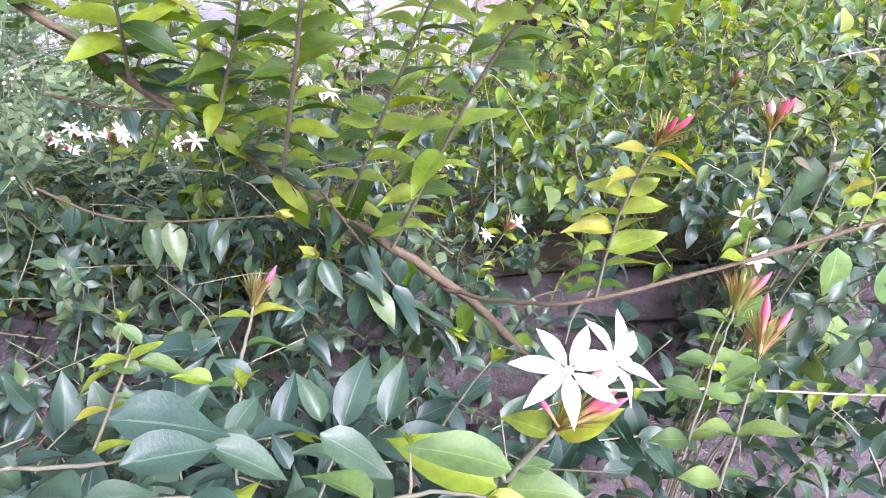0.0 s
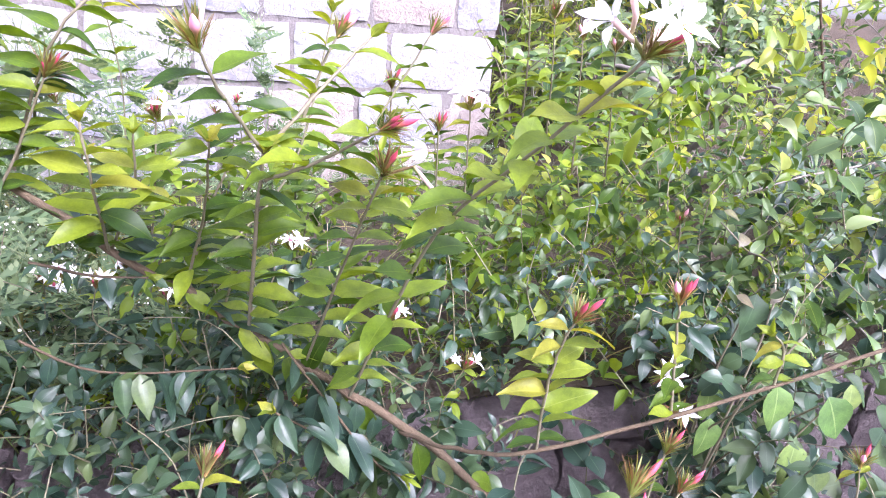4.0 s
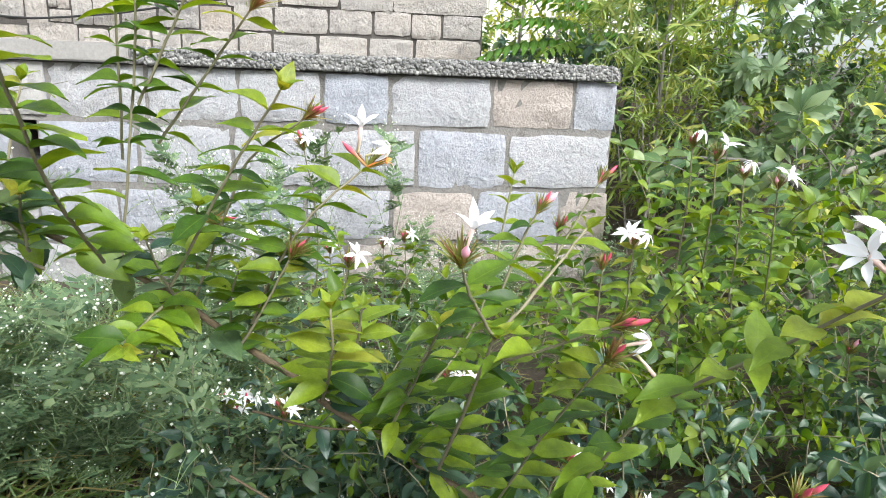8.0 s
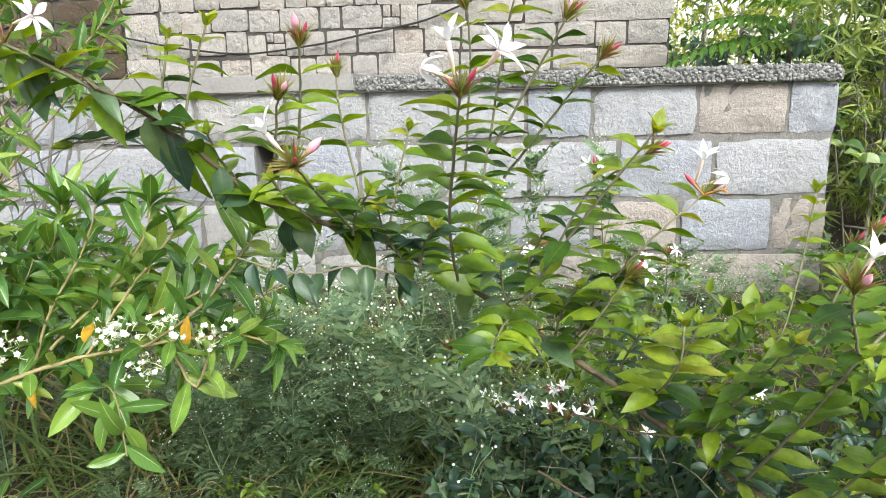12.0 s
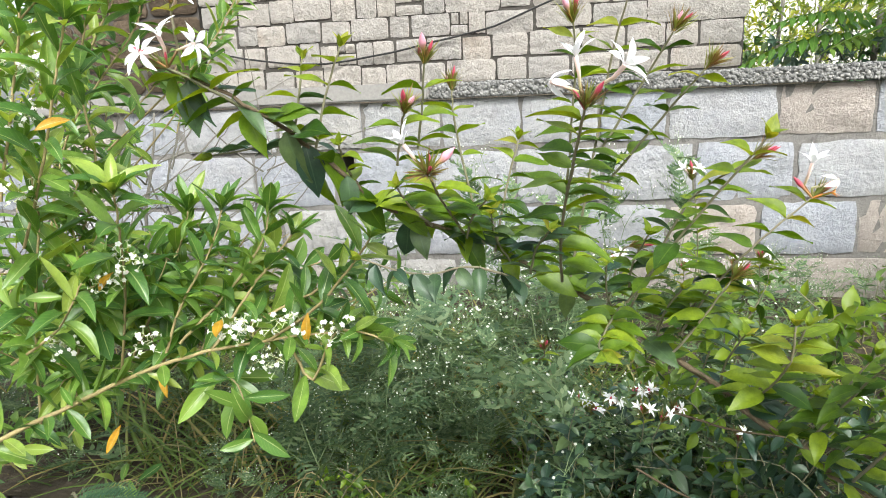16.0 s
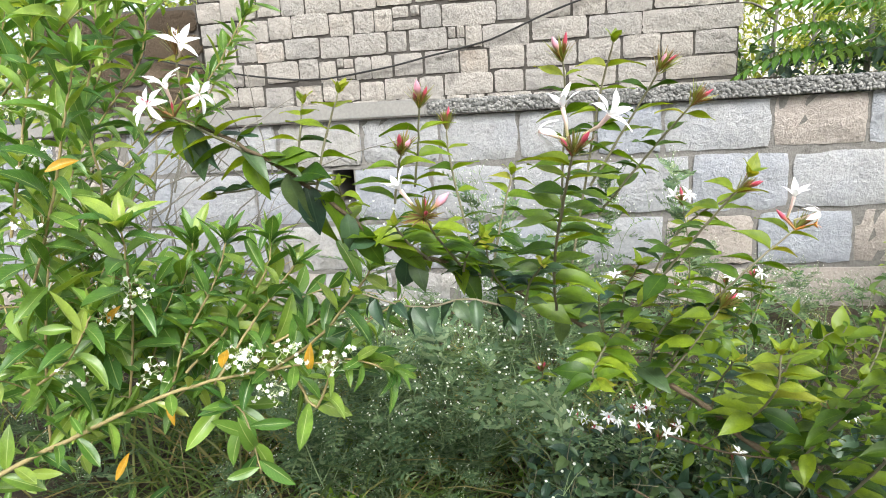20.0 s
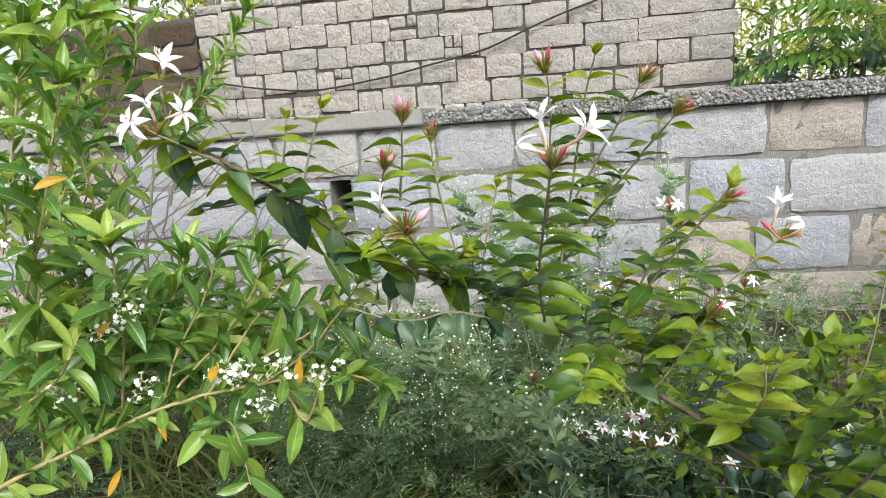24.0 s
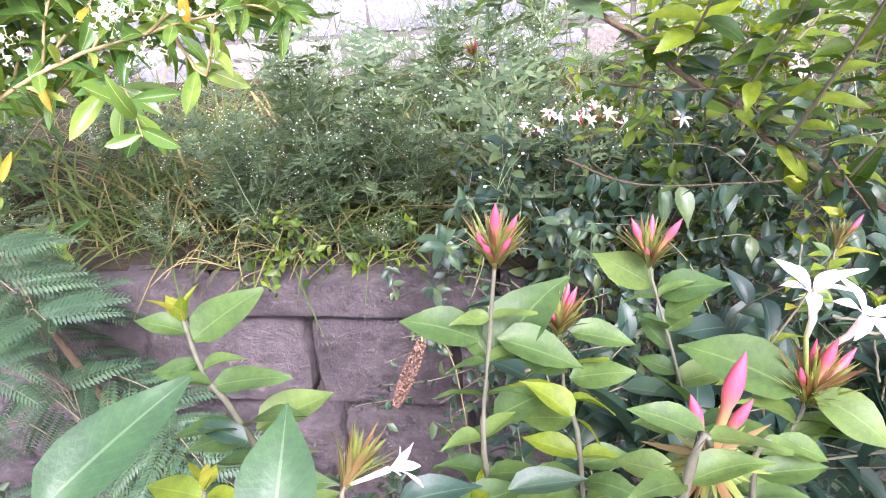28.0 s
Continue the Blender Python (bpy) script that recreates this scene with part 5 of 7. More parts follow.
bud_at(s, low_jasmine, (-0.584, -2.336, 1.308), (-0.593, -2.336, 1.339), 1)
shoot(low_jasmine, [(-0.488, -2.113, 1.202), (-0.480, -2.101, 1.227), (-0.473, -2.091, 1.251)], 193, size=0.037, young=0.85, buds=1, leaf='fresh', material='pale_twig')
shoot(low_jasmine, [(-0.830, -2.250, 0.900), (-0.829, -2.372, 1.310), (-0.846, -2.365, 1.331), (-0.858, -2.352, 1.359)], 194, size=0.044, spacing=0.034, young=2, radius=0.0018, leaf='fresh', material='pale_twig')
shoot(low_jasmine, [(-0.814, -2.440, 1.317), (-0.819, -2.431, 1.326), (-0.821, -2.423, 1.334)], 195, size=0.032, young=0, leaf='fresh', material='pale_twig')
shoot(low_jasmine, [(-0.785, -2.406, 1.288), (-0.784, -2.396, 1.295), (-0.782, -2.389, 1.301)], 196, flowers=1, bare=True, face=(0.6, -0.3, 0), fsize=0.75)
shoot(low_jasmine, [(-0.760, -2.390, 1.254), (-0.746, -2.375, 1.262), (-0.734, -2.366, 1.268)], 197, size=0.047, spacing=0.0245, young=2, leaf='fresh', material='pale_twig')
shoot(low_jasmine, [(-0.713, -2.190, 1.203), (-0.704, -2.185, 1.209)], 198, flowers=1, buds=1, bare=True, fsize=0.8)
big_leaf(low_jasmine, (-0.834, -2.473, 1.380), (-0.806, -2.433, 1.392), (0.494, -0.386, 1.297), "near_leaf", 199, 0.85)
big_leaf(low_jasmine, (-0.775, -2.464, 1.359), (-0.774, -2.434, 1.386), (0.292, -0.436, 1.404), "near_leaf", 200, 1.2)
big_leaf(low_jasmine, (-0.731, -2.306, 1.317), (-0.770, -2.304, 1.330), (0.043, -0.362, 1.064), "fresh", 201, 1.2)
big_leaf(low_jasmine, (-0.722, -2.305, 1.317), (-0.680, -2.313, 1.306), (0.032, -0.363, 1.065), "fresh", 202, 1.2)
big_leaf(low_jasmine, (-0.761, -2.390, 1.293), (-0.726, -2.380, 1.295), (0.095, -0.284, 1.136), "blue_leaf", 203, 0.9)
big_leaf(low_jasmine, (-0.714, -2.380, 1.293), (-0.681, -2.376, 1.297), (0.024, -0.298, 1.136), "blue_leaf", 204, 0.9)
big_leaf(low_jasmine, (-0.685, -2.286, 1.308), (-0.652, -2.292, 1.305), (-0.017, -0.366, 1.062), "fresh", 205, 1.2)
big_leaf(low_jasmine, (-0.589, -2.341, 1.316), (-0.634, -2.317, 1.327), (-0.149, -0.324, 1.075), "fresh", 206, 1.2)
big_leaf(low_jasmine, (-0.585, -2.342, 1.317), (-0.557, -2.363, 1.312), (-0.155, -0.323, 1.073), "fresh", 207, 1.2)
big_leaf(low_jasmine, (-0.855, -2.355, 1.351), (-0.829, -2.331, 1.362), (0.220, -0.316, 1.033), "fresh", 208, 1.2)
big_leaf(low_jasmine, (-0.830, -2.372, 1.312), (-0.853, -2.384, 1.316), (0.185, -0.291, 1.089), "fresh", 209, 1.2)
big_leaf(low_jasmine, (-0.827, -2.369, 1.312), (-0.796, -2.349, 1.317), (0.181, -0.295, 1.088), "fresh", 210, 1.2)
big_leaf(low_jasmine, (-0.826, -2.380, 1.316), (-0.849, -2.383, 1.331), (0.185, -0.289, 1.091), "blue_leaf", 211, 0.8)
big_leaf(low_jasmine, (-0.726, -2.303, 1.301), (-0.742, -2.290, 1.321), (0.036, -0.353, 1.076), "fresh", 212, 1.2)
big_leaf(low_jasmine, (-0.724, -2.303, 1.301), (-0.692, -2.274, 1.342), (0.034, -0.353, 1.076), "fresh", 213, 1.2)
big_leaf(low_jasmine, (-0.726, -2.327, 1.276), (-0.740, -2.332, 1.273), (0.036, -0.325, 1.110), "fresh", 214, 1.2)
big_leaf(low_jasmine, (-0.725, -2.323, 1.280), (-0.694, -2.312, 1.291), (0.035, -0.330, 1.104), "fresh", 215, 1.2)
big_leaf(low_jasmine, (-0.724, -2.346, 1.257), (-0.745, -2.336, 1.269), (0.034, -0.300, 1.134), "fresh", 216, 1.2)
big_leaf(low_jasmine, (-0.686, -2.291, 1.285), (-0.718, -2.279, 1.302), (-0.015, -0.350, 1.082), "fresh", 217, 1.2)
big_leaf(low_jasmine, (-0.685, -2.293, 1.283), (-0.652, -2.293, 1.287), (-0.016, -0.348, 1.085), "fresh", 218, 1.2)
big_leaf(low_jasmine, (-0.683, -2.307, 1.267), (-0.712, -2.307, 1.266), (-0.018, -0.331, 1.104), "fresh", 219, 1.2)
big_leaf(low_jasmine, (-0.680, -2.323, 1.251), (-0.651, -2.320, 1.257), (-0.022, -0.312, 1.124), "fresh", 220, 1.2)
big_leaf(low_jasmine, (-0.680, -2.329, 1.245), (-0.703, -2.331, 1.242), (-0.022, -0.304, 1.131), "fresh", 221, 1.2)
big_leaf(low_jasmine, (-0.632, -2.228, 1.296), (-0.592, -2.232, 1.306), (-0.071, -0.376, 1.037), "fresh", 222, 1.2)
big_leaf(low_jasmine, (-0.632, -2.226, 1.299), (-0.668, -2.212, 1.315), (-0.071, -0.378, 1.034), "fresh", 223, 1.2)
big_leaf(low_jasmine, (-0.627, -2.236, 1.285), (-0.602, -2.233, 1.299), (-0.076, -0.367, 1.049), "fresh", 224, 1.2)
big_leaf(low_jasmine, (-0.625, -2.248, 1.269), (-0.642, -2.234, 1.284), (-0.078, -0.354, 1.066), "fresh", 225, 1.2)
big_leaf(low_jasmine, (-0.622, -2.261, 1.254), (-0.588, -2.260, 1.267), (-0.081, -0.341, 1.082), "fresh", 226, 1.2)
big_leaf(low_jasmine, (-0.616, -2.278, 1.235), (-0.647, -2.271, 1.236), (-0.088, -0.322, 1.102), "fresh", 227, 1.2)
big_leaf(low_jasmine, (-0.614, -2.285, 1.229), (-0.585, -2.292, 1.232), (-0.090, -0.315, 1.109), "fresh", 228, 1.2)
big_leaf(low_jasmine, (-0.649, -2.397, 1.324), (-0.622, -2.395, 1.335), (-0.081, -0.304, 1.122), "fresh", 229, 1.2)
big_leaf(low_jasmine, (-0.650, -2.397, 1.323), (-0.674, -2.391, 1.325), (-0.079, -0.303, 1.123), "fresh", 230, 1.2)
big_leaf(low_jasmine, (-0.593, -2.345, 1.293), (-0.574, -2.344, 1.305), (-0.139, -0.309, 1.096), "fresh", 231, 1.2)
big_leaf(low_jasmine, (-0.596, -2.348, 1.289), (-0.613, -2.340, 1.291), (-0.135, -0.305, 1.102), "fresh", 232, 1.2)
big_leaf(low_jasmine, (-0.856, -2.354, 1.354), (-0.876, -2.360, 1.366), (0.222, -0.317, 1.030), "fresh", 233, 1.2)
big_leaf(low_jasmine, (-0.852, -2.359, 1.342), (-0.862, -2.367, 1.342), (0.217, -0.309, 1.045), "fresh", 234, 1.2)

front_jasmine = thing("jasmine_bush", (-0.25, -2.25, 0.0), "jasmine stem with a pair of large white flowers close by", "bush")
pair = shoot(front_jasmine, [(-0.330, -2.220, 0.800), (-0.364, -2.262, 1.220), (-0.360, -2.270, 1.257), (-0.343, -2.274, 1.288)], 235, size=0.034, spacing=0.045, young=2, radius=0.0022, buds=1, leaf='fresh', material='pale_twig', start=0.8)
for kind, mouth, axis, big, spin in ((0, (-0.344, -2.276, 1.323), (-0.24, -0.62, 0.74), 1.14, 0.35), (1, (-0.319, -2.271, 1.320), (0.36, -0.46, 0.72), 1.12, 0.9)):
    child("flower", FLOWERS[kind], pair, front_jasmine.matrix_basis.translation, aim(Vector(mouth) - normal_of(axis) * 0.024 * big, axis, big, spin))
bud_at(pair, front_jasmine, (-0.340, -2.276, 1.290), (-0.315, -2.282, 1.309), 0)
bud_at(pair, front_jasmine, (-0.342, -2.276, 1.290), (-0.353, -2.270, 1.306), 0)
big_leaf(front_jasmine, (-0.344, -2.274, 1.284), (-0.363, -2.258, 1.287), (0.1, -0.5, 1), "young", 271, 1.2)
big_leaf(front_jasmine, (-0.342, -2.275, 1.286), (-0.319, -2.286, 1.303), (-0.2, -0.6, 1), "young", 272, 1.1)
big_leaf(front_jasmine, (-0.370, -2.278, 1.262), (-0.417, -2.262, 1.282), (0.0, -0.5, 1), "leaf", 273, 1.1)
big_leaf(front_jasmine, (-0.362, -2.272, 1.252), (-0.330, -2.290, 1.262), (0.0, -0.5, 1), "fresh", 274, 1.1)
shoot(front_jasmine, [(-0.750, -2.200, 0.800), (-0.541, -2.205, 1.267), (-0.538, -2.192, 1.283), (-0.534, -2.178, 1.302)], 236, size=0.028, spacing=0.035, young=0.7, radius=0.001)
shoot(front_jasmine, [(-0.559, -2.288, 1.321), (-0.530, -2.284, 1.313), (-0.498, -2.272, 1.303), (-0.458, -2.256, 1.289)], 237, size=0.034, spacing=0.03, young=2, radius=0.001, leaf='blue_leaf', material='pale_twig')
shoot(front_jasmine, [(-0.554, -2.310, 1.327), (-0.525, -2.306, 1.318), (-0.484, -2.299, 1.303)], 238, size=0.036, spacing=0.03, young=2, radius=0.001, leaf='blue_leaf', material='pale_twig')
shoot(front_jasmine, [(-0.485, -2.213, 1.219), (-0.484, -2.194, 1.239), (-0.481, -2.180, 1.255)], 239, size=0.034, spacing=0.024, young=2, radius=0.001, leaf='blue_leaf', material='pale_twig')
shoot(front_jasmine, [(-0.445, -2.213, 1.193), (-0.429, -2.189, 1.217), (-0.411, -2.157, 1.226)], 240, size=0.034, spacing=0.024, young=2, radius=0.001, leaf='blue_leaf', material='pale_twig')
shoot(front_jasmine, [(-0.379, -2.202, 1.216), (-0.358, -2.189, 1.237), (-0.338, -2.181, 1.256)], 241, size=0.034, spacing=0.026, young=2, radius=0.001, leaf='blue_leaf', material='pale_twig')
shoot(front_jasmine, [(-0.264, -2.297, 1.257), (-0.249, -2.282, 1.283), (-0.236, -2.268, 1.312)], 242, size=0.038, spacing=0.024, buds=4, young=2, radius=0.001, leaf='fresh', material='pale_twig')
shoot(front_jasmine, [(-0.250, -2.256, 1.240), (-0.230, -2.236, 1.279), (-0.217, -2.225, 1.308)], 243, size=0.034, spacing=0.024, buds=1, young=2, radius=0.001, leaf='fresh', material='pale_twig')
shoot(front_jasmine, [(-0.413, -2.296, 1.259), (-0.412, -2.283, 1.270), (-0.409, -2.268, 1.285)], 244, size=0.021, spacing=0.06, young=0.3, radius=0.001)
shoot(front_jasmine, [(-0.439, -2.321, 1.312), (-0.416, -2.322, 1.316), (-0.398, -2.329, 1.317)], 245, size=0.038, spacing=0.05, young=2, radius=0.001, leaf='fresh', material='pale_twig')
big_leaf(front_jasmine, (-0.515, -2.303, 1.348), (-0.480, -2.301, 1.334), (0.152, -0.325, 1.072), "blue_leaf", 246, 1.1)
big_leaf(front_jasmine, (-0.510, -2.318, 1.343), (-0.483, -2.312, 1.338), (0.264, -0.549, 1.319), "blue_leaf", 247, 1.2)
big_leaf(front_jasmine, (-0.489, -2.290, 1.320), (-0.462, -2.297, 1.305), (0.097, -0.322, 1.099), "blue_leaf", 248, 1)
big_leaf(front_jasmine, (-0.448, -2.271, 1.301), (-0.422, -2.286, 1.287), (0.026, -0.328, 1.106), "blue_leaf", 249, 1)
big_leaf(front_jasmine, (-0.464, -2.248, 1.284), (-0.454, -2.231, 1.303), (0.046, -0.330, 1.103), "blue_leaf", 250, 0.9)
big_leaf(front_jasmine, (-0.444, -2.239, 1.278), (-0.453, -2.223, 1.297), (0.018, -0.333, 1.102), "blue_leaf", 251, 0.9)
big_leaf(front_jasmine, (-0.434, -2.234, 1.268), (-0.419, -2.210, 1.296), (0.004, -0.330, 1.106), "blue_leaf", 252, 0.9)
big_leaf(front_jasmine, (-0.484, -2.258, 1.293), (-0.472, -2.244, 1.305), (0.078, -0.327, 1.099), "blue_leaf", 253, 1)
big_leaf(front_jasmine, (-0.504, -2.256, 1.301), (-0.491, -2.244, 1.310), (0.107, -0.329, 1.087), "blue_leaf", 254, 0.9)
big_leaf(front_jasmine, (-0.534, -2.175, 1.266), (-0.518, -2.167, 1.269), (0.116, -0.347, 1.062), "blue_leaf", 255, 1)
big_leaf(front_jasmine, (-0.406, -2.205, 1.241), (-0.391, -2.184, 1.268), (-0.030, -0.329, 1.106), "blue_leaf", 256, 1)
big_leaf(front_jasmine, (-0.385, -2.192, 1.229), (-0.359, -2.190, 1.236), (-0.051, -0.328, 1.104), "blue_leaf", 257, 1)
big_leaf(front_jasmine, (-0.408, -2.228, 1.246), (-0.373, -2.228, 1.252), (-0.029, -0.319, 1.116), "blue_leaf", 258, 1)
big_leaf(front_jasmine, (-0.385, -2.318, 1.316), (-0.421, -2.305, 1.324), (-0.082, -0.296, 1.129), "fresh", 259, 0.9)
big_leaf(front_jasmine, (-0.461, -2.288, 1.301), (-0.467, -2.278, 1.312), (0.049, -0.314, 1.119), "blue_leaf", 260, 1)
big_leaf(front_jasmine, (-0.497, -2.156, 1.243), (-0.518, -2.155, 1.251), (0.071, -0.350, 1.074), "leaf", 261, 1)
big_leaf(front_jasmine, (-0.475, -2.155, 1.241), (-0.496, -2.149, 1.253), (0.047, -0.352, 1.077), "blue_leaf", 262, 1)
big_leaf(front_jasmine, (-0.524, -2.201, 1.295), (-0.504, -2.202, 1.286), (0.116, -0.352, 1.055), "fresh", 263, 1.0)
big_leaf(front_jasmine, (-0.524, -2.204, 1.291), (-0.541, -2.203, 1.302), (0.116, -0.349, 1.060), "fresh", 264, 1.0)
big_leaf(front_jasmine, (-0.526, -2.212, 1.282), (-0.535, -2.212, 1.286), (0.119, -0.338, 1.072), "fresh", 265, 1.0)
big_leaf(front_jasmine, (-0.523, -2.196, 1.301), (-0.532, -2.192, 1.312), (0.115, -0.358, 1.047), "fresh", 266, 1.0)

# Branches of the lance-leaved shrub.
LANCE_LINES = []
LANCE_LINES.append(([(-2.000, -1.750, 0.950), (-1.699, -1.830, 1.174), (-1.453, -1.840, 1.300), (-1.280, -1.850, 1.374), (-1.140, -1.855, 1.408), (-1.009, -1.870, 1.431)], 0.06, 0.026, 0.3))
LANCE_LINES.append(([(-1.140, -1.855, 1.408), (-1.070, -1.860, 1.453), (-1.016, -1.870, 1.509), (-0.985, -1.880, 1.547)], 0.05, 0.02, 0.1))
LANCE_LINES.append(([(-1.313, -1.830, 1.356), (-1.280, -1.820, 1.438), (-1.237, -1.800, 1.514), (-1.212, -1.800, 1.570)], 0.06, 0.02, 0.1))
LANCE_LINES.append(([(-1.234, -1.840, 1.379), (-1.183, -1.820, 1.454), (-1.136, -1.800, 1.513), (-1.116, -1.800, 1.536)], 0.055, 0.02, 0.1))
LANCE_LINES.append(([(-1.403, -1.800, 1.322), (-1.338, -1.850, 1.465), (-1.309, -1.880, 1.559), (-1.294, -1.900, 1.607)], 0.075, 0.022, 0.2))
LANCE_LINES.append(([(-1.556, -1.800, 1.242), (-1.498, -1.830, 1.440), (-1.449, -1.850, 1.570), (-1.442, -1.860, 1.664)], 0.065, 0.022, 0.2))
LANCE_LINES.append(([(-1.479, -1.850, 1.531), (-1.398, -1.880, 1.651), (-1.351, -1.900, 1.735), (-1.322, -1.900, 1.806)], 0.065, 0.02, 0.1))
LANCE_LINES.append(([(-1.501, -1.850, 1.595), (-1.446, -1.860, 1.724), (-1.417, -1.860, 1.814), (-1.396, -1.860, 1.874)], 0.065, 0.02, 0.1))
LANCE_LINES.append(([(-1.526, -1.700, 1.490), (-1.468, -1.700, 1.627), (-1.473, -1.700, 1.758), (-1.432, -1.700, 1.871), (-1.423, -1.700, 1.965)], 0.07, 0.02, 0.1))
LANCE_LINES.append(([(-1.667, -1.600, 1.464), (-1.592, -1.600, 1.667), (-1.430, -1.600, 1.845), (-1.419, -1.600, 1.966)], 0.06, 0.02, 0.2))
LANCE_LINES.append(([(-1.730, -1.700, 1.492), (-1.663, -1.700, 1.680), (-1.602, -1.700, 1.851), (-1.559, -1.700, 1.993)], 0.07, 0.02, 0.1))
LANCE_LINES.append(([(-1.762, -1.300, 1.516), (-1.516, -1.300, 1.753), (-1.405, -1.300, 1.906), (-1.360, -1.300, 1.968)], 0.05, 0.02, 0.4))
LANCE_LINES.append(([(-1.564, -1.600, 1.757), (-1.491, -1.600, 1.850), (-1.455, -1.600, 1.942), (-1.475, -1.600, 2.018)], 0.06, 0.02, 0.2))
LANCE_LINES.append(([(-1.669, -1.400, 1.631), (-1.446, -1.400, 1.795), (-1.343, -1.400, 1.919)], 0.05, 0.02, 0.4))
LANCE_LINES.append(([(-1.111, -1.850, 1.402), (-1.080, -1.860, 1.359), (-1.035, -1.880, 1.431), (-0.964, -1.900, 1.429)], 0.05, 0.02, 0.1))
TRUSS = [(-1.152, -1.880, 1.437), (-1.102, -1.880, 1.442), (-1.131, -1.880, 1.391), (-1.031, -1.890, 1.439), (-1.179, -1.870, 1.425), (-1.407, -1.880, 1.705), (-1.374, -1.890, 1.760), (-1.445, -1.880, 1.607), (-1.295, -1.890, 1.528), (-1.436, -1.860, 1.397), (-1.443, -1.870, 1.767), (-1.350, -1.870, 1.488), (-1.312, -1.860, 1.403)]
YELLOW = [(-1.386, -1.838, 1.269), (-1.070, -1.880, 1.455), (-1.192, -1.870, 1.441), (-1.336, -1.900, 1.697), (-1.334, -1.870, 1.503), (-1.306, -1.840, 1.357)]
CABLE = [(-3.812, 1.750, 2.242), (-3.017, 1.750, 2.055), (-2.427, 1.750, 1.969), (-1.938, 1.750, 2.004), (-1.508, 1.750, 2.078), (-1.191, 1.750, 2.138), (-0.813, 1.750, 2.275), (-0.471, 1.750, 2.374), (-0.145, 1.750, 2.484), (0.346, 1.750, 2.675)]
LANCE_LINES.append(([(-1.281, -1.830, 1.391), (-1.209, -1.800, 1.464), (-1.168, -1.780, 1.524), (-1.160, -1.770, 1.562)], 0.06, 0.02, 0.1))
LANCE_LINES.append(([(-1.393, -1.780, 1.350), (-1.342, -1.760, 1.451), (-1.309, -1.750, 1.519), (-1.293, -1.750, 1.561)], 0.065, 0.02, 0.1))
LANCE_LINES.append(([(-1.521, -1.750, 1.315), (-1.483, -1.740, 1.445), (-1.501, -1.730, 1.544), (-1.487, -1.720, 1.604)], 0.07, 0.02, 0.1))
LANCE_LINES.append(([(-1.196, -1.840, 1.413), (-1.097, -1.830, 1.458), (-1.046, -1.830, 1.489)], 0.055, 0.02, 0.1))
LANCE_LINES.append(([(-1.535, -1.850, 1.361), (-1.432, -1.870, 1.422), (-1.375, -1.880, 1.491)], 0.065, 0.02, 0.1))
LANCE_LINES.append(([(-1.546, -1.800, 1.764), (-1.440, -1.820, 1.832), (-1.336, -1.830, 1.893)], 0.07, 0.02, 0.1))
SPIKE = [(-0.875, -1.775, 0.945), (-0.888, -1.780, 0.915), (-0.937, -1.780, 0.800)]
BROAD = [(0.175, -1.950, 1.151), (0.226, -1.830, 1.216), (0.261, -1.950, 1.126), (0.182, -1.850, 1.035), (0.244, -1.850, 0.949), (0.349, -1.850, 0.976), (0.213, -1.800, 1.058), (0.334, -1.900, 0.974), (0.299, -1.800, 1.108), (0.423, -1.850, 1.068)]
RUSTY = [(0.278, -1.670, 1.297), (0.303, -1.700, 1.265), (0.192, -1.830, 1.226), (0.259, -1.830, 1.231)]
YOUNG_STEM = [(2.109, -0.500, 0.786), (1.918, -0.500, 0.815), (1.765, -0.500, 1.071), (1.610, -0.500, 1.382), (1.479, -0.500, 1.710), (1.338, -0.500, 2.130)]


# Lower growth of the jasmine, under and behind the branch.
rt = random.Random(77)
GAP = lambda p: not (-0.1 < p.x < 0.24 and p.z < 1.14)
thicket(jasmine, "foliage", 125, (-0.8, 0.45, -1.85, -1.62, 0.85, 1.22), rt, LEAF, "dark_leaf", 0.04, keep=lambda p: p.z < 1.2 - 0.35 * max(0, -0.45 - p.x) * 2 and GAP(p), sag=0.9)
thicket(jasmine, "foliage", 95, (-0.6, 0.6, -1.75, -1.35, 0.95, 1.36), rt, LEAF, "leaf", 0.04)
thicket(jasmine, "foliage", 45, (-0.45, 0.35, -2.12, -1.9, 0.7, 1.06), rt, LEAF, "dark_leaf", 0.045, keep=lambda p: not -0.3 < p.x < 0.04 or p.z < 0.8)
thicket(low_jasmine, "foliage", 60, (-0.75, -0.3, -2.2, -1.75, 0.55, 1.02), rt, LEAF, "dark_leaf", 0.042)
thicket(front_jasmine, "foliage", 55, (-0.85, 0.15, -2.3, -2.0, 0.75, 1.06), rt, LEAF, "blue_leaf", 0.052)
thicket(front_jasmine, "foliage", 42, (-0.70, -0.34, -2.2, -2.04, 1.02, 1.13), rt, LEAF, "blue_leaf", 0.072, (0.08, 0.16), 0.04, (0.6, -0.1, 0.5), lift=(10, 60), sag=0.2)
thicket(jasmine, "foliage", 80, (-0.85, -0.4, -1.7, -1.35, 0.95, 1.1), rt, LEAF, "dark_leaf", 0.038)
thicket(jasmine, "foliage", 46, (-0.1, 0.9, -1.6, -0.9, 0.95, 1.3), rt, LEAF, "shrub", 0.062, spacing=0.034)
thicket(jasmine, "foliage", 24, (0.0, 0.9, -1.5, -0.9, 1.0, 1.36), rt, LEAF, "sunlit", 0.06, spacing=0.034)
thicket(jasmine, "foliage", 46, (-0.05, 0.75, -1.6, -1.15, 1.12, 1.42), rt, LEAF, "leaf", 0.058, (0.12, 0.24), 0.04)
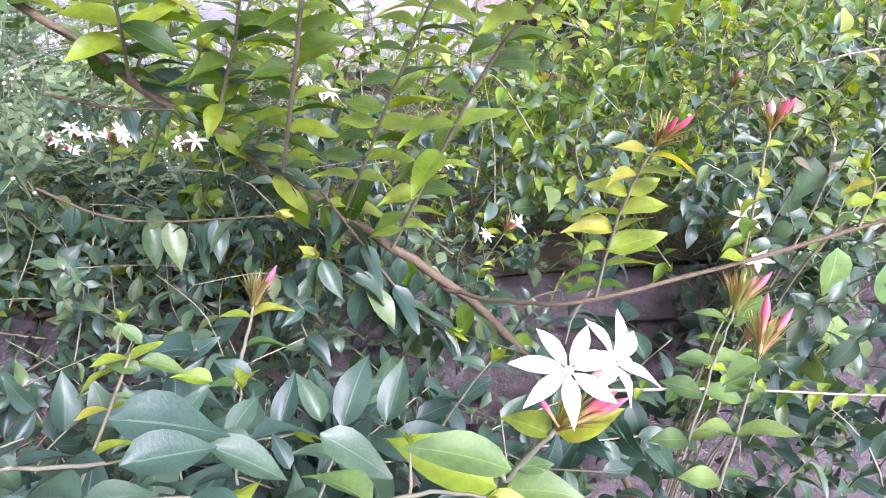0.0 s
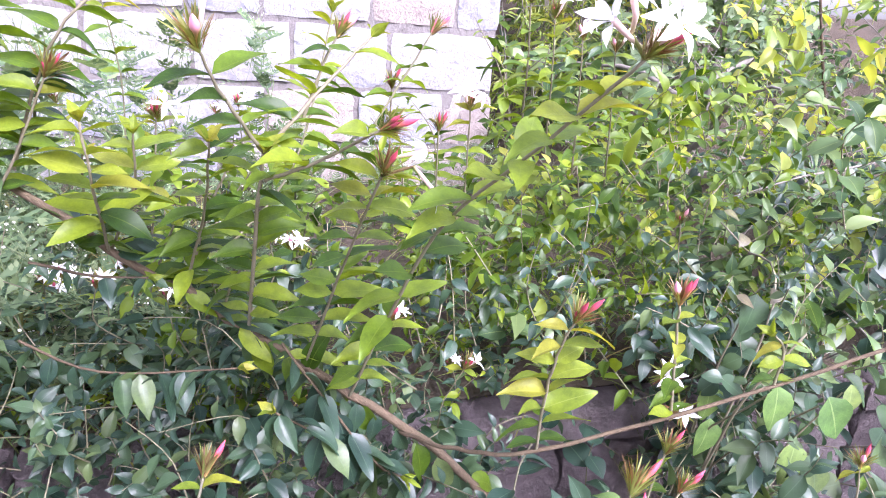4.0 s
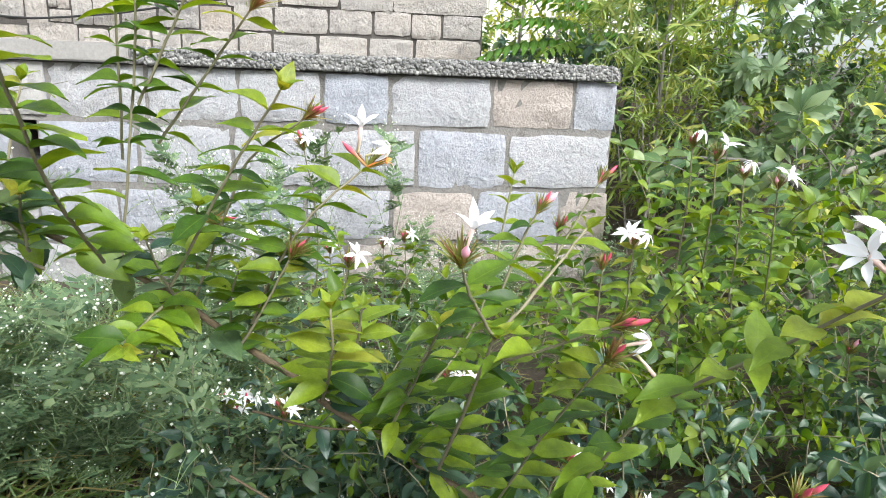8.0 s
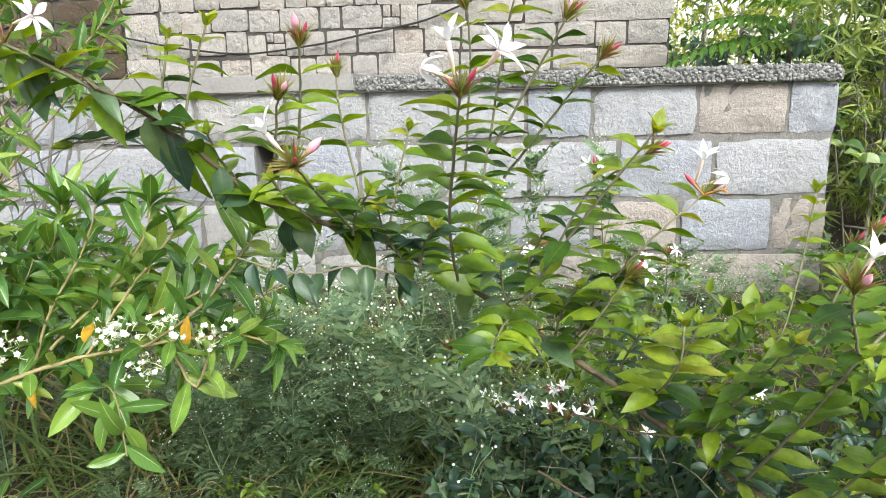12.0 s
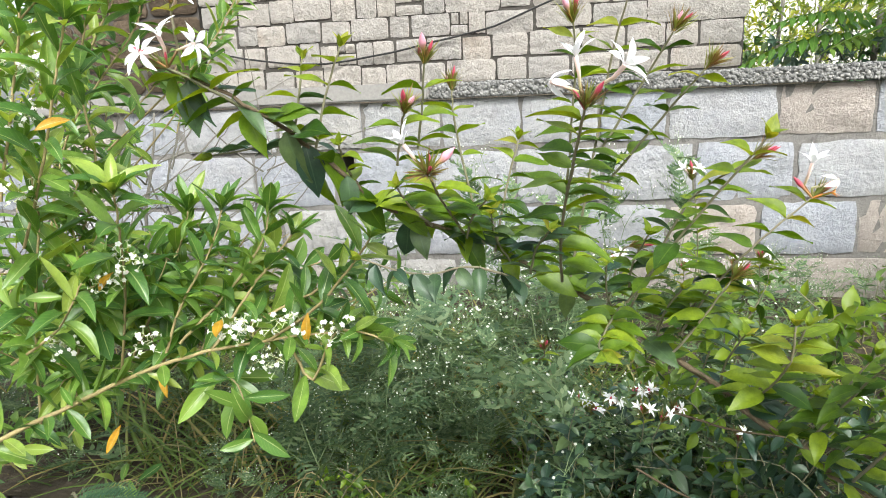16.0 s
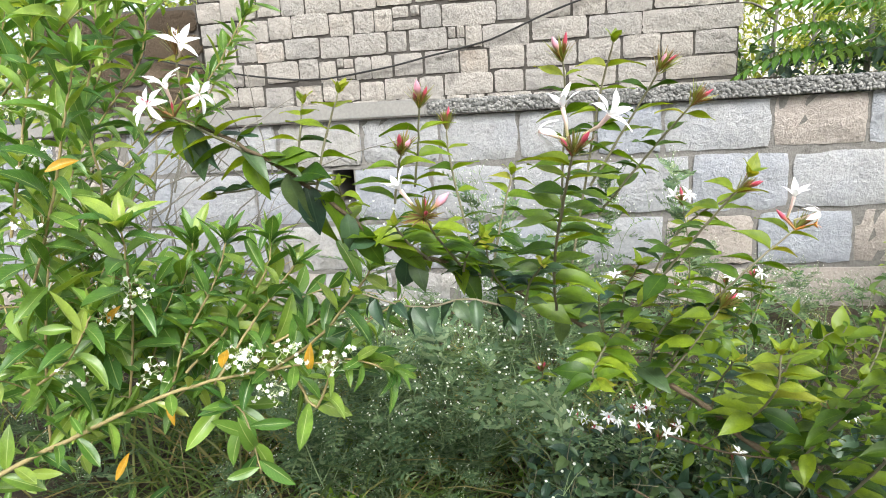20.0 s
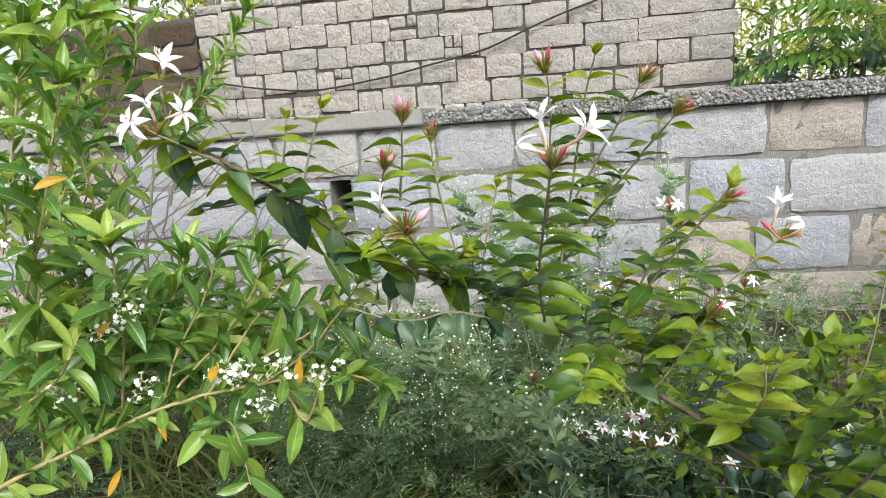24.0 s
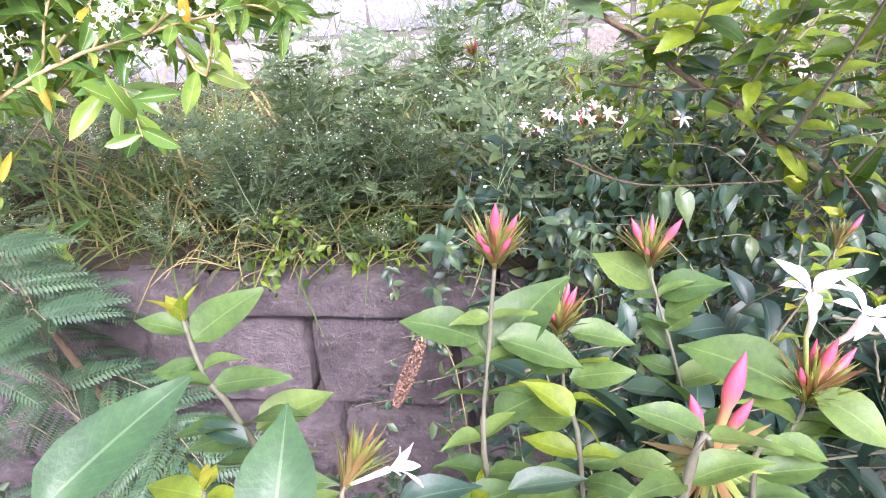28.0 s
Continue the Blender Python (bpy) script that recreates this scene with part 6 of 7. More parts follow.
thicket(jasmine, "foliage", 40, (-0.12, 0.24, -1.56, -1.28, 0.92, 1.02), rt, SMALL, "dark_leaf", 0.038, (0.06, 0.14), 0.026)
thicket(jasmine, "foliage", 55, (-0.3, 0.5, -1.5, -1.0, 0.93, 1.0), rt, SMALL, "leaf", 0.034, (0.06, 0.14), 0.026)
thicket(jasmine, "foliage", 44, (0.25, 0.8, -1.9, -1.4, 0.9, 1.4), rt, LEAF, "shrub", 0.058, spacing=0.034)
thicket(jasmine, "foliage", 45, (-0.25, 0.35, -1.55, -1.2, 0.97, 1.2), random.Random(78), LEAF, "leaf", 0.04)


# The white-flowered lance-leaved shrub.
def lance_shrub():
    bush = thing("lance_leaf_shrub", (-1.95, -1.75, 0.93), "light green lance-leaved shrub with clusters of tiny white tubular flowers", "shrub")
    rnd = random.Random(41)
    base = bush.matrix_basis.translation
    for k, (pts, size, spacing, start) in enumerate(LANCE_LINES):
        line = smooth_line(pts, 6, 0.001, rnd)
        main = tube("branch", line, 0.0048 if k == 0 else 0.0022, 0.0012, M["tan_twig"], bush, 6)
        for m, s in spiral_leaves(line, rnd, spacing * 0.55, max(size, 0.056) * 1.28, start, 0.8, (20, 65), 137.5, 0.3):
            child("leaf", leaf_mesh("lance", LANCE, "cestrum", rnd), main, base, m)
        axis = (line[-1] - line[-3]).normalized()
        for q in range(7):
            a = q * 0.9 + k
            d = axis + Vector((math.cos(a), math.sin(a), 0)) * rnd.uniform(0.4, 1.0)
            child("leaf", leaf_mesh("lance", LANCE, "cestrum", rnd), main, base, place_leaf(line[-1], d, -Vector((math.cos(a), math.sin(a), -0.5)), size * rnd.uniform(0.7, 1.0)))
    for p in YELLOW:
        child("leaf", leaf_mesh("lance", LANCE, "yellow", rnd), bush, base, place_leaf(p, (rnd.uniform(-.6, .6), -0.3, rnd.uniform(-1, .1)), (0.2, -1, 0.4), 0.042), "orange-yellow fading leaf")
    return bush


def tube_flower():
    V, F, U = [], [], []
    tv, tf = tube_data([(0, 0, 0), (0, 0, 0.007), (0.0005, 0, 0.012)], 0.0005, 0.001, 5)
    V.extend(tv); F.extend(tf); U.extend([(0.5, 0.0)] * len(tv))
    lv, lf, lu = leaf_shape(0.72, 0.1, 0.35, 0, 0.5, 3, 0.8, 0, 1)
    for i in range(5):
        a = 2 * math.pi * i / 5
        d = Vector((math.cos(a), math.sin(a), 0.15))
        m = np.array(place_leaf((0, 0, 0.012), d, (0, 0, 1), 0.0048))
        k = len(V)
        V.extend(lv @ m[:3, :3].T + m[:3, 3]); U.extend(lu + np.array([0, 0.3])); F.extend([tuple(q + k for q in f) for f in lf])
    return np.array([tuple(v) for v in V]), F, np.array(U)


TUBE_FLOWER = [tube_flower()]


def flower_truss(parent, base, at, count, rnd, spread=0.022):
    """A rounded bunch of small tubular flowers, most of them open, on a short stalk."""
    V, F, U, k = [], [], [], 0
    sv, sf, su = TUBE_FLOWER[0]
    for i in range(count):
        d = Vector((rnd.uniform(-1, 1), rnd.uniform(-1.2, .5), rnd.uniform(-.7, 1))).normalized()
        o = Vector((rnd.uniform(-1, 1), rnd.uniform(-.6, .6), rnd.uniform(-.7, .7))) * spread * 0.6
        m = np.array(aim(Vector(at) + o, d + o * 20, rnd.uniform(0.55, 1.0)))
        V.extend(sv @ m[:3, :3].T + m[:3, 3]); U.extend(su); F.extend([tuple(q + k for q in f) for f in sf])
        k += len(sv)
    me = mesh_of("flower_truss", np.array(V) - np.array(base), F, U, [M["tiny"]])
    ob = new("flower_truss", me)
    ob.parent = parent
    return ob


shrub = lance_shrub()
rc = random.Random(43)
thicket(shrub, "foliage", 70, (-2.4, -1.55, -1.75, -1.45, 1.0, 1.45), rc, LANCE, "cestrum", 0.08, (0.1, 0.2), 0.03, (0.4, -0.1, 0.6), "tan_twig", 0.0016)
thicket(shrub, "foliage", 58, (-2.9, -1.75, -1.6, -1.0, 1.2, 2.15), rc, LANCE, "cestrum", 0.08, (0.1, 0.22), 0.03, (0.1, -0.1, 0.9), "tan_twig", 0.0018, keep=lambda p: p.x < -1.5 + 0.62 * (-1.0 - p.y) - 0.35)
thicket(shrub, "foliage", 60, (-1.6, -1.08, -1.82, -1.66, 1.22, 1.6), rc, LANCE, "cestrum", 0.072, (0.08, 0.16), 0.026, (0.4, -0.1, 0.6), "tan_twig", 0.0015, keep=lambda p: 1.36 + 0.2 * (p.x + 1.1) < p.z < 1.46 - 0.12 * (p.x + 1.1))
thicket(shrub, "foliage", 34, (-2.15, -1.55, -1.6, -1.2, 1.5, 2.12), rc, LANCE, "cestrum", 0.085, (0.1, 0.2), 0.032, (0.1, -0.1, 0.9), "tan_twig", 0.0018, keep=lambda p: p.x < -1.62 + 0.5 * (-1.2 - p.y) + 0.1)
for p in TRUSS:
    flower_truss(shrub, shrub.matrix_basis.translation, p, 24, rc, 0.03)

# Bare grey twigs behind the shrub.
dry = thing("dry_twigs", (-2.0, -0.9, 0.95), "bare grey tangled twigs against the stone wall", "twigs")
for i in range(80):
    p = Vector((rc.uniform(-2.4, -1.7), rc.uniform(-1.2, -0.5), rc.uniform(1.1, 1.6)))
    d = Vector((rc.uniform(-.2, 1), rc.uniform(-.5, .5), rc.uniform(.1, .8))).normalized() * rc.uniform(0.2, 0.5)
    tube("twig", smooth_line([p, p + d * 0.5 + Vector((0, 0, rc.uniform(-.04, .04))), p + d], 4, 0.006, rc), 0.003, 0.001, M["grey_twig"], dry, 5)
tube("twig", smooth_line([(-2.0, -0.9, 0.92), (-2.0, -0.85, 1.3), (-1.95, -0.8, 1.7)], 4, 0.01, rc), 0.008, 0.003, M["grey_twig"], dry, 6)


# Feathery weeds with tiny white flowers.
def weed(seed, height):
    rnd = random.Random(seed)
    w = thing("feathery_weed", (0, 0, -30), "feathery grey-green weed with tiny white flower heads", "weed", "weeds in the bed")
    lines, leaves, dots = [], [], []

    def stem(p, d, ln, r, depth):
        pts = smooth_line([p, p + d * ln * 0.5 + Vector((rnd.uniform(-.1, .1), rnd.uniform(-.1, .1), 0)) * ln, p + d * ln], 3)
        lines.append((pts, r, r * 0.6))
        n = int(ln / 0.046)
        for i in range(n):
            s = (i + rnd.random()) / n
            q = pts[min(int(s * (len(pts) - 1)), len(pts) - 2)]
            a = rnd.uniform(0, 6.28)
            e = rnd.uniform(-0.1, 0.8)
            leaves.append(place_leaf(q, (math.cos(a) * math.cos(e), math.sin(a) * math.cos(e), math.sin(e)), (0, 0, 1), rnd.uniform(0.09, 0.19) * (1.1 - 0.6 * s if depth == 0 else 0.66)))
        if depth < 2:
            for i in range(5 if depth == 0 else 3):
                q = pts[rnd.randrange(len(pts) // 3, len(pts))]
                a = rnd.uniform(0, 6.28)
                stem(q, (d * 0.9 + Vector((math.cos(a), math.sin(a), 0.3)) * 0.8).normalized(), ln * rnd.uniform(0.35, 0.55), r * 0.6, depth + 1)
        else:
            for i in range(3):
                tip = pts[-1] + Vector((rnd.uniform(-.04, .04), rnd.uniform(-.04, .04), rnd.uniform(0.01, 0.06)))
                lines.append(([pts[-1], pts[-1].lerp(tip, 0.5) + Vector((0, 0, 0.006)), tip], 0.0008, 0.0005))
                dots.append(Matrix.Translation(tip) @ Matrix.Diagonal((0.0054, 0.0054, 0.0046, 1)))

    stem(Vector((0, 0, -30)), Vector((rnd.uniform(-.2, .2), rnd.uniform(-.2, .2), 1)).normalized(), height, 0.003, 0)
    tubes("stem", lines, M["weed_stem"], w, 4, kind="stuff")
    many("foliage", LOBED, leaves, M["weed"], w)
    many("white_bloom", PEBBLES[:1], dots, M["weed_bloom"], w)
    return w


M["weed_stem"] = rough_material("weed_stem", [(0.0, (0.12, 0.18, 0.08)), (1.0, (0.2, 0.26, 0.13))], 40, 200, 0.2, 0.001, 0.8, (0.1, 0.12, 0.05), 0.2)
kinds = [weed(51, 0.3), weed(52, 0.36), weed(53, 0.26), weed(54, 0.42)]
rg = random.Random(9)
spots = []
for i in range(108):
    x, y = rg.uniform(-2.2, -0.35), rg.uniform(-1.5, -0.3)
    if i > 92:
        x, y = rg.uniform(-1.5, -0.5), rg.uniform(-1.55, -1.3)
    s = rg.uniform(0.55, 1.0) * (1.15 if -1.3 < x < -0.7 else 0.8) * (0.42 if i > 92 else 1)
    spots.append((x, y, s * (0.45 if y > -0.8 else 0.9)))
for i in range(18):
    spots.append((rg.uniform(-0.5, 0.46), rg.uniform(-0.6, -0.1), rg.uniform(0.35, 0.55)))
for i, (x, y, s) in enumerate(spots):
    m = pose(x, y, 0.915, rg.uniform(-8, 8), rg.uniform(-8, 8), 0) @ pose(0, 0, 0, 0, 0, rg.uniform(0, 360)) @ Matrix.Diagonal((s, s, s, 1))
    if i < 4:
        kinds[i].matrix_basis = m
    else:
        k = kinds[i % 4]
        made = copy_thing(k, Matrix.Identity(4))
        made.matrix_basis = m

for i in range(5):
    x, y, s = rg.uniform(-1.1, -0.4), rg.uniform(-0.7, -0.25), rg.uniform(0.9, 1.3)
    made = copy_thing(kinds[3], Matrix.Identity(4))
    made.matrix_basis = pose(x, y, 0.915, rg.uniform(-5, 5), rg.uniform(-5, 5), rg.uniform(0, 360)) @ Matrix.Diagonal((s * 0.7, s * 0.7, s, 1))

# Grass in the bed and along the low wall.
poses = []
for i in range(3400):
    x, y = rg.uniform(-2.6, 0.8), -1.5 + 1.4 * rg.random() ** 1.3
    a, e = rg.uniform(0, 6.28), rg.uniform(0.5, 1.4)
    left = x < -1.2
    poses.append(place_leaf((x, y, 0.91), (math.cos(a) * math.cos(e), math.sin(a) * math.cos(e) - 0.1, math.sin(e)), (math.cos(a + 3.1), math.sin(a + 3.1), 0.6), rg.uniform(0.1, 0.27) * (1.0 if left else 0.75)))
for i in range(1500):
    x, y = rg.uniform(-1.75, -0.55), rg.uniform(-1.45, -0.75)
    a, e = rg.uniform(0, 6.28), rg.uniform(0.8, 1.45)
    poses.append(place_leaf((x, y, 0.91), (math.cos(a) * math.cos(e), math.sin(a) * math.cos(e) - 0.1, math.sin(e)), (math.cos(a + 3.1), math.sin(a + 3.1), 0.6), rg.uniform(0.2, 0.36)))
grass = many("grass", BLADE, poses, M["grass"], None, "tangled green and straw-coloured grass blades in the bed", "stuff")
tagged(grass, category="grass")


# The feathery fronds beside the low wall.
fern = thing("feathery_seedling", (-1.5, -1.78, 0.0), "bluish-green feathery mimosa fronds beside the low wall", "plant")
tube("trunk", smooth_line([(-1.3, -1.7, 0), (-1.4, -1.75, 0.5), (-1.52, -1.78, 1.0)], 4), 0.012, 0.006, M["bark"], fern)
rf = random.Random(61)
FEATHER_MESH = mesh_of("pinna", *FEATHER[0], [M["frond"]])
for i in range(36):
    p = Vector((rf.uniform(-1.7, -1.3), rf.uniform(-1.84, -1.66), 0.58 + 0.022 * i if i < 24 else rf.uniform(0.3, 0.66)))
    d = Vector((rf.uniform(-.1, 1.0), rf.uniform(-.6, .1), rf.uniform(-.15, .35))).normalized()
    ln = rf.uniform(0.13, 0.22)
    stalk = tube("frond", smooth_line([p, p + d * ln * 0.5, p + d * ln - Vector((0, 0, 0.03))], 4), 0.0014, 0.0008, M["twig"], fern, 5)
    tube("leaf_stalk", smooth_line([(-1.52, -1.78, p.z - 0.12), p.lerp(Vector((-1.52, -1.78, p.z)), 0.4), p], 3), 0.0016, 0.0013, M["twig"], fern, 5)
    for j in range(5):
        q = p + d * ln * (0.2 + 0.19 * j) - Vector((0, 0, 0.03)) * ((0.2 + 0.19 * j) ** 2)
        for sg in (-1, 1):
            side = d.cross(Vector((0, 0, 1))).normalized() * sg
            child("pinna", FEATHER_MESH, stalk, fern.matrix_basis.translation, place_leaf(q, side + d * 0.7 + Vector((0, 0, rf.uniform(-.3, .1))), (0.1, -0.5, 1), rf.uniform(0.09, 0.125)))

# Dry straw stalks leaning over the low wall.
rd = random.Random(67)
for k in range(5):
    x, y = rd.uniform(-1.65, -0.75), rd.uniform(-1.54, -1.42)
    tuft = thing("dry_grass_tuft", (x, y, 0.915), "straw-coloured dry grass stalks at the wall's edge", "grass")
    for i in range(rd.randint(3, 6)):
        d = Vector((rd.uniform(-.8, .9), rd.uniform(-1.0, 0.2), rd.uniform(0.15, 0.9))).normalized()
        ln = rd.uniform(0.1, 0.24)
        q = Vector((x + rd.uniform(-.02, .02), y + rd.uniform(-.02, .02), 0.92))
        tube("stalk", smooth_line([q, q + d * ln * 0.6, q + d * ln - Vector((0, 0, rd.uniform(0.02, 0.09)))], 4), 0.0014, 0.0007, M["tan_twig"], tuft, 5)

# Dry seed spike.
spike = thing("seed_spike", SPIKE[2], "dry brown seed spike leaning on a thin stalk", "seed head")
sb = spike.matrix_basis.translation
a, b = Vector(SPIKE[1]) + Vector((0.006, 0, 0.012)), Vector(SPIKE[2])
d = (b - a).normalized()
seeds = []
rk = random.Random(91)
for i in range(420):
    s = rk.random()
    u = rk.uniform(0, 6.28)
    x = d.cross(Vector((0, 1, 0))).normalized()
    y = d.cross(x)
    r = 0.0105 * math.sin(math.pi * (0.12 + 0.8 * s)) ** 0.6
    seeds.append(Matrix.Translation(a.lerp(b, s) + (x * math.cos(u) + y * math.sin(u)) * r) @ Matrix.Diagonal((0.0044, 0.0044, 0.0055, 1)))
many("seed_head", PEBBLES[1:3], seeds, M["seed"], spike)
tube("stalk", smooth_line([a, Vector(SPIKE[0]), Vector(SPIKE[0]) + Vector((0.04, 0.05, -0.2)), Vector(SPIKE[0]) + Vector((0.06, 0.06, -1.15))], 5), 0.0018, 0.0012, M["tan_twig"], spike)

# Small-leaved creeper that hangs over the low wall, and growth at the wall's foot.
creeper = thing("small_leaved_creeper", (-0.6, -1.7, 0.0), "dark small-leaved creeper hanging over the low wall", "creeper")
rz = random.Random(95)
thicket(creeper, "foliage", 170, (-0.95, 0.4, -1.7, -1.5, 0.58, 0.95), rz, SMALL, "dark_leaf", 0.032, (0.08, 0.2), 0.028, (0, -0.5, 0.2), keep=lambda p: not (-0.12 < p.x < 0.24))
thicket(creeper, "foliage", 60, (-1.3, -0.3, -1.6, -1.45, 0.9, 1.0), rz, SMALL, "leaf", 0.028, (0.06, 0.16), 0.026, (0, -0.5, 0.4))
# Dark foliage added here stands in for the shade below the feathery fronds.
thicket(creeper, "foliage", 90, (-2.1, -1.35, -2.0, -1.68, 0.15, 0.55), rz, SMALL, "dark_leaf", 0.04, (0.1, 0.22), 0.03, (0, -0.2, 0.7))
thicket(creeper, "foliage", 120, (-1.5, -0.3, -1.95, -1.66, 0.3, 0.6), rz, SMALL, "dark_leaf", 0.034, (0.08, 0.2), 0.03, (0, -0.3, 0.6))

# Broad heart-shaped leaves and a few rusty ones beside the jasmine.
broad = thing("broad_leaved_creeper", (0.2, -1.8, 0.0), "broad heart-shaped green leaves beside the jasmine", "creeper")
bb = broad.matrix_basis.translation
for i, p in enumerate(BROAD):
    p = Vector(p)
    st = tube("stalk", smooth_line([(0.2, -1.8, 0.0), (p.x * 0.6 + 0.08, -1.78, p.z - 0.3), p + Vector((0, 0.01, 0.01))], 4), 0.0022, 0.0014, M["twig"], broad)
    child("leaf", leaf_mesh("round", ROUND, "broad" if i % 3 != 1 else "dark_leaf", rz), st, bb, place_leaf(p + Vector((0, 0, 0.03)), (rz.uniform(-.4, .4), -0.35, -1), (rz.uniform(-.2, .2), -1, 0.5), rz.uniform(0.055, 0.08)))
for i, p in enumerate(RUSTY):
    child("leaf", leaf_mesh("round", ROUND, "rust", rz), broad, bb, place_leaf(Vector(p) + Vector((0, 0, 0.02)), (0.5 - (i % 2), -0.5, -0.2), (0.3, -0.5, 0.9), 0.03), "rusty pale leaf")
tube("stalk", smooth_line([(0.2, -1.8, 0.0), (0.22, -1.8, 0.8), RUSTY[3], RUSTY[1], RUSTY[0]], 5), 0.0022, 0.0012, M["twig"], broad)
thicket(broad, "foliage", 45, (0.05, 0.9, -1.95, -1.5, 0.55, 1.12), rz, ROUND, "dark_leaf", 0.07, (0.1, 0.2), 0.045, (0, -0.4, 0.4), sag=0.9)


# Shrubs and trees beyond the wall's end.
def back_bush(name, label, base, top, boxes, seed, category="shrub", limbs=9, trunk=0.03):
    bush = thing(name, base, label, category)
    rnd = random.Random(seed)
    base, top = Vector(base), Vector(top)
    line = smooth_line([base, base.lerp(top, 0.5) + Vector((rnd.uniform(-.08, .08), 0, 0)), top], 6, 0.01, rnd)
    tube("trunk", line, trunk, trunk * 0.4, M["grey_twig"], bush, 8)
    box = boxes[0][0]
    for i in range(limbs):
        p = line[rnd.randrange(3, len(line))]
        q = Vector((rnd.uniform(box[0], box[1]), rnd.uniform(box[2], box[3]), rnd.uniform(max(p.z, box[4]), box[5])))
        tube("limb", smooth_line([p, p.lerp(q, 0.5) + Vector((0, 0, 0.08)), q], 4, 0.008, rnd), trunk * 0.45, trunk * 0.12, M["grey_twig"], bush, 6)
    for box, count, shapes, material, size, length, spacing, lean in boxes:
        thicket(bush, "foliage", count, box, rnd, shapes, material, size, length, spacing, lean, "grey_twig", 0.0022)
    return bush


back_bush("willow_leaved_shrub", "pale green shrub with narrow drooping leaves at the wall's end", (0.85, 0.35, 0.0), (0.85, 0.35, 2.35), [((0.58, 1.1, 0.15, 0.6, 1.15, 2.35), 120, NARROW, "willow", 0.1, (0.12, 0.3), 0.016, (0, -0.1, 0.2))], 71, "shrub", 9, 0.012)
back_bush("dense_shrub", "dense green shrub with small rounded leaves", (1.2, -0.4, 0.0), (1.2, -0.4, 1.5), [((0.55, 2.2, -1.1, 0.3, 0.5, 1.45), 170, LEAF, "shrub", 0.098, (0.15, 0.35), 0.052, (0, -0.2, 0.8)), ((0.7, 2.2, -1.1, 0.0, 1.1, 1.6), 40, LEAF, "sunlit", 0.09, (0.15, 0.3), 0.046, (0, -0.2, 0.8))], 72)
back_bush("dark_shrub", "dark green leafy shrub behind the jasmine", (1.6, -1.25, 0.9), (1.6, -1.25, 1.3), [((0.55, 2.8, -1.75, -0.95, 0.88, 1.2), 170, LEAF, "dark_leaf", 0.085, (0.15, 0.3), 0.046, (0, -0.2, 0.8))], 84, "shrub", 6, 0.012)
# Nearer leaves take the sunlit colour to brighten this side of the tree.
back_bush("leafy_tree", "tall leafy tree behind the shrubs", (2.2, 2.0, 0.0), (2.1, 2.0, 3.6), [((1.0, 3.8, 0.6, 2.2, 1.1, 3.8), 330, LEAF, "shrub", 0.12, (0.2, 0.5), 0.048, (0, -0.2, 0.5)), ((0.95, 2.4, 0.2, 0.9, 1.2, 2.3), 70, LEAF, "sunlit", 0.085, (0.15, 0.4), 0.045, (0, -0.2, 0.5)), ((0.6, 4.5, 0.4, 2.0, 0.3, 1.5), 200, LEAF, "dark_leaf", 0.1, (0.2, 0.5), 0.045, (0, -0.2, 0.5))], 73, "tree", 6, 0.018)
back_bush("palmate_shrub", "shrub with palm-shaped grey-green leaves", (1.5, 0.25, 0.0), (1.45, 0.25, 2.1), [((1.1, 2.1, 0.0, 0.6, 1.2, 2.3), 40, PALM, "palm_leaf", 0.13, (0.2, 0.4), 0.085, (0, -0.3, 0.5))], 77, "shrub", 5, 0.01)

# A slim young tree with drooping paired leaves.
slim = thing("young_tree", (YOUNG_STEM[0][0], YOUNG_STEM[0][1], 0.0), "slim young tree with dark stem and drooping paired leaves", "tree")
line = smooth_line([(YOUNG_STEM[0][0] + 0.1, YOUNG_STEM[0][1], 0.0)] + YOUNG_STEM, 5)
stem = tube("trunk", line, 0.009, 0.004, M["bark"], slim, 7)
for m, s in shoot_leaves(line[8:], 0, rz, 0.05, 0.085, 0.2, 0.9, 60, -5):
    child("leaf", leaf_mesh("jasmine", LEAF, "shrub", rz), stem, slim.matrix_basis.translation, m)

# Filler foliage over the soil; its dark colour paints the shade behind the coping.
under = back_bush("terrace_undergrowth", "leafy undergrowth coloured dark for the shade behind the wall's coping", (0.9, 0.9, 1.66), (0.9, 0.9, 1.9), [((0.36, 2.0, 0.5, 1.7, 1.68, 1.86), 90, LEAF, "dark_leaf", 0.08, (0.1, 0.2), 0.03, (0, -0.2, 0.5))], 79, "undergrowth", 4, 0.01)

# Feather-leaved saplings on the terrace.
sapling = thing("feather_leaved_sapling", (0.75, 1.15, 1.66), "young tree with long drooping feather leaves on the terrace", "tree")
rs = random.Random(81)
PIN = [mesh_of("feather_leaf", *s, [M["pinnate"]]) for s in PINNATE]
tube("trunk", smooth_line([(0.75, 1.15, 1.66), (0.8, 1.2, 2.2), (0.82, 1.25, 2.9)], 4), 0.016, 0.008, M["grey_twig"], sapling)
for i in range(36):
    z = rs.uniform(1.78, 2.8)
    a = rs.uniform(0, 6.28)
    child("feather_leaf", PIN[i % 2], sapling, sapling.matrix_basis.translation, place_leaf((0.8 + rs.uniform(-.2, .8), 1.2 + rs.uniform(-.3, .6), z), (math.cos(a), math.sin(a) * 0.6 - 0.2, 0.25), (0, 0, 1), rs.uniform(0.35, 0.6)))
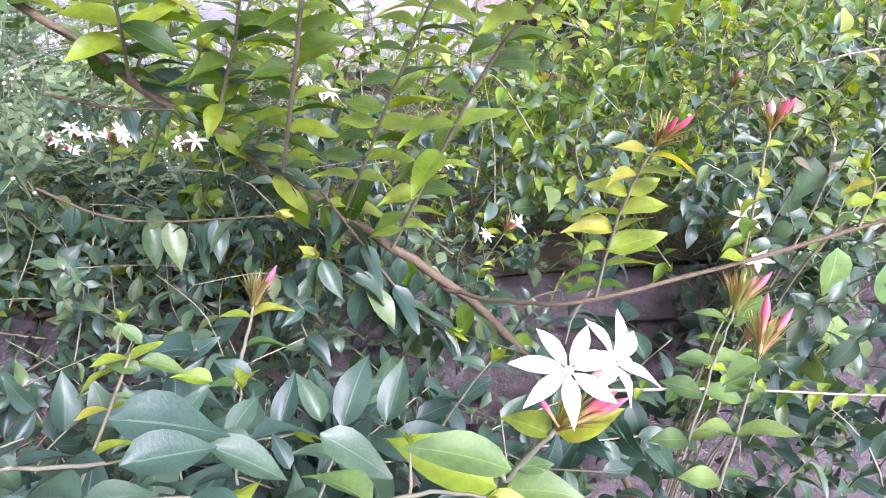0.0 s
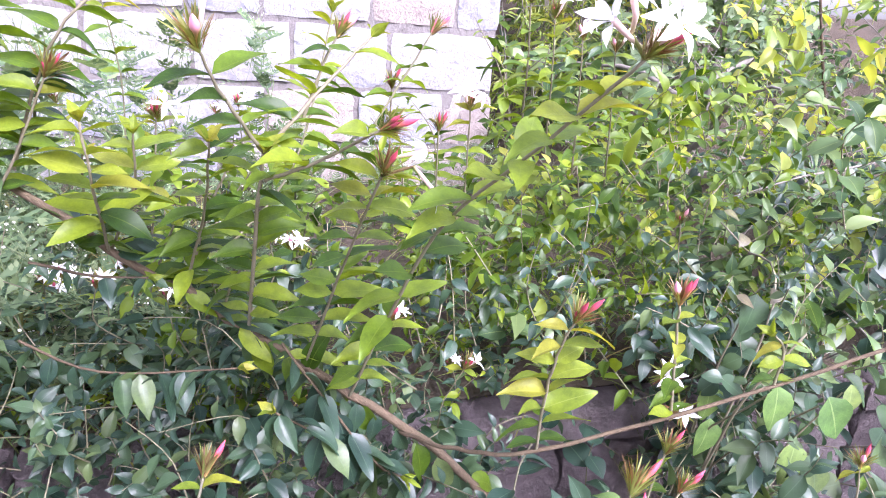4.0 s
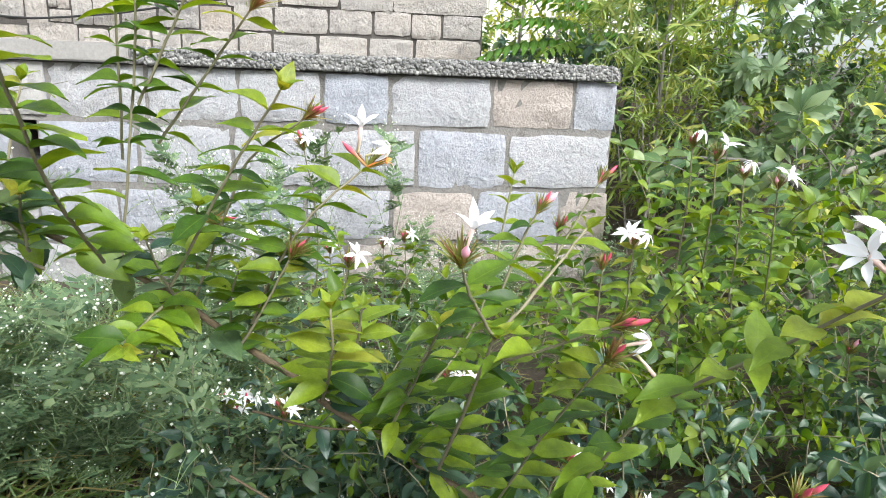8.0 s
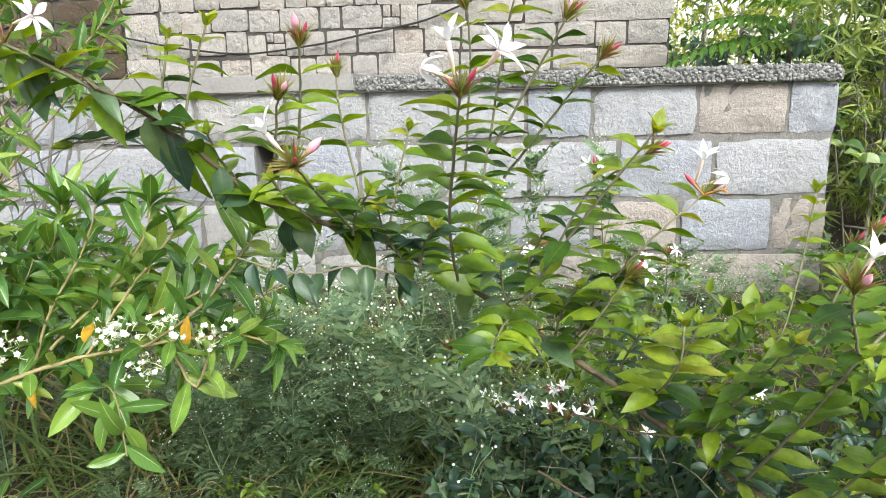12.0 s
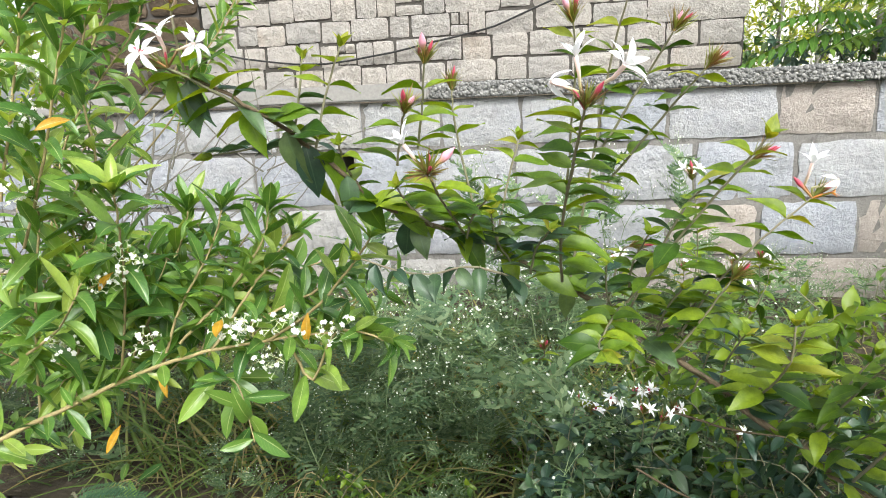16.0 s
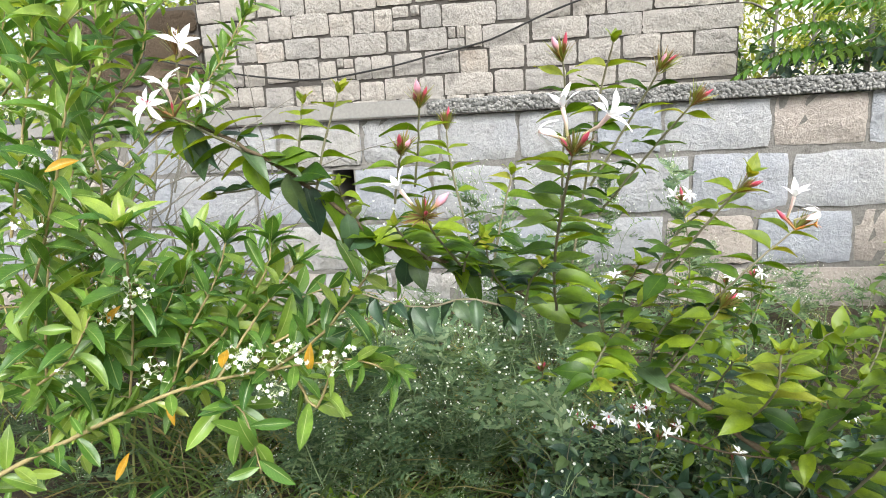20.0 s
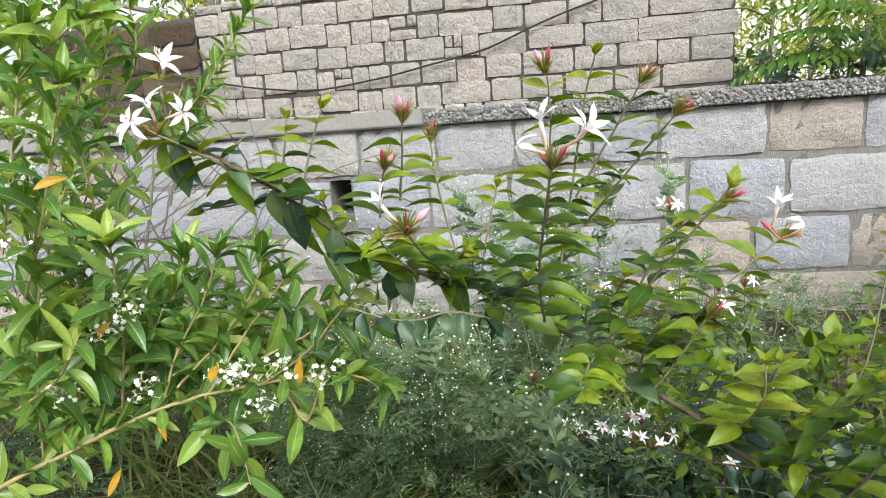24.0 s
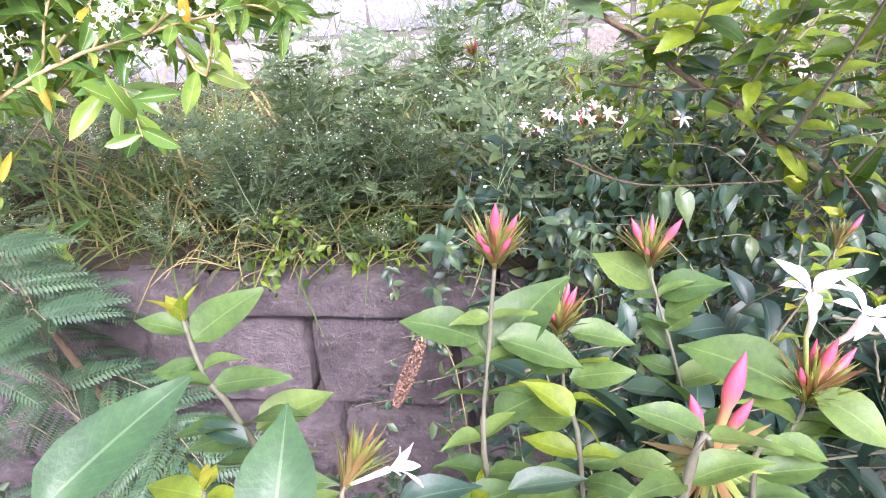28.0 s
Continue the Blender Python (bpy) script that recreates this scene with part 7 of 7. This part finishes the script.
for p, d in (((0.62, 0.95, 1.93), (-1, -0.1, 0.05)), ((0.75, 0.9, 2.08), (-0.9, -0.2, 0.3)), ((0.7, 1.0, 2.0), (-0.8, -0.3, 0.2)), ((0.8, 0.9, 1.9), (-0.7, -0.5, 0.15))):
    child("feather_leaf", PIN[0], sapling, sapling.matrix_basis.translation, place_leaf(p, d, (0, 0, 1), 0.58))
back_bush("far_tree", "far bright yellow-green tree against the sky", (1.8, 5, 0.0), (1.8, 5, 3.6), [((0.2, 5.5, 4, 6, 1.8, 3.6), 150, LEAF, "sunlit", 0.14, (0.3, 0.6), 0.06, (0, 0, 0.5))], 75, "tree")
back_bush("far_tree", "far yellow-green tree above the wall", (-4.5, 4.5, 0.0), (-4.5, 4.5, 4.2), [((-8.5, -2.9, 3.6, 5.6, 1.5, 4.4), 420, LEAF, "sunlit", 0.14, (0.3, 0.6), 0.05, (0, 0, 0.5))], 76, "tree", 12, 0.09)
back_bush("far_tree", "far dark green tree above the upper wall", (-1.2, 6.5, 0.0), (-1.2, 6.5, 4.6), [((-2.6, 0.6, 6, 7.2, 3.3, 5.0), 130, LEAF, "shrub", 0.14, (0.3, 0.6), 0.05, (0, 0, 0.5))], 78, "tree")

# The cable across the upper wall.
cable = tagged(new("power_cable"), "thin black cable sagging across the upper stone wall", "cable")
tube("strand", smooth_line(CABLE, 5, 0.002, random.Random(2)), 0.0065, 0.0065, M["cable"], cable, 6)

back_bush("yellow_green_tree", "bright yellow-green tree behind the terrace", (0.95, 3.3, 0.0), (0.95, 3.3, 2.6), [((0.4, 1.7, 2.9, 3.8, 1.7, 2.55), 64, LEAF, "sunlit", 0.1, (0.2, 0.4), 0.04, (0, 0, 0.6)), ((0.4, 1.9, 2.4, 3.0, 1.6, 2.0), 34, LEAF, "shrub", 0.1, (0.2, 0.4), 0.04, (0, 0, 0.6))], 80, "tree")

# Cream boarded house far behind the trees.
house = thing("boarded_house", (2.2, 7.0, 0.0), "cream house wall of upright boards far behind the trees", "house")
part("wall", box_bm([(-1.6, 2.6, 0.03, 0.3, 0, 3.6)]), M["house"], house)
for i in range(21):
    part("board", box_bm([(-1.6 + 0.2 * i, -1.42 + 0.2 * i, -0.01, 0.03, 0, 3.6)]), M["house"], house)
